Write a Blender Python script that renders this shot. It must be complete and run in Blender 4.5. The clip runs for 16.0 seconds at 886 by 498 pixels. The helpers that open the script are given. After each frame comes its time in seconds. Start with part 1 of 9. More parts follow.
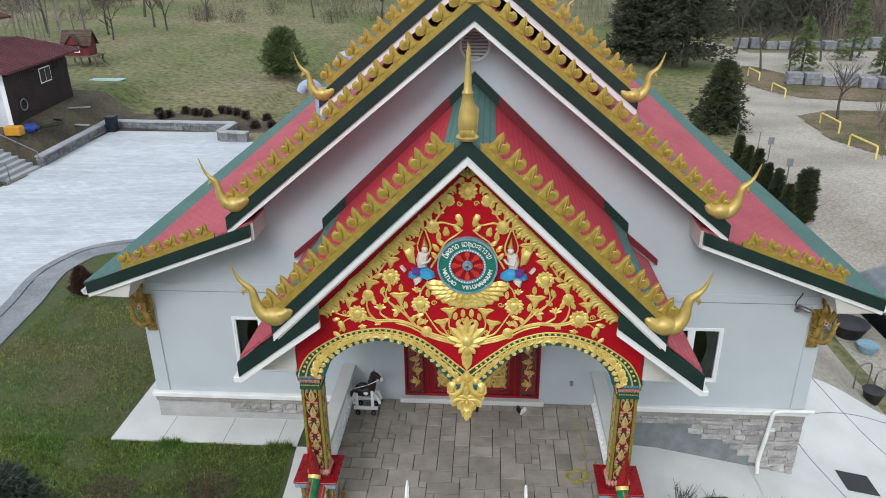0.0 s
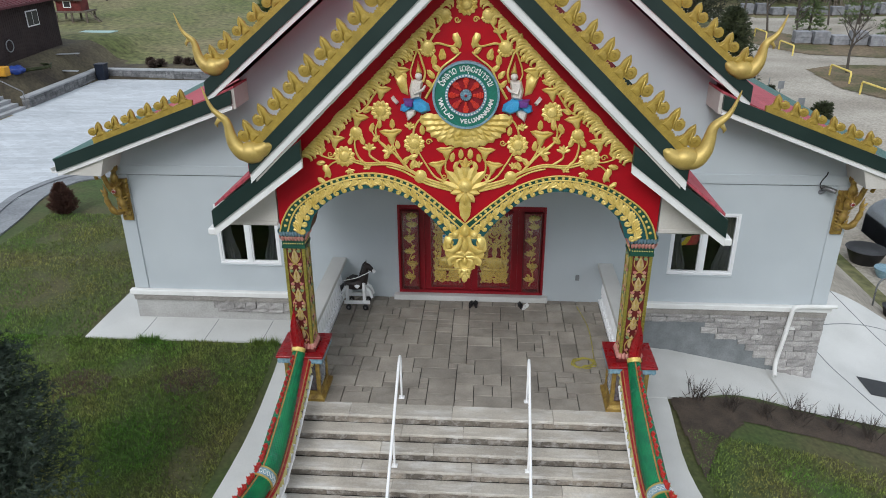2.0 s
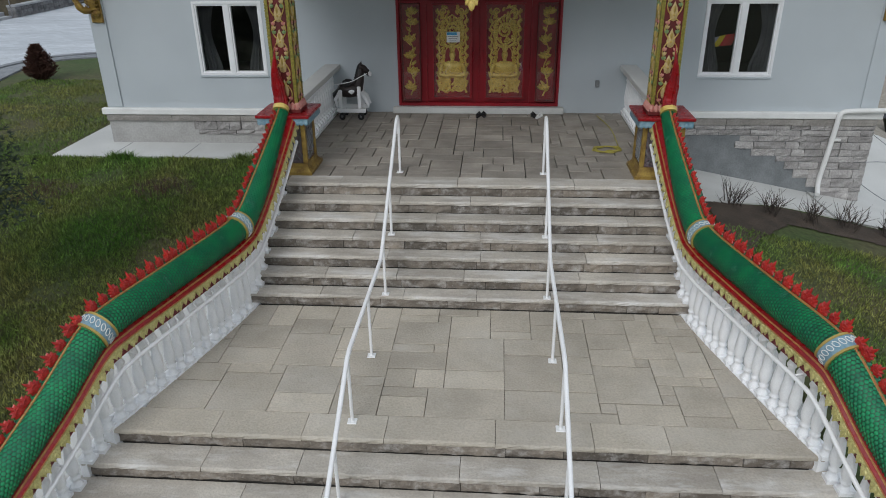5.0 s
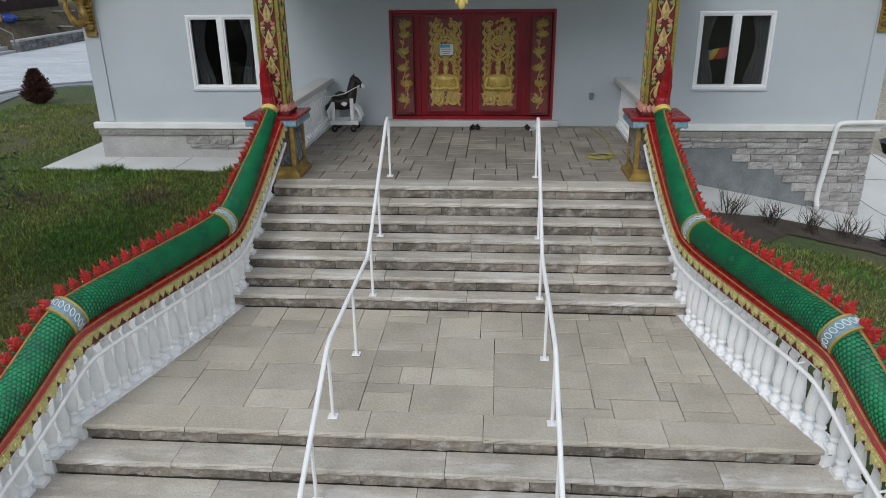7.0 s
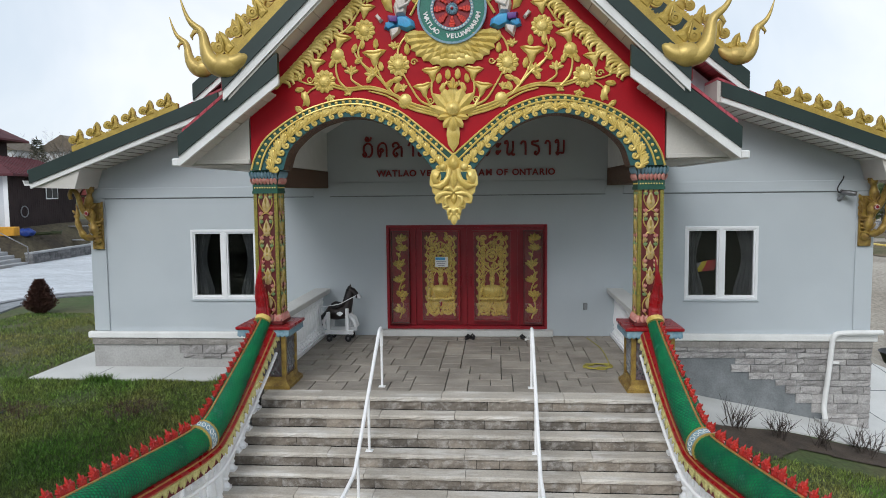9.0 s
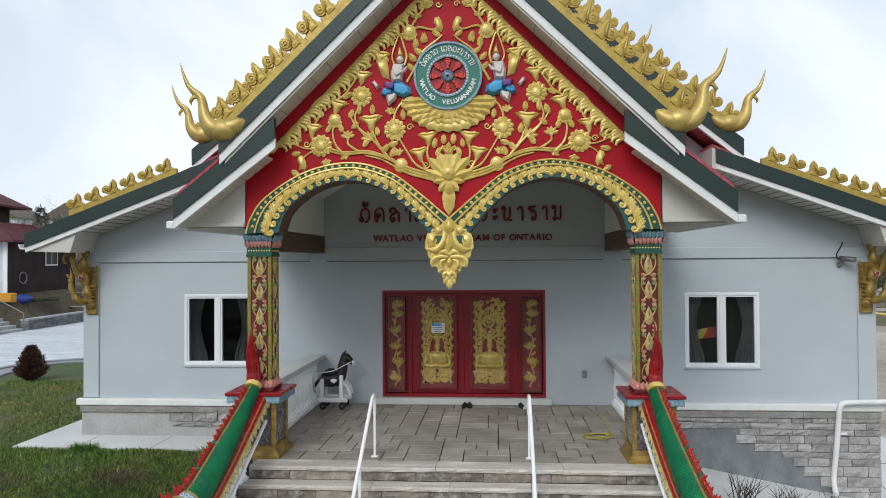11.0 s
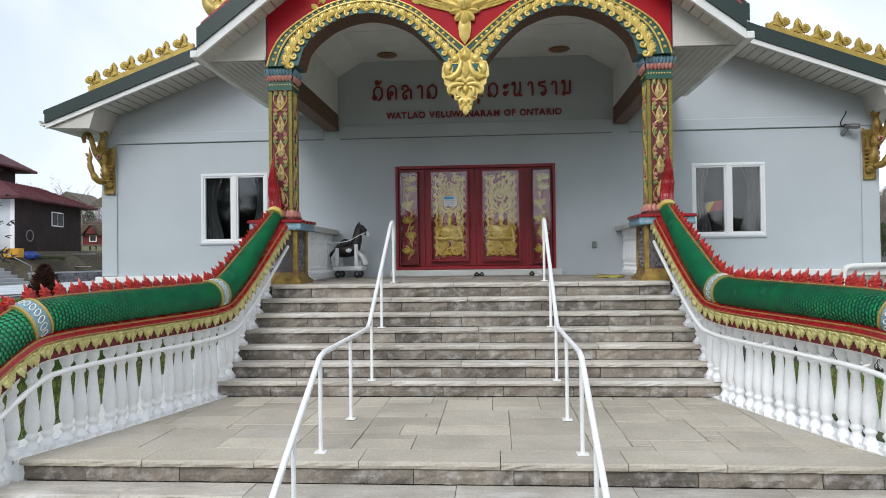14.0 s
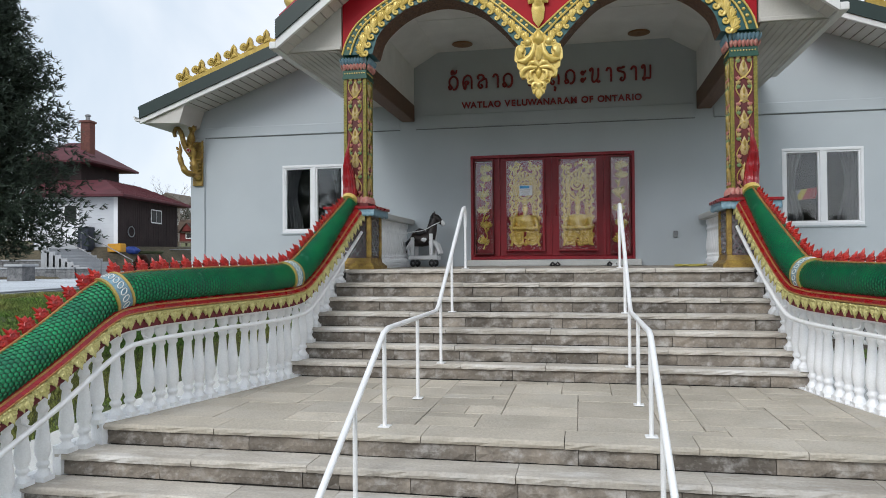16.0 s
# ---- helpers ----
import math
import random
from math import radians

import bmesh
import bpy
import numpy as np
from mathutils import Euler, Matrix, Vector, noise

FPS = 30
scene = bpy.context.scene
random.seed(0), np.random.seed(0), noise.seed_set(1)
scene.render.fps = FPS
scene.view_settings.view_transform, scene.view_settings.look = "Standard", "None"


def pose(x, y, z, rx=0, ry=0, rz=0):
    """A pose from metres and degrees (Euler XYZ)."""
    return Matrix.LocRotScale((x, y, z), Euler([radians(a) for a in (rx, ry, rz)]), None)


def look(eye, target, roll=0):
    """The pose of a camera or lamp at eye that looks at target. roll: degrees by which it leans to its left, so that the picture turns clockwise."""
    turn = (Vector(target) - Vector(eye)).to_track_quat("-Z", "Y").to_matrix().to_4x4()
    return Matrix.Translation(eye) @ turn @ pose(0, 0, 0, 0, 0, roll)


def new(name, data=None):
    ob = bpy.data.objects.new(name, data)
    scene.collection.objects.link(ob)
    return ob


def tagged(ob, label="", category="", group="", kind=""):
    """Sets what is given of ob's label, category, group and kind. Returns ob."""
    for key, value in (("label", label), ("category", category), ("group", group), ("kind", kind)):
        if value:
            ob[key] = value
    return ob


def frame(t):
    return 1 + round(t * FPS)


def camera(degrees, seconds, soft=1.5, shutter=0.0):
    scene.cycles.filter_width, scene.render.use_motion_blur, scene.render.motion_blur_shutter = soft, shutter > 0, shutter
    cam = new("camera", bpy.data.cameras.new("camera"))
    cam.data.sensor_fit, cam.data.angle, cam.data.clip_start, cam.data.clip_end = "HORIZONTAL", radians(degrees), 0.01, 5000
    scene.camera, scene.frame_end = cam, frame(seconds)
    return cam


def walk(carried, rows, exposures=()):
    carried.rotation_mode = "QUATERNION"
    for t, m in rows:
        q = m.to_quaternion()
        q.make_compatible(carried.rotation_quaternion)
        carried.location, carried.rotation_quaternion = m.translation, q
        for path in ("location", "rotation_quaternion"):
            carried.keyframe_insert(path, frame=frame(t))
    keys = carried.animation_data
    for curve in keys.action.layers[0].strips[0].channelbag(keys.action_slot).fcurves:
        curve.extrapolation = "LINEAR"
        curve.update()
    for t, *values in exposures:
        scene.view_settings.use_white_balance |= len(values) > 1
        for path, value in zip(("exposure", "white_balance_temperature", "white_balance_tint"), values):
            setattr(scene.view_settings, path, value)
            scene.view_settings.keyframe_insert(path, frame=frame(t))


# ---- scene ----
cam = camera(64.0, 16.0, soft=0.95)
PATH = [
    (0, (0.314, -14.371, 10.15), (0.189, -12.536, 9.364), -0.5),
    (0.5, (0.361, -14.299, 9.643), (0.236, -12.467, 8.851), -0.3),
    (1, (0.378, -14.261, 8.963), (0.254, -12.432, 8.162), -0.3),
    (1.5, (0.366, -14.281, 8.248), (0.241, -12.455, 7.441), -0.3),
    (2, (0.352, -14.27, 7.563), (0.228, -12.446, 6.751), -0.3),
    (2.5, (0.336, -14.252, 6.887), (0.216, -12.431, 6.068), -0.2),
    (3, (0.359, -14.216, 6.151), (0.238, -12.397, 5.33), -0.2),
    (3.5, (0.422, -14.22, 5.415), (0.291, -12.402, 4.593), -0.3),
    (4, (0.417, -14.252, 4.748), (0.282, -12.438, 3.917), -0.4),
    (4.5, (0.349, -14.28, 4.08), (0.215, -12.47, 3.24), -0.5),
    (4.7, (0.349, -14.314, 3.858), (0.213, -12.506, 3.014), -0.6),
    (6.8, (0.527, -14.345, 2.931), (0.379, -12.509, 2.15), -0.8),
    (7, (0.512, -14.306, 2.918), (0.366, -12.45, 2.189), -0.7),
    (7.5, (0.493, -14.243, 2.901), (0.345, -12.339, 2.306), -0.7),
    (8, (0.523, -14.214, 2.896), (0.371, -12.272, 2.442), -0.7),
    (8.5, (0.541, -14.175, 2.902), (0.392, -12.205, 2.592), -0.7),
    (9, (0.602, -14.15, 2.904), (0.452, -12.162, 2.742), -0.6),
    (9.2, (0.633, -14.144, 2.913), (0.48, -12.153, 2.808), -0.6),
    (11.3, (0.67, -14.02, 2.776), (0.52, -12.026, 2.81), -0.4),
    (11.5, (0.673, -14.045, 2.531), (0.521, -12.051, 2.566), -0.4),
    (12, (0.603, -14.05, 1.809), (0.455, -12.056, 1.844), -0.4),
    (12.5, (0.507, -14.094, 1.298), (0.359, -12.1, 1.325), -0.5),
    (13, (0.431, -14.164, 1.201), (0.284, -12.169, 1.229), -0.5),
    (13.5, (0.406, -14.235, 0.977), (0.257, -12.24, 1.009), -0.6),
    (14, (0.411, -14.291, 0.332), (0.262, -12.297, 0.362), -0.7),
    (14.5, (0.496, -14.266, 0.228), (0.361, -12.27, 0.253), -0.7),
    (14.6, (0.504, -14.265, 0.223), (0.419, -12.267, 0.248), -0.72),
    (14.7, (0.512, -14.264, 0.218), (0.5, -12.264, 0.242), -0.74),
    (14.8, (0.519, -14.262, 0.214), (0.58, -12.263, 0.237), -0.76),
    (14.9, (0.527, -14.261, 0.209), (0.639, -12.264, 0.231), -0.78),
    (15, (0.535, -14.26, 0.204), (0.688, -12.266, 0.226), -0.8),
    (15.1, (0.529, -14.259, 0.198), (0.707, -12.267, 0.22), -0.78),
    (15.2, (0.523, -14.257, 0.191), (0.712, -12.266, 0.214), -0.76),
    (15.3, (0.516, -14.256, 0.185), (0.676, -12.262, 0.208), -0.74),
    (15.4, (0.51, -14.254, 0.178), (0.609, -12.257, 0.202), -0.72),
    (15.5, (0.504, -14.253, 0.172), (0.529, -12.253, 0.196), -0.7),
    (15.6, (0.516, -14.245, 0.163), (0.46, -12.246, 0.188), -0.64),
    (15.7, (0.528, -14.237, 0.153), (0.391, -12.242, 0.18), -0.58),
    (15.8, (0.541, -14.23, 0.144), (0.321, -12.242, 0.173), -0.52),
    (15.9, (0.553, -14.222, 0.134), (0.252, -12.245, 0.165), -0.46),
    (16, (0.565, -14.214, 0.125), (0.184, -12.251, 0.157), -0.4),
]
walk(cam, [(t, look(eye, target, roll)) for t, eye, target, roll in PATH],
     exposures=[(0, 0.08), (1.5, 0.02), (2.5, -0.20), (3.5, -0.42), (4.7, -0.50), (6.8, -0.38), (8.0, -0.20), (9.2, -0.10), (11.3, -0.05), (12.2, 0.05), (13.5, 0.07), (14.5, 0.02), (15.3, -0.06), (16, -0.06)])

# ---- world and sun: a bright overcast sky ----
world = bpy.data.worlds.new("overcast_sky")
scene.world = world
world.use_nodes = True
wn, wl = world.node_tree.nodes, world.node_tree.links
SUN_UP, SUN_ROT = 38.0, 198.0
sky = wn.new("ShaderNodeTexSky")
sky.sky_type = "NISHITA"
sky.sun_disc = False
sky.sun_elevation, sky.sun_rotation = radians(SUN_UP), radians(SUN_ROT)
dim = wn.new("ShaderNodeVectorMath")
dim.operation = "SCALE"
dim.inputs["Scale"].default_value = 0.10
wl.new(sky.outputs["Color"], dim.inputs[0])
cloud = wn.new("ShaderNodeTexNoise")
cloud.inputs["Scale"].default_value = 2.6
cloud.inputs["Detail"].default_value = 6.0
cloud.inputs["Distortion"].default_value = 0.4
ramp = wn.new("ShaderNodeValToRGB")
ramp.color_ramp.elements[0].position, ramp.color_ramp.elements[1].position = 0.41, 0.62
ramp.color_ramp.elements[0].color = (0.675, 0.772, 0.885, 1)
ramp.color_ramp.elements[1].color = (0.965, 1.005, 1.055, 1)
wl.new(cloud.outputs["Fac"], ramp.inputs["Fac"])
mixw = wn.new("ShaderNodeMixRGB")
mixw.inputs["Fac"].default_value = 0.86
wl.new(dim.outputs[0], mixw.inputs["Color1"])
wl.new(ramp.outputs["Color"], mixw.inputs["Color2"])
back = wn["Background"]
back.inputs["Strength"].default_value = 1.17
wl.new(mixw.outputs["Color"], back.inputs["Color"])

sun = new("sun", bpy.data.lights.new("sun", "SUN"))
sun.data.energy, sun.data.angle, sun.data.color = 1.75, radians(28), (0.975, 0.985, 1.0)
a, e = radians(SUN_ROT), radians(SUN_UP)
sun_way = Vector((math.sin(a) * math.cos(e), math.cos(a) * math.cos(e), math.sin(e)))
sun.matrix_world = look(sun_way * 60, (0, 0, 0))


# ---- materials ----
def mat(name, col, col2=None, rough=0.6, metal=0.0, scale=3.0, fine=60.0, bump=0.15, var=0.18, rand=0.0, island=0.0, spec=0.5, stretch=None, coat=0.0, contrast=(0.35, 0.65)):
    """Painted or natural surface: two colours by large noise, grain and bump by fine noise."""
    m = bpy.data.materials.new(name)
    m.use_nodes = True
    n, l = m.node_tree.nodes, m.node_tree.links
    b = n["Principled BSDF"]
    b.inputs["Roughness"].default_value, b.inputs["Metallic"].default_value = rough, metal
    b.inputs["Specular IOR Level"].default_value = spec
    b.inputs["Coat Weight"].default_value = coat
    g = n.new("ShaderNodeNewGeometry")
    pos = g.outputs["Position"]
    if stretch:
        s = n.new("ShaderNodeVectorMath")
        s.operation = "MULTIPLY"
        s.inputs[1].default_value = stretch
        l.new(pos, s.inputs[0])
        pos = s.outputs[0]
    n1, n2 = n.new("ShaderNodeTexNoise"), n.new("ShaderNodeTexNoise")
    for k, sc, de in ((n1, scale, 5.0), (n2, fine, 3.0)):
        k.inputs["Scale"].default_value, k.inputs["Detail"].default_value = sc, de
        l.new(pos, k.inputs["Vector"])
    r = n.new("ShaderNodeMapRange")
    r.inputs["From Min"].default_value, r.inputs["From Max"].default_value = contrast
    l.new(n1.outputs["Fac"], r.inputs["Value"])
    mx = n.new("ShaderNodeMixRGB")
    mx.inputs["Color1"].default_value = (*col, 1)
    mx.inputs["Color2"].default_value = (*(col2 or [c * 0.8 for c in col]), 1)
    l.new(r.outputs["Result"], mx.inputs["Fac"])
    hv = n.new("ShaderNodeHueSaturation")
    l.new(mx.outputs["Color"], hv.inputs["Color"])
    v = n.new("ShaderNodeMapRange")
    v.inputs["From Min"].default_value, v.inputs["From Max"].default_value = 0.25, 0.75
    v.inputs["To Min"].default_value, v.inputs["To Max"].default_value = 1 - var, 1 + var
    l.new(n2.outputs["Fac"], v.inputs["Value"])
    val = v.outputs["Result"]
    for amount, src in ((rand, "obj"), (island, "isl")):
        if amount:
            o = n.new("ShaderNodeObjectInfo").outputs["Random"] if src == "obj" else g.outputs["Random Per Island"]
            q = n.new("ShaderNodeMapRange")
            q.inputs["To Min"].default_value, q.inputs["To Max"].default_value = 1 - amount, 1 + amount
            l.new(o, q.inputs["Value"])
            w = n.new("ShaderNodeMath")
            w.operation = "MULTIPLY"
            l.new(val, w.inputs[0])
            l.new(q.outputs["Result"], w.inputs[1])
            val = w.outputs[0]
    l.new(val, hv.inputs["Value"])
    l.new(hv.outputs["Color"], b.inputs["Base Color"])
    rr = n.new("ShaderNodeMapRange")
    rr.inputs["To Min"].default_value, rr.inputs["To Max"].default_value = max(0.02, rough - 0.1), min(1, rough + 0.1)
    l.new(n1.outputs["Fac"], rr.inputs["Value"])
    l.new(rr.outputs["Result"], b.inputs["Roughness"])
    if bump:
        bp = n.new("ShaderNodeBump")
        bp.inputs["Strength"].default_value, bp.inputs["Distance"].default_value = bump, 0.02
        l.new(n2.outputs["Fac"], bp.inputs["Height"])
        l.new(bp.outputs["Normal"], b.inputs["Normal"])
    return m


def shingle_mat(name, col, col2):
    """Asphalt shingles in courses running along y."""
    m = mat(name, col, col2, rough=0.75, scale=0.6, fine=90, bump=0.3, var=0.16)
    n, l = m.node_tree.nodes, m.node_tree.links
    b = n["Principled BSDF"]
    g = n.new("ShaderNodeNewGeometry")
    sx, cx = n.new("ShaderNodeSeparateXYZ"), n.new("ShaderNodeCombineXYZ")
    l.new(g.outputs["Position"], sx.inputs[0])
    k = n.new("ShaderNodeMath")
    k.operation = "MULTIPLY"
    k.inputs[1].default_value = 1.3
    l.new(sx.outputs["X"], k.inputs[0])
    l.new(sx.outputs["Y"], cx.inputs["X"])
    l.new(k.outputs[0], cx.inputs["Y"])
    br = n.new("ShaderNodeTexBrick")
    br.inputs["Scale"].default_value = 1.0
    br.inputs["Brick Width"].default_value, br.inputs["Row Height"].default_value = 0.33, 0.14
    br.inputs["Mortar Size"].default_value = 0.016
    br.inputs["Color1"].default_value, br.inputs["Color2"].default_value = (1.05, 1.05, 1.05, 1), (0.92, 0.92, 0.92, 1)
    br.inputs["Mortar"].default_value = (0.66, 0.66, 0.66, 1)
    l.new(cx.outputs[0], br.inputs["Vector"])
    old = b.inputs["Base Color"].links[0].from_socket
    mu = n.new("ShaderNodeMixRGB")
    mu.blend_type = "MULTIPLY"
    mu.inputs["Fac"].default_value = 1.0
    l.new(old, mu.inputs["Color1"])
    l.new(br.outputs["Color"], mu.inputs["Color2"])
    l.new(mu.outputs["Color"], b.inputs["Base Color"])
    return m


def stained(name, col, col2, pale, dark, streak, amount=0.5, rand=0.1, rough=0.8, scale=1.8):
    """Weathered sandstone: base tones, pale mineral stains and dark stains drawn out along streak."""
    m = mat(name, col, col2, rough=rough, scale=scale, fine=38, bump=0.45, var=0.14, rand=rand)
    n, l = m.node_tree.nodes, m.node_tree.links
    b = n["Principled BSDF"]
    g, o = n.new("ShaderNodeNewGeometry"), n.new("ShaderNodeObjectInfo")
    sv, ad = n.new("ShaderNodeVectorMath"), n.new("ShaderNodeVectorMath")
    sv.operation, ad.operation = "MULTIPLY", "ADD"
    sv.inputs[1].default_value = streak
    l.new(g.outputs["Position"], sv.inputs[0])
    off = n.new("ShaderNodeMath")
    off.operation = "MULTIPLY"
    off.inputs[1].default_value = 23.0
    l.new(o.outputs["Random"], off.inputs[0])
    l.new(sv.outputs[0], ad.inputs[0])
    l.new(off.outputs[0], ad.inputs[1])
    src = b.inputs["Base Color"].links[0].from_socket
    for tone, sc, lo, hi, k in ((dark, 0.8, 0.44, 0.84, amount * 0.9), (pale, 1.0, 0.50, 0.80, amount), (pale, 3.1, 0.56, 0.84, amount * 0.7)):
        t = n.new("ShaderNodeTexNoise")
        t.inputs["Scale"].default_value, t.inputs["Detail"].default_value, t.inputs["Roughness"].default_value = sc, 7.0, 0.65
        l.new(ad.outputs[0], t.inputs["Vector"])
        r = n.new("ShaderNodeMapRange")
        r.inputs["From Min"].default_value, r.inputs["From Max"].default_value, r.inputs["To Max"].default_value = lo, hi, k
        l.new(t.outputs["Fac"], r.inputs["Value"])
        x = n.new("ShaderNodeMixRGB")
        x.inputs["Color2"].default_value = (*tone, 1)
        l.new(r.outputs["Result"], x.inputs["Fac"])
        l.new(src, x.inputs["Color1"])
        src = x.outputs["Color"]
    l.new(src, b.inputs["Base Color"])
    return m


def paver_mat(name, col, col2):
    """Concrete pavers laid in courses along x."""
    m = mat(name, col, col2, rough=0.85, scale=0.35, fine=45, bump=0.2, var=0.08, stretch=(0.3, 1.6, 1))
    n, l = m.node_tree.nodes, m.node_tree.links
    b = n["Principled BSDF"]
    g = n.new("ShaderNodeNewGeometry")
    src = b.inputs["Base Color"].links[0].from_socket
    for w, h, c2, mor in ((0.42, 0.21, 0.84, 0.58), (3.1, 0.42, 0.90, 0.95)):
        br = n.new("ShaderNodeTexBrick")
        br.inputs["Scale"].default_value = 1.0
        br.inputs["Brick Width"].default_value, br.inputs["Row Height"].default_value = w, h
        br.inputs["Mortar Size"].default_value = 0.007
        br.inputs["Color1"].default_value, br.inputs["Color2"].default_value = (1, 1, 1, 1), (c2, c2, c2, 1)
        br.inputs["Mortar"].default_value = (mor, mor, mor, 1)
        l.new(g.outputs["Position"], br.inputs["Vector"])
        mu = n.new("ShaderNodeMixRGB")
        mu.blend_type = "MULTIPLY"
        mu.inputs["Fac"].default_value = 1.0
        l.new(src, mu.inputs["Color1"])
        l.new(br.outputs["Color"], mu.inputs["Color2"])
        src = mu.outputs["Color"]
    l.new(src, b.inputs["Base Color"])
    return m


M = {}
M["wall"] = mat("stucco_wall", (0.495, 0.538, 0.562), (0.455, 0.497, 0.522), rough=0.9, scale=0.7, fine=180, bump=0.3, var=0.06)
M["white"] = mat("white_paint", (0.78, 0.78, 0.76), (0.70, 0.70, 0.68), rough=0.55, scale=2, fine=80, bump=0.05, var=0.05)
M["plaster"] = mat("white_cast_plaster", (0.93, 0.935, 0.94), (0.86, 0.87, 0.88), rough=0.45, scale=5, fine=70, bump=0.10, var=0.06)
M["soffit"] = mat("vinyl_soffit", (0.58, 0.555, 0.51), (0.52, 0.495, 0.45), rough=0.6, scale=2, fine=40, bump=0.03, var=0.05)
M["soffit_joint"] = mat("soffit_joint", (0.26, 0.24, 0.21), rough=0.8)
M["green"] = mat("dark_green_metal", (0.006, 0.021, 0.017), (0.010, 0.028, 0.023), rough=0.45, scale=1.5, fine=50, bump=0.03, var=0.1)
M["pink"] = shingle_mat("red_shingle", (0.40, 0.055, 0.075), (0.47, 0.085, 0.11))
M["redroof_porch"] = shingle_mat("scarlet_shingle", (0.50, 0.022, 0.045), (0.42, 0.016, 0.035))
M["gshingle"] = shingle_mat("green_shingle", (0.055, 0.14, 0.12), (0.075, 0.17, 0.15))
M["maroon"] = mat("maroon_flashing", (0.16, 0.012, 0.02), rough=0.5)
M["gold"] = mat("gold_paint", (0.53, 0.385, 0.11), (0.42, 0.30, 0.085), rough=0.42, metal=0.35, scale=6, fine=90, bump=0.12, var=0.14)
M["palegold"] = mat("bright_gold_paint", (0.77, 0.59, 0.19), (0.60, 0.43, 0.10), rough=0.34, metal=0.22, scale=7, fine=90, bump=0.1, var=0.14)
M["red"] = mat("red_enamel", (0.42, 0.004, 0.012), (0.34, 0.004, 0.012), rough=0.5, spec=0.22, scale=2, fine=80, bump=0.04, var=0.08)
M["dred"] = mat("door_red", (0.30, 0.005, 0.014), (0.24, 0.004, 0.012), rough=0.4, scale=2, fine=80, bump=0.04, var=0.1)
M["brownred"] = mat("red_brown_panel", (0.15, 0.012, 0.012), (0.085, 0.010, 0.010), rough=0.5, scale=6, fine=90, var=0.15)
M["teal"] = mat("teal_enamel", (0.015, 0.10, 0.10), (0.012, 0.075, 0.08), rough=0.4, scale=4, fine=60, bump=0.05)
M["dgreen"] = mat("deep_green_enamel", (0.012, 0.085, 0.05), (0.01, 0.06, 0.04), rough=0.4, scale=4, fine=60, bump=0.05)
M["naga"] = mat("green_scale_enamel", (0.012, 0.275, 0.10), (0.008, 0.165, 0.078), rough=0.24, scale=5, fine=60, bump=0.06, var=0.15, island=0.16)
M["flame"] = mat("scarlet_flame_enamel", (0.50, 0.030, 0.020), (0.33, 0.012, 0.012), rough=0.3, scale=12, fine=70, bump=0.12, var=0.25)
M["nagared"] = mat("red_scale_enamel", (0.31, 0.007, 0.011), (0.20, 0.005, 0.009), rough=0.28, scale=9, fine=70, bump=0.1, var=0.2)
M["blueband"] = mat("pale_blue_band", (0.13, 0.25, 0.32), (0.24, 0.36, 0.42), rough=0.4, scale=20, fine=90)
# body green darkened so that gaps between scales look like shaded grooves
M["nagashade"] = mat("groove_shade_green", (0.004, 0.07, 0.03), (0.003, 0.035, 0.018), rough=0.4, scale=6)
M["ochre"] = mat("ochre_gilt", (0.47, 0.33, 0.065), (0.36, 0.25, 0.05), rough=0.4, metal=0.3, scale=7, fine=90, bump=0.2, var=0.2)
M["leafgold"] = mat("pale_gilt_leaf", (0.64, 0.58, 0.26), (0.46, 0.41, 0.15), rough=0.42, metal=0.2, scale=14, fine=90, bump=0.12, var=0.2)
M["copper"] = mat("copper_gilt_cord", (0.46, 0.24, 0.07), (0.36, 0.14, 0.05), rough=0.4, metal=0.25, scale=20, fine=110, bump=0.4, var=0.25)
M["antique"] = mat("antique_gilt", (0.40, 0.27, 0.06), (0.22, 0.13, 0.035), rough=0.42, metal=0.3, scale=9, fine=70, bump=0.35, var=0.3)
M["cream"] = mat("cream_gilt", (0.54, 0.42, 0.21), (0.44, 0.32, 0.13), rough=0.45, metal=0.1, scale=15, fine=90, bump=0.15, var=0.2)
M["olive"] = mat("olive_gilt_moulding", (0.15, 0.145, 0.022), (0.32, 0.26, 0.045), rough=0.5, metal=0.15, scale=30, fine=120, bump=0.3, var=0.25)
M["beam"] = mat("carved_brown_beam", (0.085, 0.045, 0.027), (0.19, 0.10, 0.06), rough=0.6, scale=22, fine=70, bump=1.0, var=0.45)
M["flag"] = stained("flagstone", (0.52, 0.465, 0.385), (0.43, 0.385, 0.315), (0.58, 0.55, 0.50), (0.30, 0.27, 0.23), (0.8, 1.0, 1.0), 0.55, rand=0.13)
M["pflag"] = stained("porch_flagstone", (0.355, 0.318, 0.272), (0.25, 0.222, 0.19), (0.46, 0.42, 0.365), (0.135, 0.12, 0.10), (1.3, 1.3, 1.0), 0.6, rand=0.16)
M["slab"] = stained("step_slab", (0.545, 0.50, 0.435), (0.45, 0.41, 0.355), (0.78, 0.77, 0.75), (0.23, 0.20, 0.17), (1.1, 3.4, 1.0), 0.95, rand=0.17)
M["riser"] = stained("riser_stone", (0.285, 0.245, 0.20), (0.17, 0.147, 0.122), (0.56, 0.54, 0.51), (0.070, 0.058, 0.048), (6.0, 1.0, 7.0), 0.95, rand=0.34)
M["mortar"] = mat("dark_mortar", (0.045, 0.042, 0.038), (0.075, 0.07, 0.062), rough=0.95, fine=80, bump=0.4)
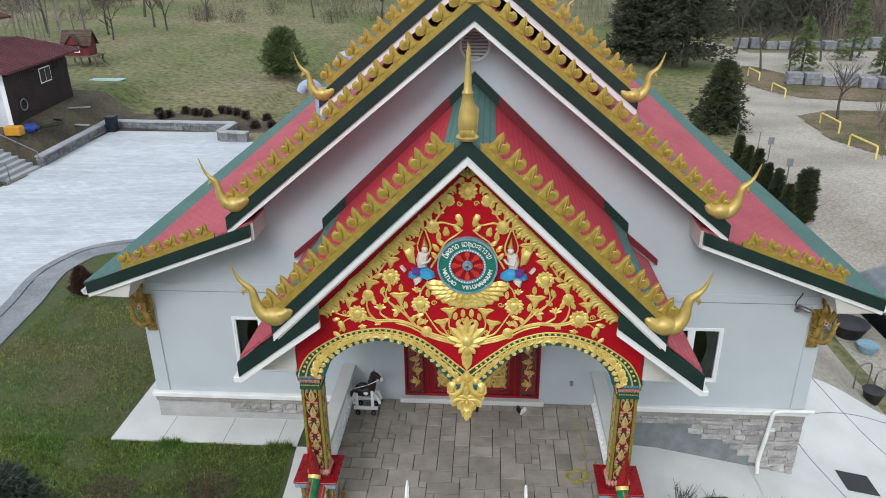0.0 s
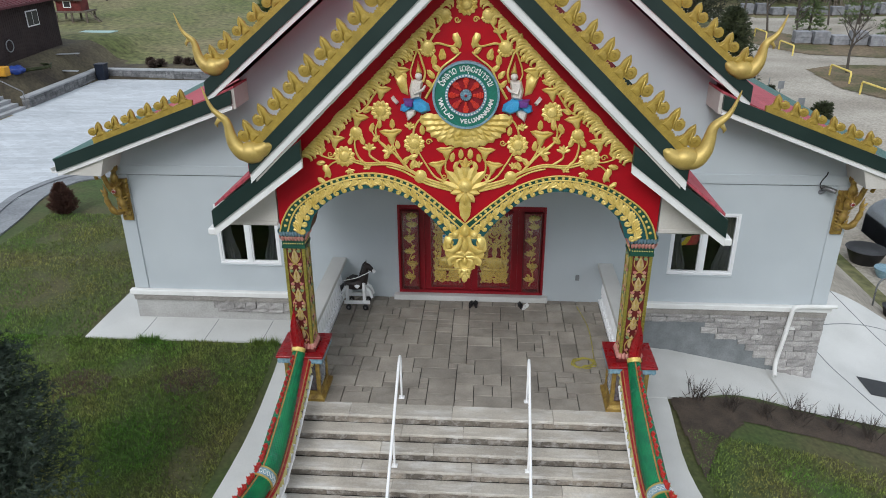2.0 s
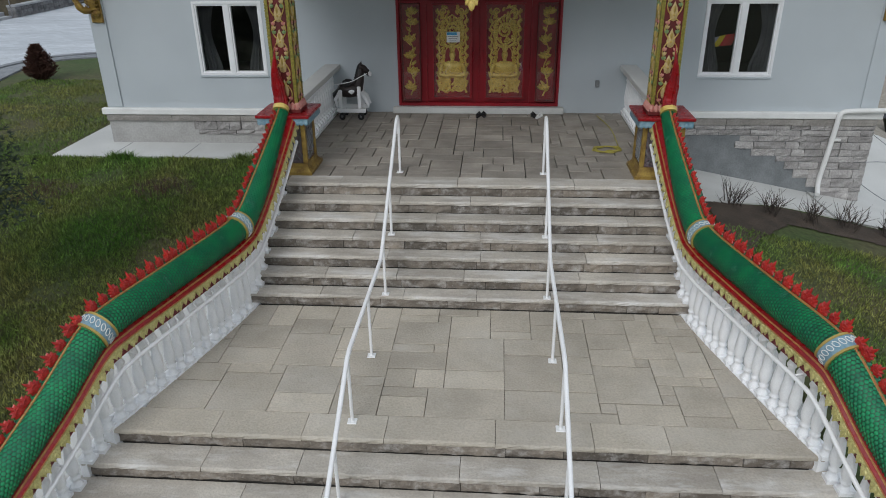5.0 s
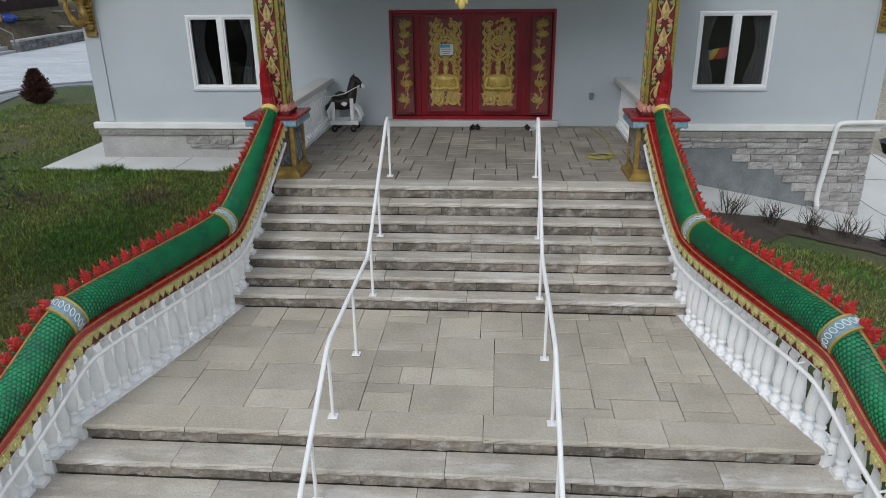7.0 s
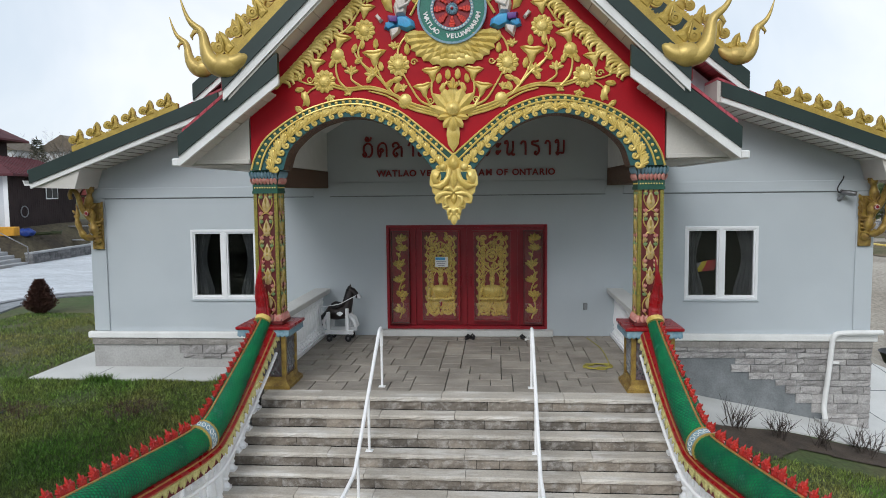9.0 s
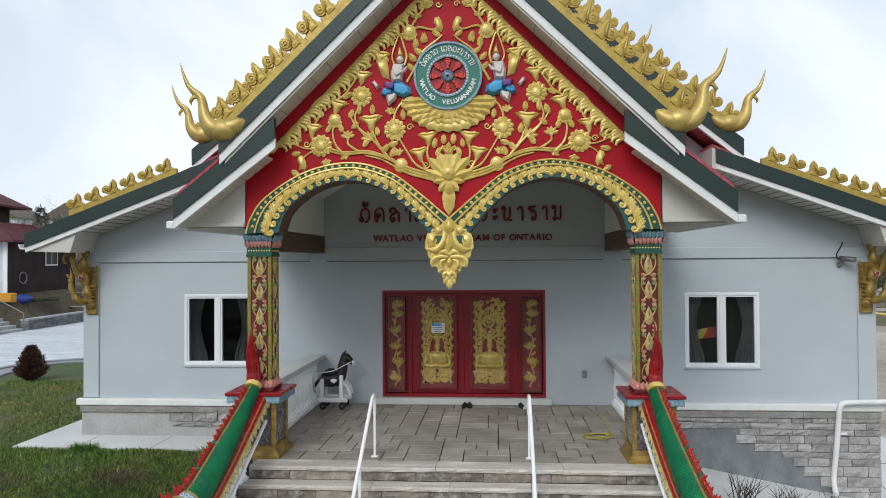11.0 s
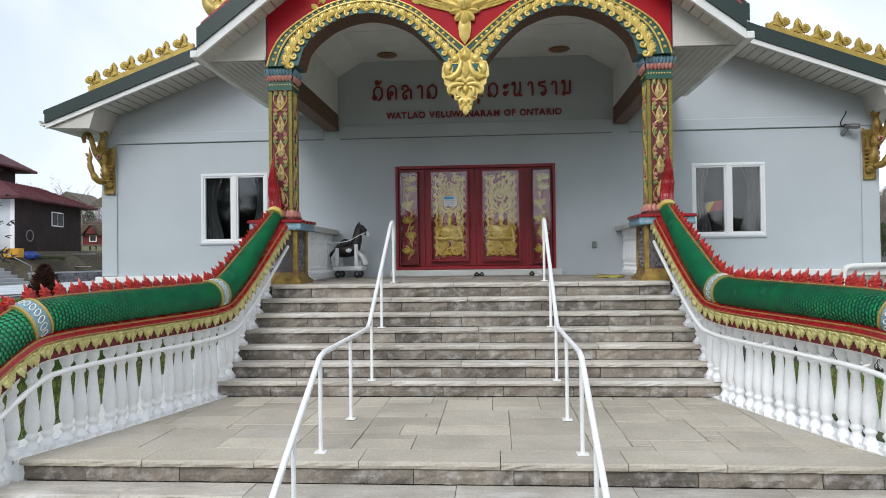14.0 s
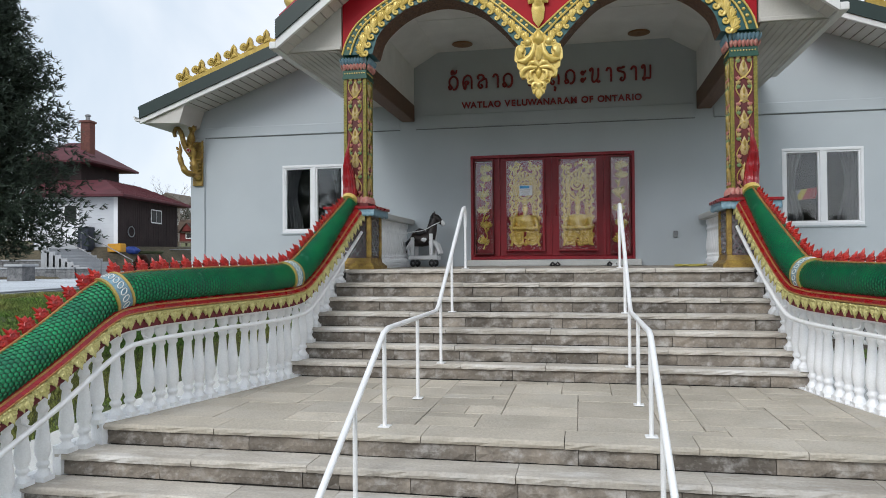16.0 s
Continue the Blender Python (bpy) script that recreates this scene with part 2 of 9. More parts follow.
M["stone"] = mat("grey_ashlar", (0.40, 0.385, 0.37), (0.30, 0.285, 0.275), rough=0.9, scale=5.0, fine=34, bump=1.0, var=0.24, rand=0.22)
M["ledge"] = mat("brown_grey_ledge", (0.33, 0.31, 0.285), (0.25, 0.235, 0.215), rough=0.9, scale=3.0, fine=30, bump=0.6, var=0.2, rand=0.1)
M["wmortar"] = mat("pale_mortar", (0.15, 0.148, 0.143), rough=0.95, fine=80, bump=0.4)
M["cementw"] = mat("pale_cement_render", (0.42, 0.415, 0.40), (0.34, 0.335, 0.32), rough=0.95, scale=2.0, fine=24, bump=0.4, var=0.13)
M["cement"] = mat("cement_parge", (0.22, 0.235, 0.24), (0.15, 0.162, 0.168), rough=0.95, scale=2.5, fine=30, bump=0.4, var=0.12)
M["concrete"] = mat("pale_concrete", (0.62, 0.62, 0.60), (0.54, 0.54, 0.52), rough=0.9, scale=0.9, fine=60, bump=0.2, var=0.07)
M["grass"] = mat("lawn_soil", (0.046, 0.078, 0.017), (0.082, 0.076, 0.033), rough=1.0, scale=0.55, fine=12, bump=0.6, var=0.35)
M["field"] = mat("rough_field", (0.106, 0.124, 0.036), (0.20, 0.165, 0.092), rough=1.0, scale=0.09, fine=2.6, bump=0.8, var=0.6, contrast=(0.42, 0.66))
M["dirt"] = mat("bare_dirt", (0.050, 0.040, 0.028), (0.105, 0.088, 0.052), rough=1.0, scale=0.5, fine=6, bump=0.8, var=0.4)
# ground out of view, darkened to keep reflections in the door glass dark
M["unseen_lawn"] = mat("unseen_dark_lawn", (0.030, 0.038, 0.012), (0.045, 0.043, 0.02), rough=1.0, scale=0.5, fine=12, bump=0.6, var=0.35)
M["mulch"] = mat("bark_mulch", (0.045, 0.033, 0.024), (0.075, 0.055, 0.04), rough=1.0, scale=3, fine=40, bump=0.8, var=0.4)
M["blockpave"] = mat("dark_paver", (0.25, 0.265, 0.28), (0.19, 0.20, 0.215), rough=0.9, scale=1.0, fine=12, bump=0.3, var=0.2)
M["gravel"] = mat("gravel_road", (0.41, 0.375, 0.32), (0.27, 0.24, 0.198), rough=1.0, scale=0.22, fine=8, bump=0.4, var=0.3)
M["verge"] = mat("leaf_littered_verge", (0.085, 0.082, 0.030), (0.165, 0.122, 0.075), rough=1.0, scale=0.45, fine=5, bump=0.8, var=0.5, contrast=(0.40, 0.58))
M["paver"] = paver_mat("grey_paver", (0.62, 0.655, 0.69), (0.52, 0.555, 0.59))
M["rail"] = mat("white_gloss_metal", (0.90, 0.90, 0.90), (0.84, 0.84, 0.84), rough=0.35, scale=6, fine=90, bump=0.03, var=0.04)
M["black"] = mat("black_plastic", (0.012, 0.012, 0.013), rough=0.5)
# near-black that holds the shade of unlit places in its colour
M["dark"] = mat("unlit_black", (0.02, 0.02, 0.022), rough=0.9)
M["curtain"] = mat("grey_curtain", (0.13, 0.135, 0.145), (0.18, 0.185, 0.195), rough=0.9, scale=3, fine=60)
M["brownwall"] = mat("brown_siding", (0.028, 0.015, 0.014), (0.020, 0.011, 0.011), rough=0.85, scale=1, fine=30)
M["redroof"] = mat("maroon_metal_roof", (0.105, 0.02, 0.028), (0.075, 0.015, 0.02), rough=0.75, scale=1, fine=30)
M["bark"] = mat("bark", (0.10, 0.085, 0.07), (0.065, 0.055, 0.045), rough=1, scale=6, fine=40, bump=0.6)
M["pine"] = mat("blue_green_pine_needles", (0.022, 0.038, 0.026), (0.042, 0.062, 0.040), rough=0.7, scale=3, fine=14, bump=0, var=0.3, island=0.45)
M["conifer"] = mat("conifer_needles", (0.027, 0.035, 0.017), (0.050, 0.052, 0.026), rough=0.8, scale=1.5, fine=10, bump=0, var=0.3, island=0.35)
M["cedar"] = mat("cedar_leaves", (0.024, 0.034, 0.010), (0.044, 0.052, 0.016), rough=0.8, scale=1.5, fine=10, bump=0, var=0.3, island=0.35)
M["blade"] = mat("grass_blade", (0.078, 0.180, 0.020), (0.195, 0.20, 0.052), rough=0.7, scale=0.6, fine=6, bump=0, var=0.4, island=0.75)


def glass_mat(name, tint=(0.9, 0.95, 0.95), gloss=0.072):
    """Coated glass: gloss is the share of light that each face throws back head-on."""
    m = bpy.data.materials.new(name)
    m.use_nodes = True
    n, l = m.node_tree.nodes, m.node_tree.links
    n.remove(n["Principled BSDF"])
    tr, gl, lw, mx = n.new("ShaderNodeBsdfTransparent"), n.new("ShaderNodeBsdfGlossy"), n.new("ShaderNodeLayerWeight"), n.new("ShaderNodeMixShader")
    tr.inputs["Color"].default_value = (*tint, 1)
    gl.inputs["Roughness"].default_value = 0.015
    lw.inputs["Blend"].default_value = 0.5
    pw, ma = n.new("ShaderNodeMath"), n.new("ShaderNodeMath")
    pw.operation, ma.operation = "POWER", "MULTIPLY_ADD"
    pw.inputs[1].default_value = 4.0
    ma.inputs[1].default_value, ma.inputs[2].default_value = 0.8, gloss
    l.new(lw.outputs["Facing"], pw.inputs[0])
    l.new(pw.outputs[0], ma.inputs[0])
    l.new(ma.outputs[0], mx.inputs[0])
    l.new(tr.outputs[0], mx.inputs[1])
    l.new(gl.outputs[0], mx.inputs[2])
    l.new(mx.outputs[0], n["Material Output"].inputs["Surface"])
    return m


M["pinegreen"] = mat("bush_pine_needles", (0.07, 0.112, 0.036), (0.12, 0.15, 0.055), rough=0.8, scale=1.5, fine=10, bump=0, var=0.3, island=0.35)
M["glass"] = glass_mat("window_glass", (0.97, 0.98, 0.98))


# ---- mesh helpers ----
def thing(name, label="", category="", group="", kind="", at=(0, 0, 0)):
    ob = new(name)
    ob.location = at
    return tagged(ob, label, category, group, kind)


def part(name, bm, material, parent=None, label="", smooth=False, kind="", category=""):
    """Links a bmesh as one mesh object under its parent, keeping world coordinates."""
    me = bpy.data.meshes.new(name)
    bm.normal_update()
    bm.to_mesh(me)
    bm.free()
    for mm in material if isinstance(material, (list, tuple)) else [material]:
        me.materials.append(mm)
    if smooth:
        me.polygons.foreach_set("use_smooth", [True] * len(me.polygons))
        me.set_sharp_from_angle(angle=radians(50))
    ob = new(name, me)
    if parent:
        ob.parent = parent
        ob.matrix_parent_inverse = Matrix.Translation(-parent.location)
    return tagged(ob, label, category, "", kind)


def piece(name, me, m, parent):
    """One more object on a shared mesh, at pose m."""
    ob = new(name, me)
    ob.parent = parent
    ob.matrix_parent_inverse = Matrix.Translation(-parent.location)
    ob.matrix_basis = m
    return ob


def mesh_of(name, bm, material, smooth=False):
    me = bpy.data.meshes.new(name)
    bm.normal_update()
    bm.to_mesh(me)
    bm.free()
    for mm in material if isinstance(material, (list, tuple)) else [material]:
        me.materials.append(mm)
    if smooth:
        me.polygons.foreach_set("use_smooth", [True] * len(me.polygons))
        me.set_sharp_from_angle(angle=radians(50))
    return me


def box(bm, x0, x1, y0, y1, z0, z1, m=None, mi=0):
    vs = [Vector((x, y, z)) for z in (z0, z1) for y in (y0, y1) for x in (x0, x1)]
    vs = [bm.verts.new(m @ v if m else v) for v in vs]
    for q in ((0, 2, 3, 1), (4, 5, 7, 6), (0, 1, 5, 4), (2, 6, 7, 3), (0, 4, 6, 2), (1, 3, 7, 5)):
        bm.faces.new([vs[i] for i in q]).material_index = mi
    return bm


def bevel_all(bm, w, seg=1):
    bmesh.ops.bevel(bm, geom=list(bm.edges), offset=w, segments=seg, affect="EDGES", profile=0.5)
    return bm


def prism(bm, pts, fa, fb, mi=0):
    """Closed outline pts carried by fa and fb to two ends, joined."""
    a, b = [bm.verts.new(fa(p)) for p in pts], [bm.verts.new(fb(p)) for p in pts]
    n = len(pts)
    fs = [bm.faces.new(a), bm.faces.new(b[::-1])]
    for i in range(n):
        fs.append(bm.faces.new((a[(i + 1) % n], a[i], b[i], b[(i + 1) % n])))
    for f in fs:
        f.material_index = mi
    return bm


def yprism(bm, pts, y0, y1, mi=0):
    return prism(bm, pts, lambda p: (p[0], y0, p[1]), lambda p: (p[0], y1, p[1]), mi)


def zprism(bm, pts, z0, z1, mi=0):
    return prism(bm, pts, lambda p: (p[0], p[1], z0), lambda p: (p[0], p[1], z1), mi)


def fix(bm):
    bmesh.ops.recalc_face_normals(bm, faces=list(bm.faces))
    return bm


def frames(path):
    pts = [Vector(p) for p in path]
    out = []
    for i, p in enumerate(pts):
        t = (pts[min(i + 1, len(pts) - 1)] - pts[max(i - 1, 0)]).normalized()
        s = t.cross(Vector((0, 0, 1)))
        s = s.normalized() if s.length > 1e-3 else Vector((1, 0, 0))
        out.append((p, t, s, s.cross(t).normalized()))
    return out


def tube(bm, path, radii, seg=10, mi=0, flat=1.0):
    """Round bar along a path; radii one number or one a point. Frames are carried on, so it does not twist."""
    pts = [Vector(p) for p in path]
    if not isinstance(radii, (list, tuple)):
        radii = [radii] * len(pts)
    rings, s = [], None
    for i, p in enumerate(pts):
        t = (pts[min(i + 1, len(pts) - 1)] - pts[max(i - 1, 0)]).normalized()
        if s is None:
            s = t.orthogonal().normalized()
        s = (s - t * s.dot(t)).normalized()
        u = t.cross(s)
        rings.append([bm.verts.new(p + radii[i] * (math.cos(k * 2 * math.pi / seg) * s + flat * math.sin(k * 2 * math.pi / seg) * u)) for k in range(seg)])
    for a, b in zip(rings, rings[1:]):
        for k in range(seg):
            bm.faces.new((a[k], a[(k + 1) % seg], b[(k + 1) % seg], b[k])).material_index = mi
    bm.faces.new(rings[0][::-1]).material_index = mi
    bm.faces.new(rings[-1]).material_index = mi
    return bm


def run(bm, path, prof, mi=0):
    """A closed profile of (side, up) carried along a path; side lies level, up stays vertical."""
    rings = []
    fr = frames(path)
    for p, t, s, u in fr:
        rings.append([bm.verts.new(p + s * a + Vector((0, 0, b))) for a, b in prof])
    n = len(prof)
    for a, b in zip(rings, rings[1:]):
        for k in range(n):
            bm.faces.new((a[k], b[k], b[(k + 1) % n], a[(k + 1) % n])).material_index = mi
    bm.faces.new(rings[0]).material_index = mi
    bm.faces.new(rings[-1][::-1]).material_index = mi
    return fix(bm)


def lathe(bm, prof, seg=12, m=None, mi=0):
    rings = []
    for r, z in prof:
        rings.append([bm.verts.new((m or Matrix()) @ Vector((r * math.cos(k * 2 * math.pi / seg), r * math.sin(k * 2 * math.pi / seg), z))) for k in range(seg)])
    for a, b in zip(rings, rings[1:]):
        for k in range(seg):
            bm.faces.new((a[k], a[(k + 1) % seg], b[(k + 1) % seg], b[k])).material_index = mi
    bm.faces.new(rings[0][::-1]).material_index = mi
    bm.faces.new(rings[-1]).material_index = mi
    return bm


def curve(pts, n=6):
    """Catmull-Rom points through pts, 2D or 3D, n to a span."""
    p = [Vector(q) for q in pts]
    p = [2 * p[0] - p[1]] + p + [2 * p[-1] - p[-2]]
    out = []
    for i in range(1, len(p) - 2):
        for k in range(n):
            t = k / n
            out.append(0.5 * ((2 * p[i]) + (p[i + 1] - p[i - 1]) * t + (2 * p[i - 1] - 5 * p[i] + 4 * p[i + 1] - p[i + 2]) * t * t
                              + (3 * p[i] - p[i - 1] - 3 * p[i + 1] + p[i + 2]) * t ** 3))
    return out + [p[-2]]


def setting(name, bm, material, label="", smooth=False):
    return part(name, bm, material, None, label, smooth, "structure")


def puff(bm, outline, depth, inner=0.6, at=(0, 0), mi=0, back=0.0):
    """A pillow-like raised shape over a star-shaped outline."""
    cx, cz = at
    a = [bm.verts.new((cx + x, back, cz + z)) for x, z in outline]
    mx, mz = sum(p[0] for p in outline) / len(outline), sum(p[1] for p in outline) / len(outline)
    b = [bm.verts.new((cx + mx + (x - mx) * inner, -depth, cz + mz + (z - mz) * inner)) for x, z in outline]
    c = bm.verts.new((cx + mx, -depth * 1.15, cz + mz))
    n = len(outline)
    for i in range(n):
        j = (i + 1) % n
        bm.faces.new((a[i], a[j], b[j], b[i])).material_index = mi
        bm.faces.new((b[i], b[j], c)).material_index = mi
    return bm


# ---- ground ----
RISER, TREAD, NOSE = 0.187, 0.24, -4.38
LAND_Z, LAND_Y0, LAND_Y1 = -7 * RISER, -5.82, -8.56


def smooth01(v, a, b):
    v = min(1.0, max(0.0, (v - a) / (b - a)))
    return v * v * (3 - 2 * v)


def gz(x, y):
    """Height of the ground."""
    left = -0.72 - 0.14 * max(0.0, -1.2 - y)
    left = max(left, -2.75)
    right = -1.15 - 0.20 * min(max(x - 4.3, 0.0), 8.0) - 0.06 * max(0.0, -2.0 - y)
    right = right + (-1.05 - right) * smooth01(y, 0.5, 5.0) * (1 - smooth01(x, 9.0, 12.5) * (1 - smooth01(y, 11.0, 22.0)))
    right = max(right, -2.85)
    h = left + (right - left) * smooth01(x, -3.0, 3.5)
    h += (0.55 * smooth01(y, 17.5, 18.1) + 1.3 * smooth01(y, 20.9, 22.9)) * smooth01(-x, 24.3, 26.3) * (1 - 0.55 * smooth01(y, 32, 42))
    h += 0.50 * smooth01(y, 29.6, 30.3) * smooth01(-x, 15.2, 16.0) * (1 - smooth01(-x, 24.3, 26.3)) + 0.4 * smooth01(y, 31.5, 37.0) * smooth01(-x, 9.0, 12.0)
    far = max(0.0, math.hypot(x, y) - 42)
    h += (-3.1 - h) * smooth01(-y, 3.0, 5.0) * (1 - smooth01(abs(x), 2.9 + 0.165 * max(0, -5.8 - y), 3.5 + 0.165 * max(0, -5.8 - y)))
    h += 6.2 * smooth01(math.hypot(x, y + 14), 84, 150) * smooth01(math.degrees(math.atan2(x, y + 14)) if y > -14 else 0, 22, 29)
    return h + (0.045 if x < 0 else 0.012) * min(far, 60) + 0.02 * max(0, min(far - 60, 300)) + 0.05 * noise.noise((x * 0.15, y * 0.15, 0)) * (1 if math.hypot(x, y) > 12 else 0)


def sheet(xs, ys, lift=0.0, inside=None):
    bm = bmesh.new()
    g = [[bm.verts.new((x, y, gz(x, y) + lift)) for x in xs] for y in ys]
    for j in range(len(ys) - 1):
        for i in range(len(xs) - 1):
            if inside is None or inside(0.5 * (xs[i] + xs[i + 1]), 0.5 * (ys[j] + ys[j + 1])):
                bm.faces.new((g[j][i], g[j][i + 1], g[j + 1][i + 1], g[j + 1][i]))
    for v in [v for v in bm.verts if not v.link_faces]:
        bm.verts.remove(v)
    return bm


def steps_of(a, b, n):
    return [a + (b - a) * i / n for i in range(n + 1)]


gx = [-900, -500, -300, -200, -140, -100, -75] + steps_of(-60, 60, 150) + [75, 100, 140, 200, 300, 500, 900]
gy = [-900, -400, -200, -120, -80, -60, -45, -35] + steps_of(-28, 70, 130) + [85, 105, 130, 170, 230, 320, 500, 900]
ground_bm = sheet(gx, gy)
for f in ground_bm.faces:
    c = f.calc_center_median()
    if -40 < c.x < -24 and 17.6 < c.y < 33 or -25.5 < c.x < -13.5 and 29.4 < c.y < 32.4:
        f.material_index = 2
    elif c.y < -17:
        f.material_index = 3
    elif c.y > 12 or c.x > 9 and c.y > -12:
        f.material_index = 1
setting("ground", ground_bm, [M["grass"], M["field"], M["dirt"], M["unseen_lawn"]], "uneven early-spring lawn, rough field and bare dirt", smooth=True)


def draped(name, outline, lift, material, step, label):
    """A thin sheet over the ground inside an outline."""
    def inside(x, y):
        c, n = False, len(outline)
        for i in range(n):
            (x0, y0), (x1, y1) = outline[i], outline[(i + 1) % n]
            if (y0 > y) != (y1 > y) and x < (x1 - x0) * (y - y0) / (y1 - y0) + x0:
                c = not c
        return c
    x0, x1 = min(p[0] for p in outline), max(p[0] for p in outline)
    y0, y1 = min(p[1] for p in outline), max(p[1] for p in outline)
    bm = sheet(steps_of(x0, x1, max(2, int((x1 - x0) / step))), steps_of(y0, y1, max(2, int((y1 - y0) / step))), lift, inside)
    return setting(name, bm, material, label, smooth=True)


def ribbon(name, edge_a, edge_b, lift, material, label, thick=0.12, level=""):
    """A strip of paving between two edges, following the ground, with sides."""
    bm = bmesh.new()
    rows = []
    for a, b in zip(edge_a, edge_b):
        za, zb = gz(*(b if level == "b" else a)) + lift, gz(*(a if level == "a" else b)) + lift
        rows.append([bm.verts.new(p) for p in ((*a, za), (*b, zb), (*b, zb - thick), (*a, za - thick))])
    for r, s in zip(rows, rows[1:]):
        for k in range(4):
            bm.faces.new((r[k], r[(k + 1) % 4], s[(k + 1) % 4], s[k]))
    bm.faces.new(rows[0])
    bm.faces.new(rows[-1][::-1])
    return setting(name, fix(bm), material, label)


ribbon("pavement", [(-8.65, -1.02), (-6.6, -1.02), (-4.1, -1.02)], [(-8.65, 12.0), (-6.6, -0.02), (-4.1, -0.02)], 0.03, M["concrete"], "pale concrete walk beside the wall")
ribbon("pavement", curve([(-4.1, -1.05), (-4.05, -2.2), (-4.1, -4.0), (-4.45, -6.2), (-5.0, -8.5), (-5.6, -11)], 4),
       curve([(-2.9, -1.05), (-2.9, -2.2), (-2.9, -4.0), (-3.1, -6.2), (-3.6, -8.5), (-4.2, -11)], 4), 0.016, M["concrete"], "pale concrete strip beside the stairs", level="a")
ribbon("pavement", curve([(2.9, -1.0), (2.9, -2.4), (2.9, -4.0), (3.1, -6.0), (3.6, -8.5), (4.2, -11)], 4),
       curve([(4.1, -1.0), (4.1, -2.2), (4.05, -4.0), (4.4, -5.8), (4.9, -8.5), (5.5, -11)], 4), 0.016, M["concrete"], "pale concrete strip beside the stairs", level="b")
ribbon("pavement", curve([(3.0, -0.03), (5.0, -0.03), (6.5, -0.03), (7.78, -0.03)], 4),
       curve([(3.0, -2.0), (4.4, -1.9), (5.8, -1.35), (7.6, -1.5)], 4), 0.03, M["concrete"], "curved pale concrete walk below the stone wall")
draped("pavement", [(7.79, 3.6), (7.79, -0.02), (6.9, -0.02), (6.8, -1.38), (7.55, -1.52), (10.5, -1.8), (15, -2.3), (15, 3.6)], 0.05, M["concrete"], 0.25, "pale concrete apron beside the building")
draped("mulch_bed", [(4.15, -2.0), (5.8, -1.45), (7.6, -1.6), (13, -2.3), (13, -3.0), (7.6, -2.4), (5.6, -2.3), (4.8, -3.2), (4.3, -4.2)], 0.02, M["mulch"], 0.05, "dark bark mulch bed with bare shrubs")
for (xa, ya), (xb, yb) in (((9.7, 3.58), (11.4, .8)), ((8.0, 1.95), (13.4, 3.55)), ((8.3, 2.05), (9.2, -1.5))):
    n_ = Vector((ya - yb, xb - xa)).normalized() * .011
    line = [(xa + (xb - xa) * i / 12, ya + (yb - ya) * i / 12) for i in range(13)]
    ribbon("pavement_joint", [(x - n_.x, y - n_.y) for x, y in line], [(x + n_.x, y + n_.y) for x, y in line], 0.056, M["cement"], "saw-cut joint in the concrete apron", thick=.012)
for x_ in (-7.4, -5.9, -4.6):
    setting("pavement_joint", box(bmesh.new(), x_ - .007, x_ + .007, -1.0, -.08, -.70, -.687), M["cement"], "saw-cut joint in the concrete walk")
draped("patio_border", [(-14.0, 2.4), (-14.8, 6.0), (-15.2, 8.4), (-14.8, 9.9), (-13.2, 10.5), (-9.0, 10.9), (-9.0, 12), (-16, 12), (-16, 2.4)], 0.012, M["blockpave"], 0.15, "dark paver border round the patio")
draped("patio", [(-15.6, -6), (-15.4, 2.4), (-15.6, 5.6), (-16.0, 8.6), (-15.4, 10.6), (-13.8, 11.2), (-9.0, 11.6), (-9.0, 26.9), (-16.0, 27.0), (-15.9, 29.4), (-24.35, 29.7), (-23.8, 21.2), (-23.6, 18.0), (-24.2, 17.4), (-45, 17.2), (-45, -6)], 0.024, M["paver"], 0.2, "large patio of pale grey pavers")
edge = curve([Vector((*p, 0)) for p in [(-14.9, 1.5), (-15.2, 3.5), (-15.5, 5.6), (-15.9, 7.4), (-15.95, 8.6), (-15.4, 10.3), (-13.8, 11.2), (-11.5, 11.5), (-9.0, 11.6)]], 6)
for off, wd in ((-.1, .3), (-1.0, .26)):
    side_ = [Vector((-(b.y - a.y), b.x - a.x, 0)).normalized() for a, b in zip(edge, edge[1:])]
    side_.append(side_[-1])
    ribbon("kerb", [(p[0] + n.x * off, p[1] + n.y * off) for p, n in zip(edge, side_)], [(p[0] + n.x * (off + wd), p[1] + n.y * (off + wd)) for p, n in zip(edge, side_)], 0.05, M["blockpave"], "dark paver kerb curving round the patio")
draped("road", [(8, 3.5), (22, 3.5), (42, 20), (60, 40), (60, 62), (44, 66), (28, 66), (27, 75), (22, 75), (23.6, 60), (19.4, 44), (17.2, 35), (15.6, 27), (14.6, 19), (12.5, 14), (8, 11)], 0.02, M["gravel"], 0.22, "pale gravel drive")
draped("verge", [(21.2, 51.5), (22.6, 46), (24.5, 42.6), (29, 41.2), (44, 43.5), (44, 48), (33, 49.8), (27.5, 52), (25.6, 57), (24.6, 57.5)], 0.05, M["verge"], 0.2, "leaf-littered grass island between the gravel drives")
draped("verge", [(21.8, 36.5), (24.5, 38.2), (30, 38.0), (36, 35), (40, 24), (30, 22), (23, 25.5), (21.4, 30)], 0.05, M["verge"], 0.2, "leaf-littered grass island beside the gravel drive")

# ---- the hall: walls, base and band ----
WX, WIN = 7.78, (4.28, 5.68, 0.73, 2.17)


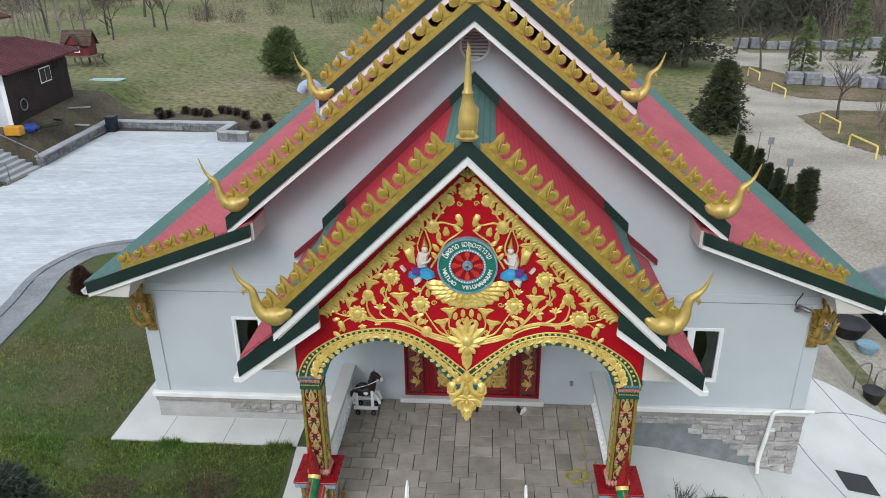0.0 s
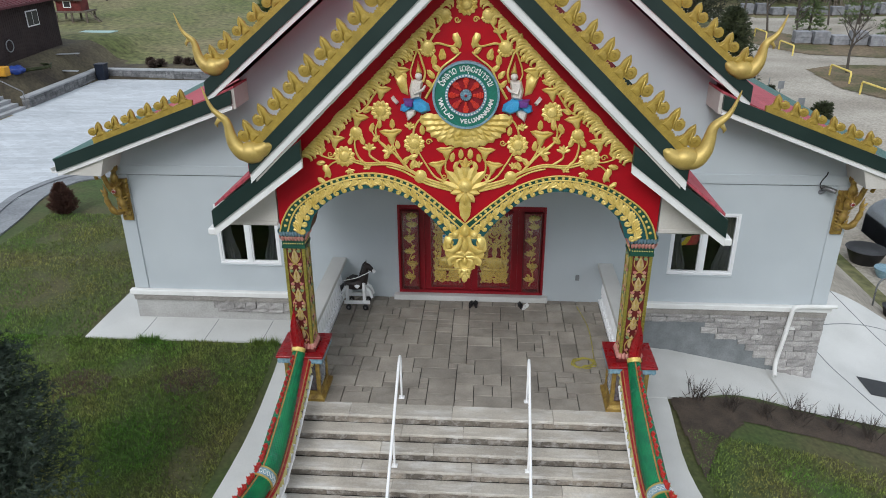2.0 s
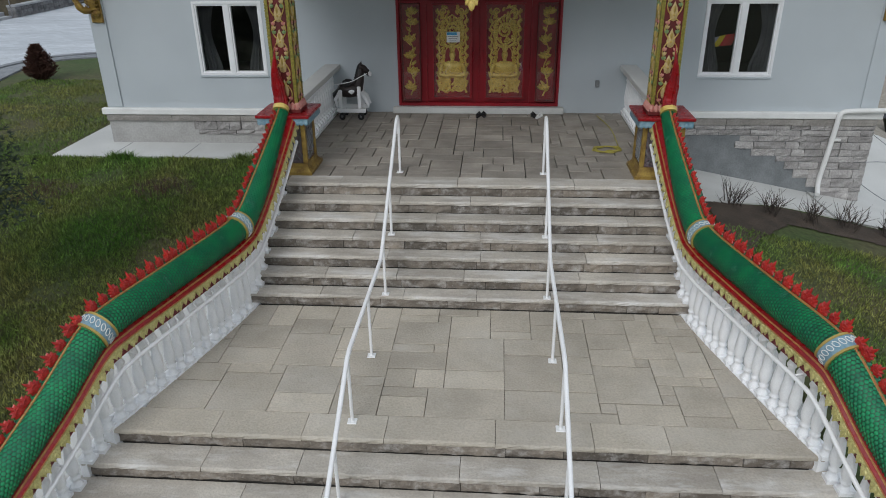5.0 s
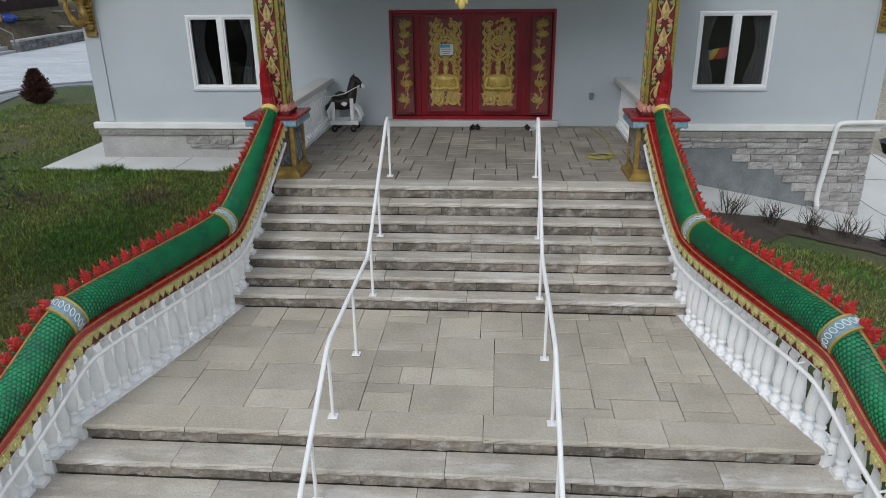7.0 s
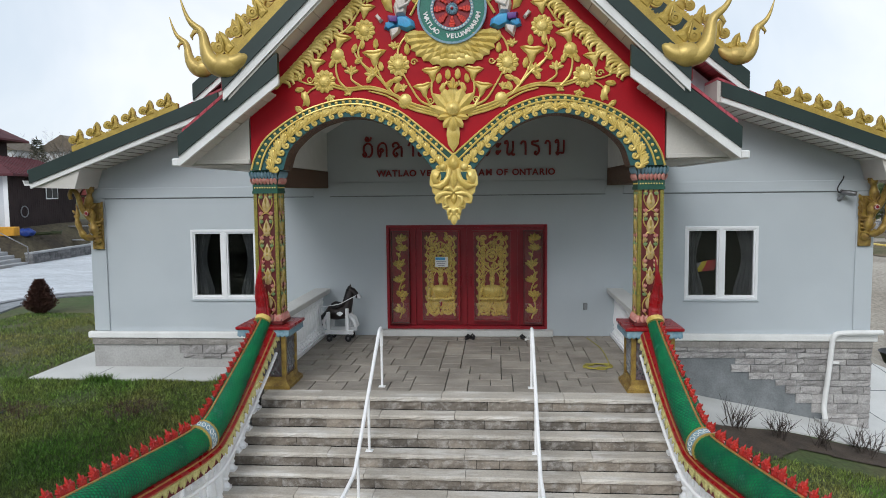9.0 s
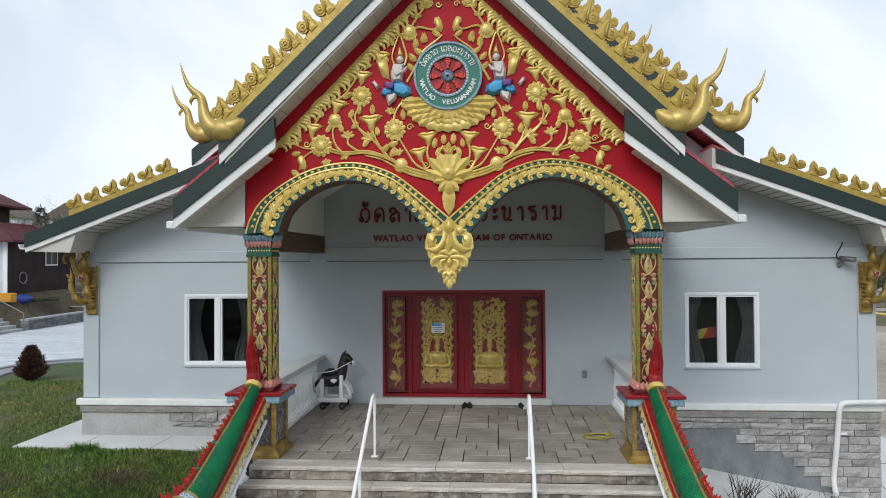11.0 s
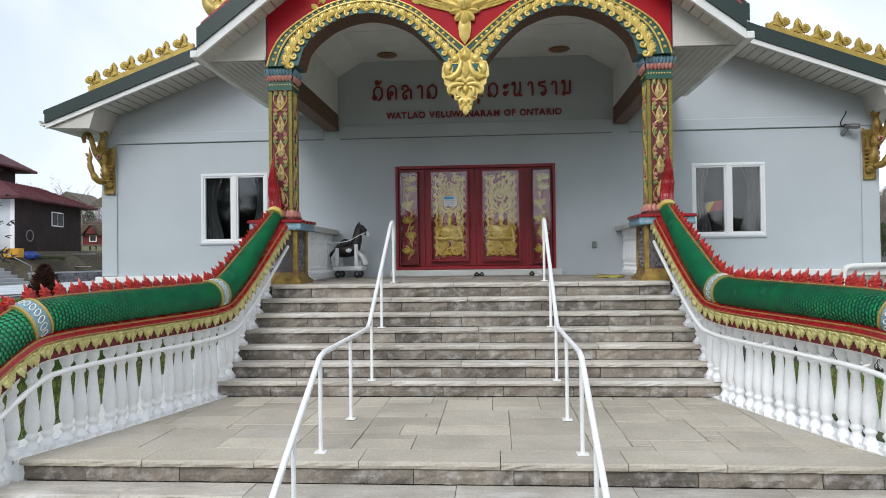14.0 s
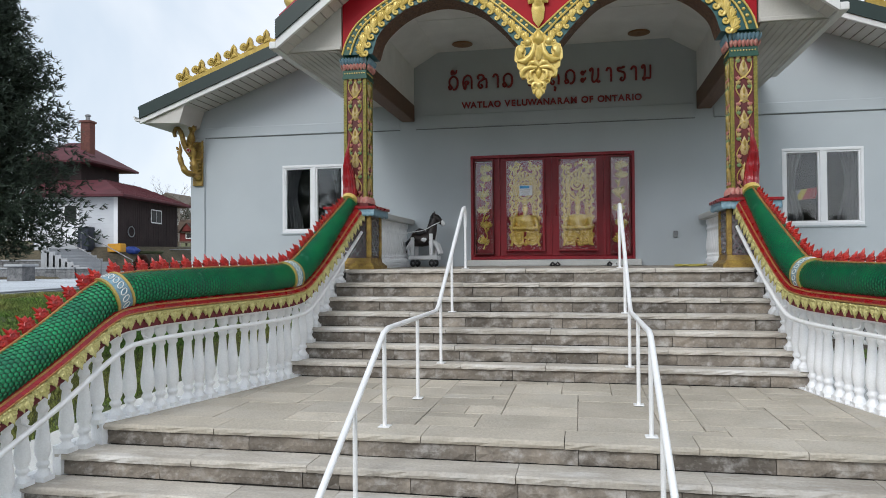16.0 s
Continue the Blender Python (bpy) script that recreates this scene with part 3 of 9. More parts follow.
def front_wall():
    bm = bmesh.new()
    xs = [-WX, -WIN[1], -WIN[0], -1.61, 1.61, WIN[0], WIN[1], WX]
    zs = [-0.06, 0.13, WIN[2], WIN[3], 2.235, 2.95]
    for i in range(len(xs) - 1):
        for j in range(len(zs) - 1):
            xc, zc = 0.5 * (xs[i] + xs[i + 1]), 0.5 * (zs[j] + zs[j + 1])
            if WIN[0] < abs(xc) < WIN[1] and WIN[2] < zc < WIN[3] or abs(xc) < 1.61 and 0.13 < zc < 2.235:
                continue
            box(bm, xs[i], xs[i + 1], 0, 0.25, zs[j], zs[j + 1])
    yprism(bm, [(-WX, 2.95), (WX, 2.95), (WX, 3.36), (4.75, 4.45), (4.75, 4.9), (0, 8.8), (-4.75, 4.9), (-4.75, 4.45), (-WX, 3.36)], 0, 0.25)
    bmesh.ops.remove_doubles(bm, verts=list(bm.verts), dist=1e-4)
    return bm


setting("wall_front", front_wall(), M["wall"], "pale grey stucco front wall with a gable")
for s, nm in ((-1, "wall_left"), (1, "wall_right")):
    setting(nm, box(bmesh.new(), *sorted((s * WX, s * (WX - 0.25))), 0.25, 26, -2.4, 3.2), M["wall"], "pale grey stucco side wall")
setting("wall_back", yprism(bmesh.new(), [(-WX, -2.4), (WX, -2.4), (WX, 3.2), (4.75, 4.42), (4.75, 4.9), (0, 8.8), (-4.75, 4.9), (-4.75, 4.42), (-WX, 3.2)], 26, 26.25), M["wall"], "pale grey stucco back wall")
# plain inner shell; the room's shade is put into its near-black colour
setting("floor", box(bmesh.new(), -WX + 0.25, WX - 0.25, 0.25, 26, -0.2, 0.12), M["dark"], "hall floor, near-black for the unlit room")
setting("ceiling", box(bmesh.new(), -WX + 0.25, WX - 0.25, 0.26, 26, 3.0, 3.15), M["dark"], "hall ceiling, near-black for the unlit room")
setting("inner_wall", box(bmesh.new(), -WX + 0.25, WX - 0.25, 5.0, 5.15, 0.12, 3.0), M["dark"], "wall inside the hall, near-black for the unlit room")
# raised stucco band and corner pilasters
for x0, x1 in ((-WX, -3.08), (3.08, WX)):
    setting("trim", bevel_all(box(bmesh.new(), x0, x1, -0.03, 0.0, 2.83, 3.04), 0.008), M["wall"], "raised stucco band")
setting("trim", bevel_all(box(bmesh.new(), -2.74, 2.74, -0.03, 0.0, 2.83, 3.1), 0.008), M["wall"], "raised stucco band under the sign")
# thin dark strips paint in the shadow line of the groove below the band
for x0, x1 in ((-WX + .3, -3.08), (-2.74, 2.74), (3.08, WX - .3)):
    setting("trim", box(bmesh.new(), x0, x1, -0.006, 0.0, 2.812, 2.829), M["cement"], "dark strip painted as the shaded groove under the stucco band")
for s in (-1, 1):
    setting("trim", bevel_all(box(bmesh.new(), *sorted((s * (WX - 0.3), s * (WX + 0.03))), -0.032, -0.001, 0.07, 2.826), 0.008), M["wall"], "stucco corner pilaster")
    x0, x1 = sorted((s * 3.12, s * (WX + 0.13)))
    bm = yprism(bmesh.new(), [(x0, -0.07), (x1, -0.07), (x1, 0.06), (x0, 0.06)], -0.13, 0.0)
    setting("trim", bevel_all(bm, 0.015), M["white"], "white ledge over the stone base")
    box(bm := bmesh.new(), *sorted((s * 3.12, s * (WX + 0.02))), -0.02, 0.24, -2.4, -0.07)
    setting("stone_base", bm, M["wmortar"], "mortar backing of the stone base")

# ---- main roof: stepped gable over a lower skirt ----
AX, AZ0, AZ1 = 5.15, 4.98, 9.20          # half width, eave and ridge of the upper gable's top face


def chevron(a, z0, z1, th):
    return [(-a, z0), (0, z1), (a, z0), (a, z0 - th), (0, z1 - th), (-a, z0 - th)]


def gable_roof(name, a, z0, z1, y0, y1, th, label, hem=0.0, ridge=0.0, cover="pink"):
    k = (z1 - z0) / a
    setting(name, yprism(bmesh.new(), chevron(a, z0, z1, th), y0, y1), M[cover], label)
    for s in (-1, 1):
        if hem:
            x0, x1 = a - hem, a + 0.01
            setting("roof_hem", fix(yprism(bmesh.new(), [(s * x0, z1 - k * x0 + 0.006), (s * x1, z1 - k * x1 + 0.006), (s * x1, z1 - k * x1 - 0.05), (s * x0, z1 - k * x0 - 0.01)], y0 + 0.01, y1)), M["gshingle"], "green shingle border of the roof")
    if ridge:
        setting("roof_ridge", fix(yprism(bmesh.new(), [(-ridge, z1 - k * ridge + 0.007), (0, z1 + 0.012), (ridge, z1 - k * ridge + 0.007), (ridge, z1 - k * ridge - 0.01), (0, z1 - 0.02), (-ridge, z1 - k * ridge - 0.01)], y0 + 0.01, y1)), M["gshingle"], "green shingle ridge of the roof")


gable_roof("roof_main", AX, AZ0, AZ1, -0.80, 26.4, 0.28, "red shingle upper gable roof", hem=0.35)
T2 = (3.62, 7.0, 9.98)
gable_roof("roof_tier", *T2, 1.75, 20.4, 0.25, "red shingle raised roof tier", ridge=0.4)
for s in (-1, 1):
    top = [(4.6, 4.86), (6.4, 4.08), (8.5, 3.36)]
    bm = yprism(bmesh.new(), [(s * x, z) for x, z in top + [(8.5, 3.06), (7.62, 3.03), (7.50, 3.405), (4.6, 4.475)]], -0.80, 26.4)
    setting("roof_soffit", fix(bm), M["soffit"], "off-white boxed eave of the skirt roof")
    bm = yprism(bmesh.new(), [(s * x, z + 0.05) for x, z in top] + [(s * x, z + 0.004) for x, z in top[::-1]], -0.82, 26.45)
    setting("roof_skirt", fix(bm), M["pink"], "red shingle skirt roof")
    bm = yprism(bmesh.new(), [(s * 7.75, 3.667), (s * 8.56, 3.4), (s * 8.56, 3.34), (s * 7.75, 3.61)], -0.83, 26.46)
    setting("roof_hem", fix(bm), M["gshingle"], "green shingle eave border")
    bm = yprism(bmesh.new(), [(s * 8.5, 3.1), (s * 8.62, 3.1), (s * 8.66, 3.2), (s * 8.63, 3.2), (s * 8.6, 3.13), (s * 8.5, 3.13)], -0.84, 26.4)
    setting("gutter", fix(bm), M["white"], "white eaves gutter")

# ---- porch roof ----
PX, PZ0, PZ1 = 3.2, 4.55, 7.62
gable_roof("roof_porch", PX, PZ0, PZ1, -4.40, -0.01, 0.22, "scarlet shingle porch roof", hem=0.32, ridge=0.42, cover="redroof_porch")
for s in (-1, 1):
    bm = yprism(bmesh.new(), [(s * 2.975, 4.42), (s * 3.84, 3.73), (s * 3.95, 3.55), (s * 3.95, 3.4), (s * 3.9, 3.335), (s * 2.975, 3.335)], -3.97, -0.01)
    setting("roof_soffit", fix(bm), M["soffit"], "off-white boxed eave of the porch skirt")
    bm = yprism(bmesh.new(), [(s * 2.4, 4.95), (s * 3.82, 3.814), (s * 3.82, 3.764), (s * 2.4, 4.9)], -4.34, -0.012)
    setting("roof_skirt", fix(bm), M["pink"], "red shingle skirt of the porch roof")


# ---- bargeboards with gilded crests ----
CREST = [(-.18, 0), (-.18, .085), (-.155, .12), (-.13, .09), (-.115, .13), (-.085, .10), (-.065, .145), (-.12, .15), (-.165, .19), (-.185, .25), (-.17, .315), (-.125, .36), (-.07, .365), (-.05, .345), (-.065, .315), (-.04, .30), (-.015, .31),
         (-.01, .345), (.02, .39), (.085, .45), (.105, .38), (.108, .30), (.095, .24), (.098, .19), (.112, .17), (.11, .125), (.135, .14), (.145, .10), (.18, .10), (.18, 0)]


def crest_mesh():
    """Cut-out crest: a round fan downhill, a pointed leaf uphill, on a notched foot."""
    bm = bmesh.new()
    prism(bm, CREST, lambda p: (p[0], -0.022, p[1]), lambda p: (p[0], 0.03, p[1]))
    puff(bm, [(.085 * math.cos(k * .7), .088 * math.sin(k * .7)) for k in range(9)], .03, .82, (-.095, .258), back=-.021)
    puff(bm, [(-.055, -.13), (.02, -.15), (.035, -.06), (.04, .0), (.036, .08), (.022, .13), (-.03, .07), (-.055, .0), (-.06, -.06)], .03, .8, (.06, .30), back=-.021)
    puff(bm, [(-.07, -.06), (.08, -.06), (.07, .04), (.02, .07), (-.06, .03)], .034, .8, (.01, .145), back=-.021)
    puff(bm, [(.03 * math.cos(k * .785), .03 * math.sin(k * .785)) for k in range(8)], .025, .6, (-.085, .262), back=-.045)
    tube(bm, [(-.06, -.045, .17), (-.015, -.055, .22), (.02, -.052, .29), (.06, -.04, .38)], [.014, .016, .014, .004], 5)
    for x in (-.14, -.1, .1, .14):
        box(bm, x - .013, x + .013, -.034, -.02, .012, .08)
    return mesh_of("crest", fix(bm), M["ochre"])


CREST_ME = crest_mesh()


def rake(label, lo, hi, y, depth, green, white, n, group, crest_from=0.0, scale=1.0, gap=0.0):
    """Bargeboard from lo to hi (x, z at the white strip's top edge): green board above, white strip below, gilded crest on top."""
    th = thing("bargeboard", label, "bargeboard", group, at=(lo[0], y, lo[1]))
    (x0, z0), (x1, z1) = lo, hi
    strip = lambda b, t: [(x0, z0 + b), (x1, z1 + b), (x1, z1 + t), (x0, z0 + t)]
    part("green_board", fix(yprism(bmesh.new(), strip(0.0, green), y, y + depth)), M["green"], th)
    part("white_strip", fix(yprism(bmesh.new(), strip(-white, -0.002), y + 0.03, y + depth)), M["white"], th, "white painted strip")
    part("crest_rail", fix(yprism(bmesh.new(), [(x0 + (x1 - x0) * crest_from, z0 + (z1 - z0) * crest_from + green + 0.002), (x1 - (x1 - x0) * gap, z1 - (z1 - z0) * gap + green + 0.002), (x1 - (x1 - x0) * gap, z1 - (z1 - z0) * gap + green + 0.10), (x0 + (x1 - x0) * crest_from, z0 + (z1 - z0) * crest_from + green + 0.10)], y + 0.02, y + 0.09)), M["ochre"], th, "gilded rail")
    d = Vector((x1 - x0, 0, z1 - z0))
    L = d.length
    u = d.normalized()
    flip = 1 if u.x > 0 else -1
    v = Vector((-u.z * flip, 0, u.x * flip))
    for i in range(n):
        f = crest_from + (1 - crest_from - gap) * (i + 0.5) / n
        p = Vector((x0, y + 0.055, z0 + green + 0.04)) + d * f
        w = L * (1 - crest_from - gap) / n / 0.355
        m = Matrix.Translation(p) @ Matrix((( u.x * flip, 0, v.x), (0, 1, 0), (u.z * flip, 0, v.z))).to_4x4() @ Matrix.Diagonal((w * flip, 1, scale * .86, 1))
        piece("crest", CREST_ME, m, th)
    return th


def horn(at, s, size, group, label):
    """Gilded horn that curls up from the lower end of a bargeboard; s: side it leans to."""
    P = [(-.31, .17, .05), (-.29, .13, .10), (-.18, .04, .145), (0, 0, .165), (.14, .0, .165), (.26, .13, .135), (.31, .28, .105), (.33, .42, .085), (.37, .52, .075), (.45, .59, .062), (.54, .68, .045), (.61, .82, .03), (.68, 1.04, .008)]
    x, y, z = at
    cp = curve([Vector((a, b, r)) for a, b, r in P], 4)
    bm = bmesh.new()
    tube(bm, [(x + s * size * q[0], y, z + size * q[1]) for q in cp], [max(0.006, size * q[2]) for q in cp], 12, flat=0.8)
    tube(bm, [(x + s * size * 0.38, y, z + size * 0.55), (x + s * size * 0.47, y, z + size * 0.52), (x + s * size * 0.52, y, z + size * 0.45), (x + s * size * 0.50, y, z + size * 0.40)], [size * .06, size * .05, size * .038, size * .012], 8, flat=0.7)
    bmesh.ops.create_icosphere(bm, subdivisions=3, radius=.2 * size, matrix=Matrix.Translation((x, y, z)) @ Matrix.Diagonal((1.15, .85, .9, 1)))
    return tagged(part("horn_finial", fix(bm), M["gold"], None, label, True), "", "finial", group)


for s in (-1, 1):
    rake("dark green bargeboard with gilded flame crest on the main gable", (s * 5.15, 4.69), (0, 8.90), -0.86, 0.10, 0.30, 0.12, 16, "main gable bargeboards", crest_from=0.04)
    rake("dark green bargeboard of the raised roof tier", (s * 3.6, 6.74), (0, 9.70), 1.68, 0.1, 0.30, 0.16, 11, "tier bargeboards", crest_from=0.06)
    rake("dark green bargeboard with gilded crest on the skirt roof", (s * 8.5, 3.14), (s * 4.66, 4.56), -0.88, 0.08, 0.26, 0.10, 6, "skirt bargeboards", crest_from=0.235, gap=0.205, scale=0.85)
    rake("dark green bargeboard with gilded flame crest on the porch gable", (s * 3.17, 4.33), (0, 7.37), -4.47, 0.10, 0.26, 0.145, 12, "porch gable bargeboards", crest_from=0.02, gap=0.06)
    part("bargeboard", fix(yprism(bmesh.new(), [(s * 3.86, 3.44), (s * 2.4, 4.55), (s * 2.4, 4.83), (s * 3.86, 3.72)], -4.40, -4.31)), M["green"], None, "dark green bargeboard of the porch skirt", category="bargeboard")
    setting("gutter", bevel_all(box(bmesh.new(), *sorted((s * 3.86, s * 3.98)), -4.36, -.9, 3.30, 3.41), .015), M["white"], "white gutter along the porch skirt")
    part("bargeboard_trim", fix(yprism(bmesh.new(), [(s * 3.86, 3.30), (s * 2.4, 4.41), (s * 2.4, 4.548), (s * 3.86, 3.438)], -4.37, -4.31)), M["white"], None, "white strip under the porch skirt board", category="trim")
    horn((s * 3.11, -4.43, 4.66), s, 0.92, "porch horns", "gilded curling horn on the porch gable end")
    horn((s * 4.92, -0.82, 5.27), s, 0.94, "main gable horns", "gilded curling horn on the main gable end")
    horn((s * 3.5, 1.75, 7.05), s, 0.9, "tier horns", "gilded curling horn on the raised roof tier")
    horn((s * 3.5, 19.9, 7.2), s, 0.9, "rear horns", "gilded curling horn at the rear gable")

# ---- porch floor and stairs ----
def landing_half(y):
    """Half width of stairs and landing at a depth y."""
    if y > NOSE:
        return 2.78
    if y > LAND_Y0:
        return 2.72 + (y - NOSE) / (LAND_Y0 - NOSE) * 0.27
    return 2.99 + (LAND_Y0 - y) * 0.165


bm = box(bmesh.new(), -3.1, 3.1, NOSE + 0.07, -0.001, -2.4, -0.055)
setting("porch_floor", bm, M["mortar"], "mortar bed of the stone porch floor")
LT = 0.32
upper_stairs = thing("stairs_upper", "worn sandstone stairs up to the porch", "stairs", kind="structure")
landing = thing("landing", "wide flagstone landing between the flights", "landing", kind="structure")
lower_stairs = thing("stairs_lower", "worn sandstone stairs below the landing", "stairs", kind="structure")
for k in range(1, 7):
    y1, y0 = NOSE - TREAD * (k - 1) + 0.07, NOSE - TREAD * k + 0.07
    w = landing_half(y0) + 0.12
    part("step_core", box(bmesh.new(), -w, w, y0, y1 - 0.0005, -2.6, -RISER * k - 0.055), M["mortar"], upper_stairs)
w0, w1 = landing_half(LAND_Y0) + 0.12, landing_half(LAND_Y1) + 0.24
part("landing_core", fix(zprism(bmesh.new(), [(-w0, LAND_Y0 + 0.07), (w0, LAND_Y0 + 0.07), (w1, LAND_Y1 + 0.07), (-w1, LAND_Y1 + 0.07)], -2.8, LAND_Z - 0.055)), M["mortar"], landing)
for k in range(1, 7):
    y1, y0 = LAND_Y1 - LT * (k - 1) + 0.07, LAND_Y1 - LT * k + 0.07
    w = landing_half(y0) + 0.24
    part("step_core", box(bmesh.new(), -w, w, y0, y1 - 0.0005, -3.0, LAND_Z - RISER * k - 0.055), M["mortar"], lower_stairs)

# ---- porch walls, ceiling and beams ----
setting("ceiling_porch", fix(yprism(bmesh.new(), [(-2.98, 3.33), (-2.78, 3.33), (-2.78, 4.09), (-2.27, 4.39), (2.27, 4.39), (2.78, 4.09), (2.78, 3.33), (2.98, 3.33), (2.98, 4.3), (2.3, 4.6), (-2.3, 4.6), (-2.98, 4.3)], -3.80, -0.002)), M["white"], "white tray ceiling of the porch")
bm = bmesh.new()
for x in (-1.15, 0.0, 1.15):
    box(bm, x - 0.012, x + 0.012, -3.78, -0.01, 4.378, 4.389)
box(bm, -2.25, 2.25, -1.95, -1.92, 4.38, 4.3895)
setting("ceiling_trim", bm, M["white"], "joint strips of the porch ceiling")
for s in (-1, 1):
    setting("porch_beam", bevel_all(box(bmesh.new(), *sorted((s * 2.77, s * 3.04)), -3.55, -0.004, 2.99, 3.325), 0.01), M["beam"], "dark carved timber beam")
    # soffit under the porch gable's front overhang
    pts = [(s * 3.1, 4.24), (s * 0.0, 7.24), (0, 7.20), (s * 3.1, 4.20)]
    setting("soffit", fix(yprism(bmesh.new(), pts, -4.41, -3.86)), M["soffit"], "off-white soffit under the porch gable")
    bm = bmesh.new()
    for i in range(14):
        f = (i + 0.5) / 14
        x, z = s * 3.1 * f, 7.197 - 3.0 * f
        box(bm, -0.003, 0.003, -4.40, -3.99, -0.007, 0.0, Matrix.Translation((x, 0, z)))
    setting("soffit", bm, M["soffit_joint"], "shadow joints of the soffit")
    bm = bmesh.new()
    for i in range(17):
        f = (i + 0.5) / 17
        x, z = 4.75 + 2.72 * f, 4.415 - 1.004 * f
        box(bm, -0.003, 0.003, -0.79, -0.01, -0.009, 0.006, Matrix.Translation((s * x, 0, z)))
    setting("soffit", bm, M["soffit_joint"], "shadow joints of the skirt soffit")
    # flat soffit of the porch skirt, in narrow panels
    for i in range(9):
        x_ = 3.0 + i * .1
        setting("soffit_panel", bevel_all(box(bmesh.new(), *sorted((s * (x_ + .003), s * (x_ + .097))), -3.965, -.02, 3.318, 3.331), .004), M["soffit"], "vinyl soffit panel under the porch skirt")
    setting("trim", bevel_all(box(bmesh.new(), *sorted((s * 2.985, s * 3.93)), -3.995, -3.972, 3.335, 3.395), .006), M["soffit"], "bead over the porch soffit")
    # sloping soffit under the skirt's front overhang
    for i in range(10):
        f0, f1 = i / 10, (i + 1) / 10 - .012
        xa, za, xb, zb = 3.84 - 1.3 * f0, 3.325 + .988 * f0, 3.84 - 1.3 * f1, 3.325 + .988 * f1
        setting("soffit_panel", fix(yprism(bmesh.new(), [(s * xa, za), (s * xb, zb), (s * xb, zb + .02), (s * xa, za + .02)], -4.305, -3.985)), M["soffit"], "vinyl soffit panel under the front overhang")
    # maroon and green upstands where the porch roof meets the wall
    k = (PZ1 - PZ0) / PX
    for x0, x1, mm in ((0.0, 0.5, "green"), (0.5, 2.75, "maroon"), (2.75, 3.3, "green")):
        setting("flashing", fix(yprism(bmesh.new(), [(s * x0, PZ1 - k * x0), (s * x1, PZ1 - k * x1), (s * x1, PZ1 - k * x1 + 0.24), (s * x0, PZ1 - k * x0 + 0.24)], -0.08, -0.003)), M[mm], "upstand where the porch roof meets the wall")
    setting("flashing", fix(yprism(bmesh.new(), [(s * 3.3, 4.30), (s * 4.0, 3.72), (s * 4.0, 3.86), (s * 3.3, 4.46)], -0.08, -0.003)), M["maroon"], "upstand of the porch skirt roof")


# ---- relief shapes, drawn in x and z and raised towards -y ----
def petal(bm, length, width, depth, ang, r0=0.0, at=(0, 0), mi=0, point=1.0, rise=0.0):
    """A leaf with a raised rib, starting r0 from the middle and pointing at ang degrees (90: up)."""
    ca, sa = math.cos(radians(ang)), math.sin(radians(ang))
    rows = []
    for t, w, d in ((0, .35, .4), (.25, .85, .85), (.5, 1, 1), (.78, .6 * point + .2, .75), (1, 0.02, .25)):
        u = r0 + t * length
        row = []
        for k, dd in ((-1, 0.1), (0, 1), (1, 0.1)):
            v = k * w * width / 2
            row.append(bm.verts.new((at[0] + ca * u - sa * v, -rise - depth * d * dd, at[1] + sa * u + ca * v)))
        rows.append(row)
    for a, b in zip(rows, rows[1:]):
        for k in range(2):
            bm.faces.new((a[k], a[k + 1], b[k + 1], b[k])).material_index = mi
    return bm


def dome(bm, r, depth, at=(0, 0), seg=10, mi=0, rise=0.0):
    rings = []
    for t in (0, 0.35, 0.7, 0.93):
        rr, d = r * math.cos(t * math.pi / 2), depth * math.sin(t * math.pi / 2)
        rings.append([bm.verts.new((at[0] + rr * math.cos(k * 2 * math.pi / seg), -rise - d, at[1] + rr * math.sin(k * 2 * math.pi / seg))) for k in range(seg)])
    for a, b in zip(rings, rings[1:]):
        for k in range(seg):
            bm.faces.new((a[k], a[(k + 1) % seg], b[(k + 1) % seg], b[k])).material_index = mi
    bm.faces.new(rings[-1]).material_index = mi
    return bm


def vine(bm, pts, r, seg=6, mi=0, n=5, y=0.0):
    cp = curve([Vector((p[0], p[1], 0)) for p in pts], n)
    k = len(cp)
    return tube(bm, [(c.x, y, c.y) for c in cp], [r * (1 - 0.45 * i / k) for i in range(k)], seg, mi)


def spiral(cx, cz, r, turns, a0, way):
    return [(cx + r * (1 - 0.85 * i / 14) * math.cos(a0 + way * turns * 2 * math.pi * i / 14), cz + r * (1 - 0.85 * i / 14) * math.sin(a0 + way * turns * 2 * math.pi * i / 14)) for i in range(15)]


def sunflower_me():
    bm = bmesh.new()
    for i in range(12):
        petal(bm, .55, .42, .14, i * 30 + 15, .42, point=1.1)
    for i in range(12):
        petal(bm, .42, .34, .2, i * 30, .40)
    dome(bm, .50, .26, seg=12, rise=.1)
    for i in range(9):
        dome(bm, .07, .08, (.3 * math.cos(i * .7), .3 * math.sin(i * .7)), 5, rise=.25)
    return mesh_of("sunflower", fix(bm), M["palegold"], True)


def roundflower_me():
    bm = bmesh.new()
    for i in range(7):
        petal(bm, .5, .5, .2, 200 + i * 23, .45)
    dome(bm, .78, .42, (0, .12), 12)
    for j, (r, c) in enumerate(((.25, 5), (.55, 9))):
        for i in range(c):
            petal(bm, .26, .26, .1, 90, 0, (r * math.cos(i * 6.28 / c), .05 + r * math.sin(i * 6.28 / c)), rise=.30 - j * .08)
    return mesh_of("round_flower", fix(bm), M["palegold"], True)


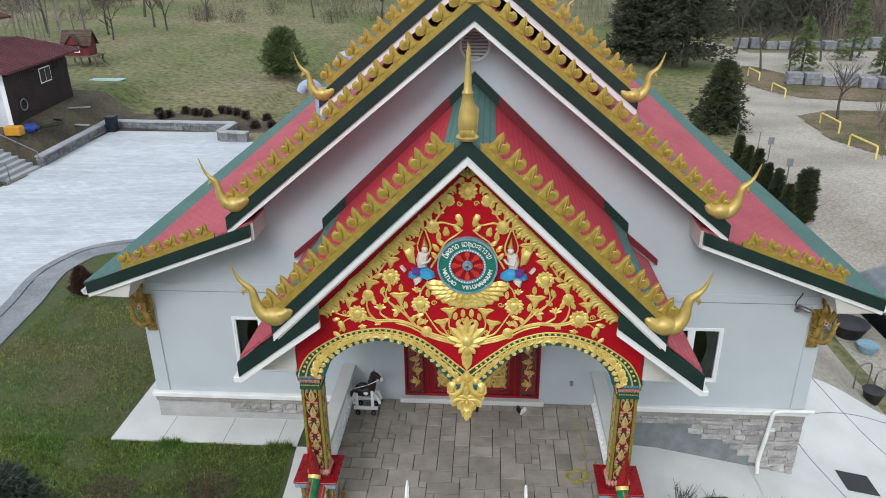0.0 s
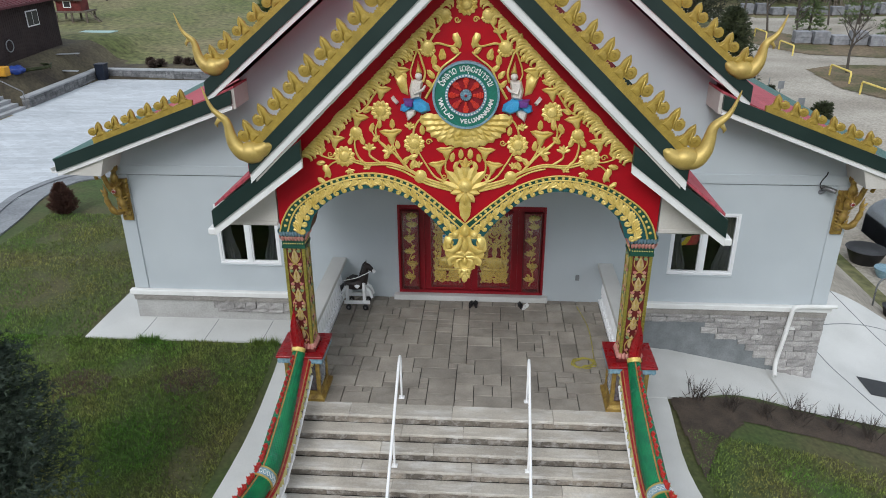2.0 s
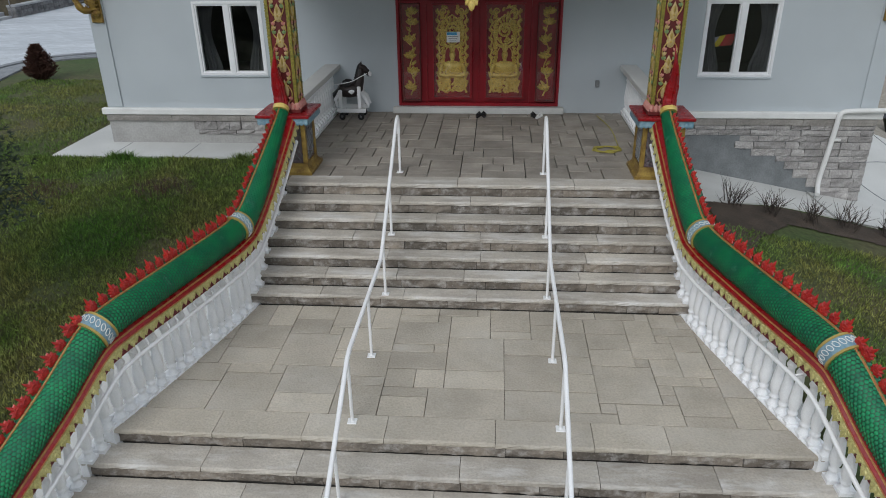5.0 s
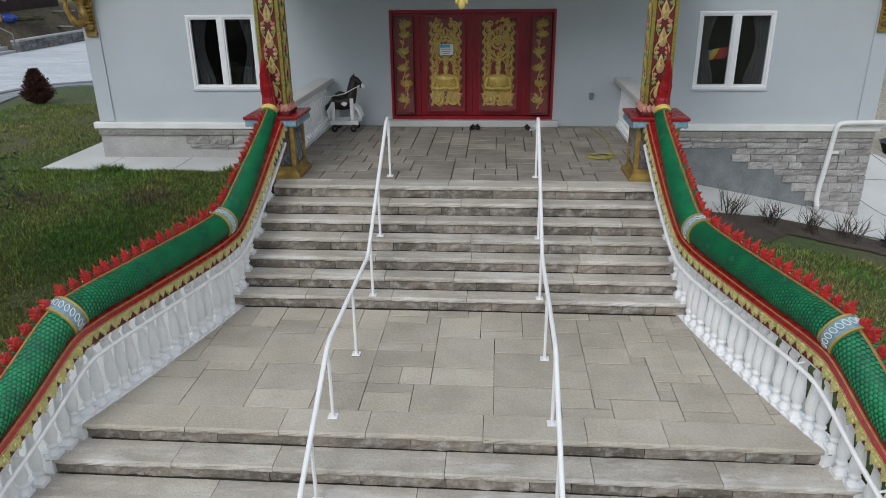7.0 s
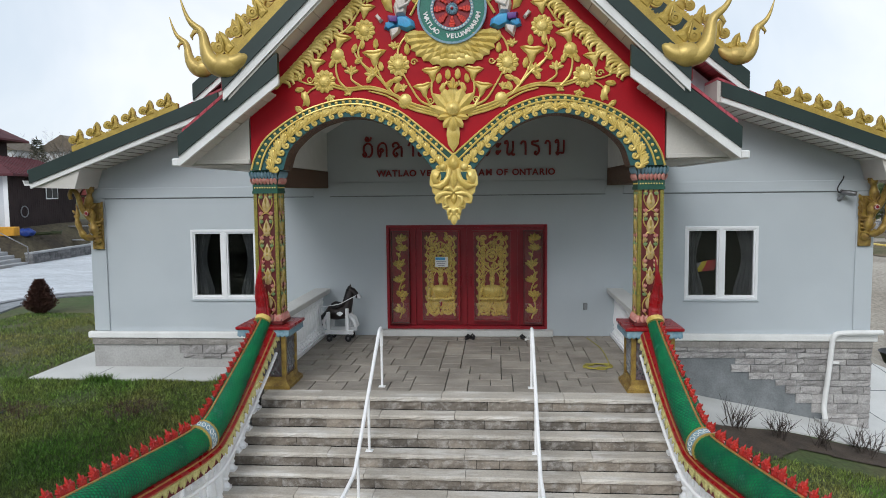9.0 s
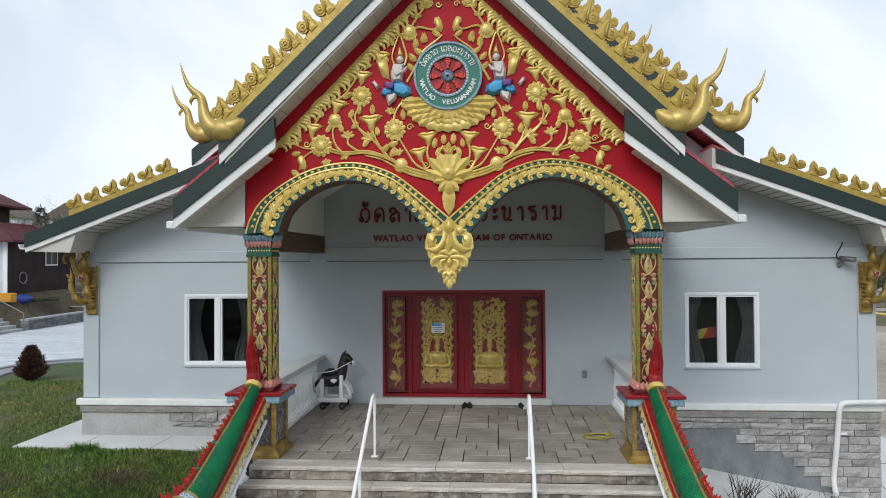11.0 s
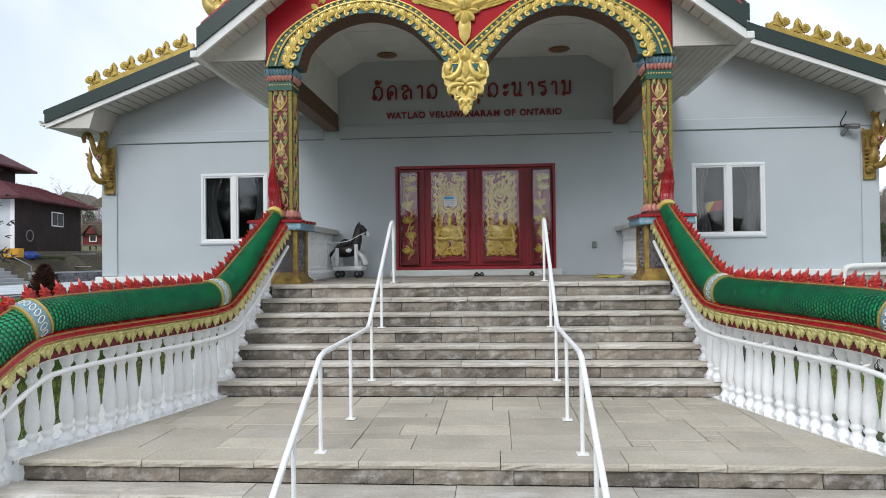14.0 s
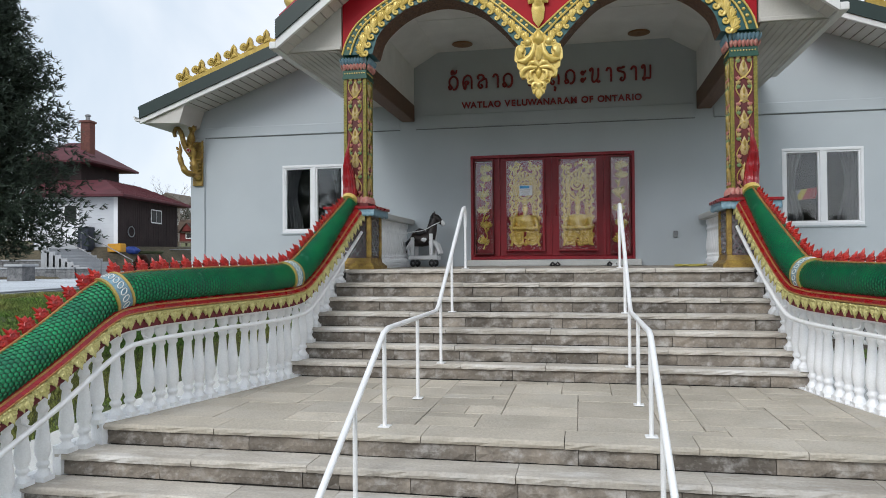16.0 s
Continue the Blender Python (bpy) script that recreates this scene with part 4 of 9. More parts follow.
def trumpet_me():
    bm = bmesh.new()
    puff(bm, [(-1, .62), (-.55, .52), (0, .46), (.55, .52), (1, .62), (.72, .3), (.38, .05), (.2, -.45), (0, -.75), (-.2, -.45), (-.38, .05), (-.72, .3)], .28, .62)
    puff(bm, [(-.95, .62), (-.5, .75), (0, .66), (.5, .75), (.95, .62), (.5, .5), (0, .42), (-.5, .5)], .2, .7)
    return mesh_of("trumpet_flower", fix(bm), M["palegold"], True)


def bud_me():
    bm = bmesh.new()
    petal(bm, 1.0, .52, .26, 90)
    petal(bm, .6, .3, .2, 112, rise=.05)
    petal(bm, .6, .3, .2, 68, rise=.05)
    return mesh_of("bud", fix(bm), M["palegold"], True)


def starflower_me():
    bm = bmesh.new()
    for a in (20, 55, 90, 125, 160):
        petal(bm, .95, .42, .2, a, .05)
    petal(bm, .6, .4, .25, 90, .0, rise=.1)
    dome(bm, .28, .25, (0, -.05), 8)
    return mesh_of("star_flower", fix(bm), M["palegold"], True)


def acanthus_me():
    """One unit of the gable border: four finger lobes that sweep inwards and hook down."""
    bm = bmesh.new()
    for i in range(4):
        ox, oz, k = .16 - .135 * i, .16 - .135 * i, (.55, .80, 1.0, .92)[i]
        tube(bm, [(ox - .12, -.03, oz - .04), (ox + .12 * k, -.10, oz + .06), (ox + .36 * k, -.15, oz + .07), (ox + .56 * k, -.15, oz - .02), (ox + .63 * k, -.10, oz - .17), (ox + .55 * k, -.06, oz - .23)], [.05, .085, .095, .085, .06, .025], 7)
    puff(bm, [(-.42, -.52), (-.30, -.52), (.24, .02), (.18, .20), (.05, .12), (-.48, -.40)], .05, .7)
    return mesh_of("acanthus", fix(bm), M["palegold"], True)


def archleaf_me():
    """Acanthus leaf of the arch band: a curl at the foot, lobes sweeping up to one side."""
    bm = bmesh.new()
    tube(bm, [(x, -.12, z) for x, z in spiral(.08, -.30, .2, 1.25, math.pi * .8, 1)], [.10 - .005 * i for i in range(15)], 7)
    puff(bm, [(-.2, -.42), (-.02, -.2), (.1, .0), (.16, .22), (.3, .42), (.16, .46), (.1, .58), (-.02, .46), (-.12, .52), (-.14, .36), (-.26, .34), (-.2, .18), (-.34, .1), (-.22, -.05), (-.34, -.2)], .17, .62)
    for a, l, x, z in ((100, .62, -.1, -.2), (78, .75, -.08, -.2), (58, .68, -.05, -.18), (128, .42, -.12, -.2)):
        petal(bm, l, .2, .14, a, 0, (x, z), rise=.10)
    dome(bm, .09, .14, (.27, .40), 7, rise=.08)
    dome(bm, .07, .12, (.08, -.30), 7, rise=.16)
    return mesh_of("leaf", fix(bm), M["palegold"], True)


ME = {"sun": sunflower_me(), "round": roundflower_me(), "trumpet": trumpet_me(), "bud": bud_me(), "star": starflower_me(), "acanthus": acanthus_me(), "leaf": archleaf_me()}


def relief(name, me, x, z, size, ang, parent, y, mirror=1, depth=1.0):
    m = Matrix.Translation((x, y, z)) @ Matrix.Rotation(radians(-ang), 4, "Y") @ Matrix.Diagonal((size * mirror, size * depth, size, 1))
    return piece(name, me, m, parent)


def resample(pts, n):
    """n+1 points at even arc lengths along a polyline."""
    d = [0.0]
    for a, b in zip(pts, pts[1:]):
        d.append(d[-1] + (b - a).length)
    out = []
    for i in range(n + 1):
        t = d[-1] * i / n
        j = max(k for k in range(len(d)) if d[k] <= t + 1e-9)
        j = min(j, len(pts) - 2)
        f = (t - d[j]) / max(1e-9, d[j + 1] - d[j])
        out.append(pts[j].lerp(pts[j + 1], f))
    return out


PY = -3.98


def shifted_y(bm, y):
    for v in bm.verts:
        v.co.y += y
    return fix(bm)


OUT = [(-2.95, 3.24), (-2.87, 3.47), (-2.65, 3.76), (-2.07, 4.11), (-1.41, 4.235), (-0.84, 4.085), (-0.43, 3.79), (-0.15, 3.55), (0.0, 3.42)]
INN = [(-2.48, 3.24), (-2.35, 3.56), (-1.95, 3.87), (-1.42, 3.985), (-0.92, 3.84), (-0.60, 3.58), (-0.40, 3.36), (-0.24, 3.16)]
NA = 44
arch_o = resample(curve([Vector((*p, 0)) for p in OUT], 8), NA)
arch_i = resample(curve([Vector((*p, 0)) for p in INN], 8), NA)

pediment = thing("pediment", "red carved temple pediment with gilded flowers over a double arch", "pediment", at=(0, PY, 3.2))
left_o = [(p.x, p.y) for p in arch_o]
right_o = [(-x, z) for x, z in left_o[::-1]][1:]
panel_pts = left_o + right_o + [(2.95, 4.40), (0.0, 7.24), (-2.95, 4.40)]
part("panel", fix(yprism(bmesh.new(), panel_pts, PY, PY + 0.12)), M["red"], pediment, "red enamel panel")
for s in (-1, 1):
    P = lambda p, y: (s * -p.x, y, p.y)
    arch = part("arch", bmesh.new(), M["teal"], pediment, "teal arch band with gilded leaves")
    bm = bmesh.new()
    prev = None
    for o, i in zip(arch_o, arch_i):
        row = [bm.verts.new(q) for q in (P(o, PY - 0.015), P(i, PY - 0.015), P(i, PY + 0.42), P(o, PY + 0.42))]
        if prev:
            for k in range(4):
                f = bm.faces.new((prev[k], prev[(k + 1) % 4], row[(k + 1) % 4], row[k]))
                f.material_index = 1 if k == 1 else 0
        else:
            bm.faces.new(row)
        prev = row
    bm.faces.new(prev)
    fix(bm)
    bm.to_mesh(arch.data)
    bm.free()
    arch.data.materials.append(M["beam"])
    for f, r in ((0.0, .014), (0.27, .015)):
        bm = bmesh.new()
        tube(bm, [P(o.lerp(i, f), PY - 0.03) for o, i in zip(arch_o, arch_i)], r, 6)
        part("gilt_edge", fix(bm), M["palegold"], arch, "gilt moulding", True)
    bm = bmesh.new()
    prev = None
    for o, i in zip(arch_o, arch_i):
        a_, b_ = o.lerp(i, .03), o.lerp(i, .25)
        row = [bm.verts.new(q) for q in (P(a_, PY - 0.022), P(b_, PY - 0.022))]
        if prev:
            bm.faces.new((prev[0], prev[1], row[1], row[0]))
        prev = row
    part("dot_band", fix(bm), M["dgreen"], arch, "dark green band with gilt dots")
    dot_me = mesh_of("gilt_dot", fix(dome(bmesh.new(), .026, .018, (0, 0), 7)), M["palegold"], True)
    for k in range(1, 34):
        j = k * (NA - 1) / 34
        q = arch_o[int(j)].lerp(arch_i[int(j)], .14).lerp(arch_o[int(j) + 1].lerp(arch_i[int(j) + 1], .14), j % 1)
        piece("gilt_dot", dot_me, Matrix.Translation((s * -q.x, PY - 0.024, q.y)), arch)
    nl = 23
    for k in range(nl):
        j = (k + 0.5) * NA / nl
        a0, a1 = arch_o[int(j)].lerp(arch_i[int(j)], .62), arch_o[min(NA, int(j) + 1)].lerp(arch_i[min(NA, int(j) + 1)], .62)
        c_ = a0.lerp(a1, j % 1)
        t = (a1 - a0).normalized()
        ang = math.degrees(math.atan2(t.y, t.x))
        mid = k == nl // 2
        m_ = 1 if k < nl // 2 else -1
        if mid:
            relief("leaf", ME["star"], s * -c_.x, c_.y - .04, .13, s * -ang, arch, PY - 0.02)
        else:
            w_ = (arch_o[int(j)] - arch_i[int(j)]).length
            relief("leaf", ME["leaf"], s * -c_.x, c_.y, min(.25, w_ * .63), (ang - m_ * 42) * -s, arch, PY - 0.02, -s * m_, .55)

# gilded lotus drop between the arches
bm = bmesh.new()
half = [(0, 3.45), (.075, 3.37), (.125, 3.325), (.20, 3.28), (.205, 3.225), (.25, 3.225), (.31, 3.21), (.34, 3.12), (.345, 3.0), (.31, 2.96), (.305, 2.89), (.265, 2.85), (.265, 2.77), (.235, 2.72), (.175, 2.74), (.16, 2.66), (.11, 2.64), (.10, 2.57), (.06, 2.50), (0, 2.43)]
yprism(bm, half + [(-x, z) for x, z in half[-2:0:-1]], -.01, .05)
puff(bm, [(0, .13), (-.045, .06), (-.085, -.01), (-.07, -.07), (0, -.11), (.07, -.07), (.085, -.01), (.045, .06)], .085, .55, (0, 3.31), back=-.01)
for s in (-1, 1):
    dome(bm, .062, .075, (s * .15, 3.255), 12, rise=.005)
    # side scroll with a leaf behind it
    puff(bm, [(s * q0, q1) for q0, q1 in ((-.07, .09), (.0, .115), (.055, .09), (.065, -.01), (.04, -.09), (-.01, -.11), (-.06, -.07), (-.02, -.02), (-.06, .02))], .075, .6, (s * .255, 3.10), back=-.01)
    tube(bm, [(s * .06, -.03, 3.22), (s * .075, -.05, 3.12), (s * .12, -.06, 3.03), (s * .20, -.06, 2.975), (s * .30, -.035, 2.985)], [.03, .036, .045, .045, .015], 8)
    tube(bm, [(s * .0, -.04, 2.90), (s * .06, -.065, 2.955), (s * .115, -.065, 2.945), (s * .15, -.05, 2.90)], [.02, .036, .032, .012], 8)
    tube(bm, [(s * .02, -.05, 2.875), (s * .12, -.06, 2.885), (s * .20, -.062, 2.865), (s * .245, -.06, 2.81), (s * .235, -.055, 2.75), (s * .19, -.05, 2.745)], [.022, .03, .034, .034, .028, .012], 8)
    tube(bm, [(s * .05, -.05, 2.84), (s * .11, -.062, 2.82), (s * .125, -.062, 2.75), (s * .085, -.06, 2.70), (s * .145, -.055, 2.68)], [.016, .026, .028, .024, .012], 8)
    tube(bm, [(s * .02, -.05, 2.66), (s * .07, -.06, 2.65), (s * .085, -.058, 2.60), (s * .05, -.05, 2.575)], [.014, .022, .02, .01], 7)
    petal(bm, .12, .07, .035, -90 + s * 30, 0, (s * .02, 2.60), rise=.03)
petal(bm, .19, .10, .05, 90, 0, (0, 2.98), rise=.05)
puff(bm, [(0, .10), (-.05, .03), (-.04, -.04), (0, -.09), (.04, -.04), (.05, .03)], .085, .5, (0, 2.80), back=-.01)
puff(bm, [(-.055, .07), (0, .045), (.055, .07), (.06, .01), (.03, -.05), (0, -.09), (-.03, -.05), (-.06, .01)], .08, .5, (0, 2.625), back=-.01)
petal(bm, .14, .09, .04, -90, 0, (0, 2.56), rise=.035)
for v in bm.verts:
    v.co.y *= .62
bmesh.ops.translate(bm, verts=list(bm.verts), vec=(0, PY - .03, 0))
drop = part("lotus_drop", fix(bm), M["palegold"], pediment, "gilded lotus drop between the arches", True)
for s in (-1, 1):
    part("inlay", shifted_y(puff(bmesh.new(), [(s * q0, q1) for q0, q1 in ((-.045, .07), (.05, .07), (.03, .0), (.05, -.055), (-.02, -.03))], .012, .8, (s * .145, 3.11)), PY - .036), M["teal"], drop, "teal inlay")

# central lotus and the lotus seat under the wheel
def shifted(bm, y, squash=None):
    for v in bm.verts:
        v.co.y += y
        if squash:
            v.co.z = squash[0] + (v.co.z - squash[0]) * squash[1]
    return fix(bm)


centre = part("central_lotus", shifted(dome(bmesh.new(), .115, .10, (0, 4.07), 12, rise=.035), PY), M["palegold"], pediment, "gilded lotus flower", True)
for a_, l_, w_, z_, d_ in ((90, .44, .17, 3.96, .0), (70, .40, .17, 3.97, .012), (110, .40, .17, 3.97, .012), (47, .40, .15, 3.98, .02), (133, .40, .15, 3.98, .02), (20, .33, .12, 3.98, .03), (160, .33, .12, 3.98, .03),
                           (-8, .20, .09, 3.97, .035), (188, .20, .09, 3.97, .035), (-90, .50, .19, 3.99, .03), (-52, .2, .11, 3.98, .045), (-128, .2, .11, 3.98, .045), (-90, .22, .12, 3.98, .06), (90, .16, .07, 4.32, .03), (55, .10, .05, 4.32, .03), (125, .10, .05, 4.32, .03)):
    part("petal", shifted(petal(bmesh.new(), l_, w_, .05, a_, .03, (0, z_), rise=d_), PY), M["palegold"], centre, "", True)
for i in range(9):
    r_, a_ = (.07, i * .785) if i < 8 else (0, 0)
    part("seed", shifted(petal(bmesh.new(), .06, .05, .02, 90, 0, (r_ * math.cos(a_), 4.04 + r_ * math.sin(a_)), rise=.125 - .5 * r_), PY), M["palegold"], centre, "", True)
seat_ = part("lotus_seat", shifted(puff(bmesh.new(), [(.5 * math.cos(radians(a_)), .42 * math.sin(radians(a_))) for a_ in range(180, 361, 15)], .06, .8, (0, 5.10)), PY, (5.10, .70)), M["palegold"], pediment, "gilded lotus seat under the wheel", True)
for r0, l_, w_, n_, d_ in ((.42, .24, .2, 15, .05), (.34, .2, .17, 13, .07), (.25, .18, .15, 11, .09)):
    for i in range(n_):
        part("petal", shifted(petal(bmesh.new(), l_, w_, .05, 180 + 180 * i / (n_ - 1), r0, (0, 5.10), rise=d_ * .5), PY, (5.10, .70)), M["palegold"], seat_, "", True)

FLOWERS = [("round", -.30, 6.53, .10, 0), ("round", -.55, 6.09, .115, 0), ("sun", -1.25, 5.19, .145, 0), ("round", -1.64, 4.85, .105, 0), ("sun", -1.84, 4.49, .155, 0),
           ("sun", -.77, 4.70, .15, 0), ("round", -.68, 4.19, .105, 0), ("star", -1.45, 4.60, .10, 0), ("star", -1.14, 4.57, .11, 12), ("star", -.83, 4.94, .085, -10), ("star", -.71, 4.35, .08, 25),
           ("star", -2.20, 4.53, .10, 20), ("star", -1.77, 4.28, .075, 190), ("star", -1.48, 4.31, .075, 30), ("star", -.45, 6.30, .08, 0)]
TRUMPETS = [(-.98, 5.73, .135, -12), (-1.24, 5.45, .13, -8), (-1.61, 5.04, .14, -16), (-1.97, 4.71, .13, -10), (-1.11, 4.79, .155, 4), (-.29, 4.55, .13, 6), (-.41, 4.33, .13, 10)]
BUDS = [(-1.42, 4.88, 20), (-1.29, 4.93, 5), (-1.09, 4.93, 0), (-1.39, 4.73, 50), (-1.76, 4.68, 30), (-1.53, 4.68, -20), (-1.52, 5.17, 60), (-1.54, 5.34, 40), (-1.42, 5.40, 10), (-1.81, 4.91, -30), (-1.12, 5.69, -30), (-1.22, 5.60, 70),
        (-.86, 5.67, -40), (-.72, 6.16, -20), (-.87, 6.03, 50), (-.78, 5.91, -30), (-.46, 5.85, 0), (-.37, 5.77, -50), (-.46, 5.67, -40), (-.49, 5.54, -40), (-.63, 5.0, -10), (-.64, 4.84, -5), (-.86, 4.47, 70), (-.95, 4.38, 40), (-.82, 4.31, 20),
        (-1.01, 4.62, -10), (-.31, 5.94, -20), (-.11, 6.02, -50)]
BUDS_LOW = [(-.21, 4.43, 10), (-.17, 4.31, 20), (-.07, 4.48, 0), (-2.27, 4.37, 80), (-2.27, 4.14, 130), (-2.2, 4.66, 20), (-.62, 6.30, 40), (-.37, 6.40, -10), (-.36, 5.93, 10), (-1.22, 4.46, 30)]
CURLS = [(-2.05, 4.52, .05, 1), (-.55, 4.73, .05, -1), (-.32, 4.19, .05, 1), (-.06, 4.42, .035, -1), (-.13, 6.48, .045, 1)]
STEMS = [[(-.21, 4.0), (-.60, 4.12), (-.84, 4.27), (-1.17, 4.37), (-1.51, 4.36), (-1.81, 4.43), (-2.01, 4.39), (-2.15, 4.27)],
         [(-.21, 4.04), (-.60, 4.16), (-.86, 4.30), (-1.17, 4.40), (-1.5, 4.39), (-1.78, 4.46), (-2.03, 4.45), (-2.2, 4.5)],
         [(-.21, 3.97), (-.6, 4.08), (-.95, 4.27), (-1.2, 4.34)], [(-.84, 4.27), (-1.02, 4.52), (-1.11, 4.74)], [(-.84, 4.27), (-1.08, 4.55), (-1.32, 4.76), (-1.41, 4.9)],
         [(-.21, 4.08), (-.45, 4.18), (-.6, 4.39), (-.72, 4.6)], [(-1.2, 4.63), (-1.31, 4.76), (-1.34, 4.92), (-1.25, 5.09)]]
STEMS_UP = [[(-1.51, 4.36), (-1.63, 4.5), (-1.67, 4.68), (-1.64, 4.8)], [(-1.3, 4.4), (-1.44, 4.5), (-1.45, 4.58)],
            [(-2.0, 4.69), (-1.89, 4.87), (-1.81, 5.05), (-1.53, 5.19), (-1.38, 5.37), (-1.23, 5.61), (-1.01, 5.9), (-.83, 6.04), (-.59, 6.08)],
            [(-2.04, 4.87), (-1.93, 5.11), (-1.63, 5.33), (-1.32, 5.58), (-1.11, 5.81)], [(-.59, 5.38), (-.44, 5.64), (-.35, 5.82), (-.17, 5.96), (-.08, 6.04)], [(-.72, 4.54), (-.78, 4.84), (-.72, 5.02), (-.6, 5.14)],
            [(-1.84, 4.42), (-1.95, 4.52), (-1.97, 4.66)], [(-.3, 4.1), (-.36, 4.2), (-.41, 4.3)], [(-.2, 4.12), (-.3, 4.3), (-.29, 4.5)], [(-.12, 4.15), (-.15, 4.32), (-.08, 4.46)],
            [(-.55, 6.08), (-.42, 6.16), (-.2, 6.12), (-.12, 6.22)], [(-.55, 6.12), (-.45, 6.28), (-.33, 6.45), (-.3, 6.5)], [(-.85, 6.02), (-.7, 6.2), (-.6, 6.34)]]
rng = random.Random(4)
for s in (-1, 1):
    for k_, x, z, r, a_ in FLOWERS:
        relief({"sun": "sunflower", "round": "round_flower", "trumpet": "trumpet_flower", "bud": "bud", "star": "star_flower"}[k_], ME[k_], -s * x, z, r * 1.13, -s * a_, pediment, PY - 0.012, -s, .7)
    for x, z, r, a_ in TRUMPETS:
        relief("trumpet_flower", ME["trumpet"], -s * x, z, r * 1.15, -s * a_, pediment, PY - 0.012, -s, .7)
    for x, z, a_ in BUDS + BUDS_LOW:
        relief("bud", ME["bud"], -s * x, z, rng.uniform(.135, .165), s * a_, pediment, PY - 0.012, -s, .8)
    for x, z, r, w_ in CURLS:
        part("curl", fix(vine(bmesh.new(), spiral(-s * x, z, r, 1.3, 0, w_ * s), .012, n=2, y=PY - .016)), M["palegold"], pediment, "", True)
    for st in STEMS + STEMS_UP:
        bm = bmesh.new()
        vine(bm, [(-s * x, z) for x, z in st], .020, y=PY - 0.016)
        part("vine", fix(bm), M["palegold"], pediment, "", True)
    for x, z, a_ in ((-2.10, 4.25, 160), (-.11, 6.20, 165)):
        part("scroll_leaf", shifted_y(fix(puff(bmesh.new(), [(-s * q0 * .9, q1 * .9) for q0, q1 in ((-.09, .10), (-.02, .12), (.03, .04), (.05, -.06), (.02, -.13), (-.03, -.10), (-.08, -.12), (-.06, -.03), (-.10, .03))], .03, .6, (-s * x, z))), PY - .012), M["palegold"], pediment, "", True)
    for i in range(17):
        f = (i + .6) / 17.4
        x, z = .06 + 2.5 * f, 6.97 - 2.5 * f
        relief("acanthus", ME["acanthus"], s * x, z - .03, .17 + .14 * min(1, i / 5), 0, pediment, PY - 0.012, -s, .5)
relief("star_flower", ME["star"], 0, 6.92, .14, 0, pediment, PY - .012)
relief("sunflower", ME["sun"], 0, 6.68, .16, 0, pediment, PY - .012)


# ---- the painted wheel with its lettering ----
def text_mesh(body, size, depth, material, name="letter"):
    cu = bpy.data.curves.new("text", "FONT")
    cu.body, cu.size, cu.extrude, cu.offset, cu.align_x, cu.align_y = body, size, depth, 0.03 * size, "CENTER", "CENTER"
    ob = new("text", cu)
    me = bpy.data.meshes.new_from_object(ob.evaluated_get(bpy.context.evaluated_depsgraph_get()))
    bpy.data.objects.remove(ob)
    bpy.data.curves.remove(cu)
    me.name = name
    me.materials.clear()
    me.materials.append(material)
    return me


# strokes of the script letters in a box one high: x, z
LAO = {"wo": [[(.12, .30), (.02, .18), (.10, .04), (.22, .14), (.14, .28), (.06, .42), (.10, .72), (.34, .88), (.58, .70), (.60, .30), (.46, .04), (.30, .02)]],
       "do": [[(.26, .30), (.36, .42), (.24, .52), (.14, .40), (.20, .25), (.12, .0), (.02, .3), (.06, .7), (.32, .9), (.56, .7), (.58, .0)]],
       "lo": [[(.10, .62), (.02, .72), (.1, .86), (.3, .88), (.42, .7), (.3, .55), (.12, .42), (.06, .22), (.2, .02), (.32, .15), (.22, .28)], [(.3, .55), (.54, .62), (.6, .4), (.58, .0)]],
       "aa": [[(.04, .68), (.14, .86), (.30, .82), (.34, .6), (.34, .0)]],
       "ee": [[(.24, .9), (.12, .8), (.12, .3), (.16, .06), (.28, .08), (.26, .22), (.14, .2)]],
       "no": [[(.08, .7), (.02, .82), (.14, .9), (.2, .76), (.16, .3), (.18, .12), (.3, .04), (.52, .3), (.54, .9)], [(.40, .18), (.54, .02), (.64, .1)]],
       "ro": [[(.5, .9), (.3, .84), (.1, .84), (.1, .68), (.3, .6), (.48, .5), (.5, .2), (.36, .02), (.24, .12), (.34, .24)]],
       "mo": [[(.1, .72), (.02, .82), (.12, .92), (.2, .8), (.18, .25), (.08, .12), (.16, .0), (.28, .12), (.5, .1), (.54, .3), (.54, .92)]],
       "a": [[(.06, .62), (.16, .54), (.22, .68), (.12, .74), (.06, .62), (.26, .66), (.34, .8)], [(.06, .16), (.16, .08), (.22, .22), (.12, .28), (.06, .16), (.26, .2), (.34, .34)]],
       "u": [[(.3, -.12), (.38, -.22), (.32, -.42)]],
       "an": [[(.22, 1.14), (.3, 1.06), (.38, 1.16), (.28, 1.26), (.2, 1.14), (.26, 1.02), (.5, 1.1), (.56, 1.28)]]}
LAO_LINE = [("wo", .72), ("an", 0), ("do", .72), ("lo", .74), ("aa", .50), ("wo", .80), (" ", .35), ("ee", .36), ("wo", .72), ("lo", .74), ("u", 0), ("wo", .72), ("a", .44), ("no", .74), ("aa", .50), ("ro", .64), ("aa", .50), ("mo", .7)]


def lao_mesh(key, size, r, material, back=0):
    bm = bmesh.new()
    for st in LAO[key]:
        cp = curve([Vector((x * size - back * size, z * size, 0)) for x, z in st], 4)
        tube(bm, [(c.x, 0, c.y) for c in cp], r, 6, flat=0.8)
    return mesh_of("letter", fix(bm), material, True)


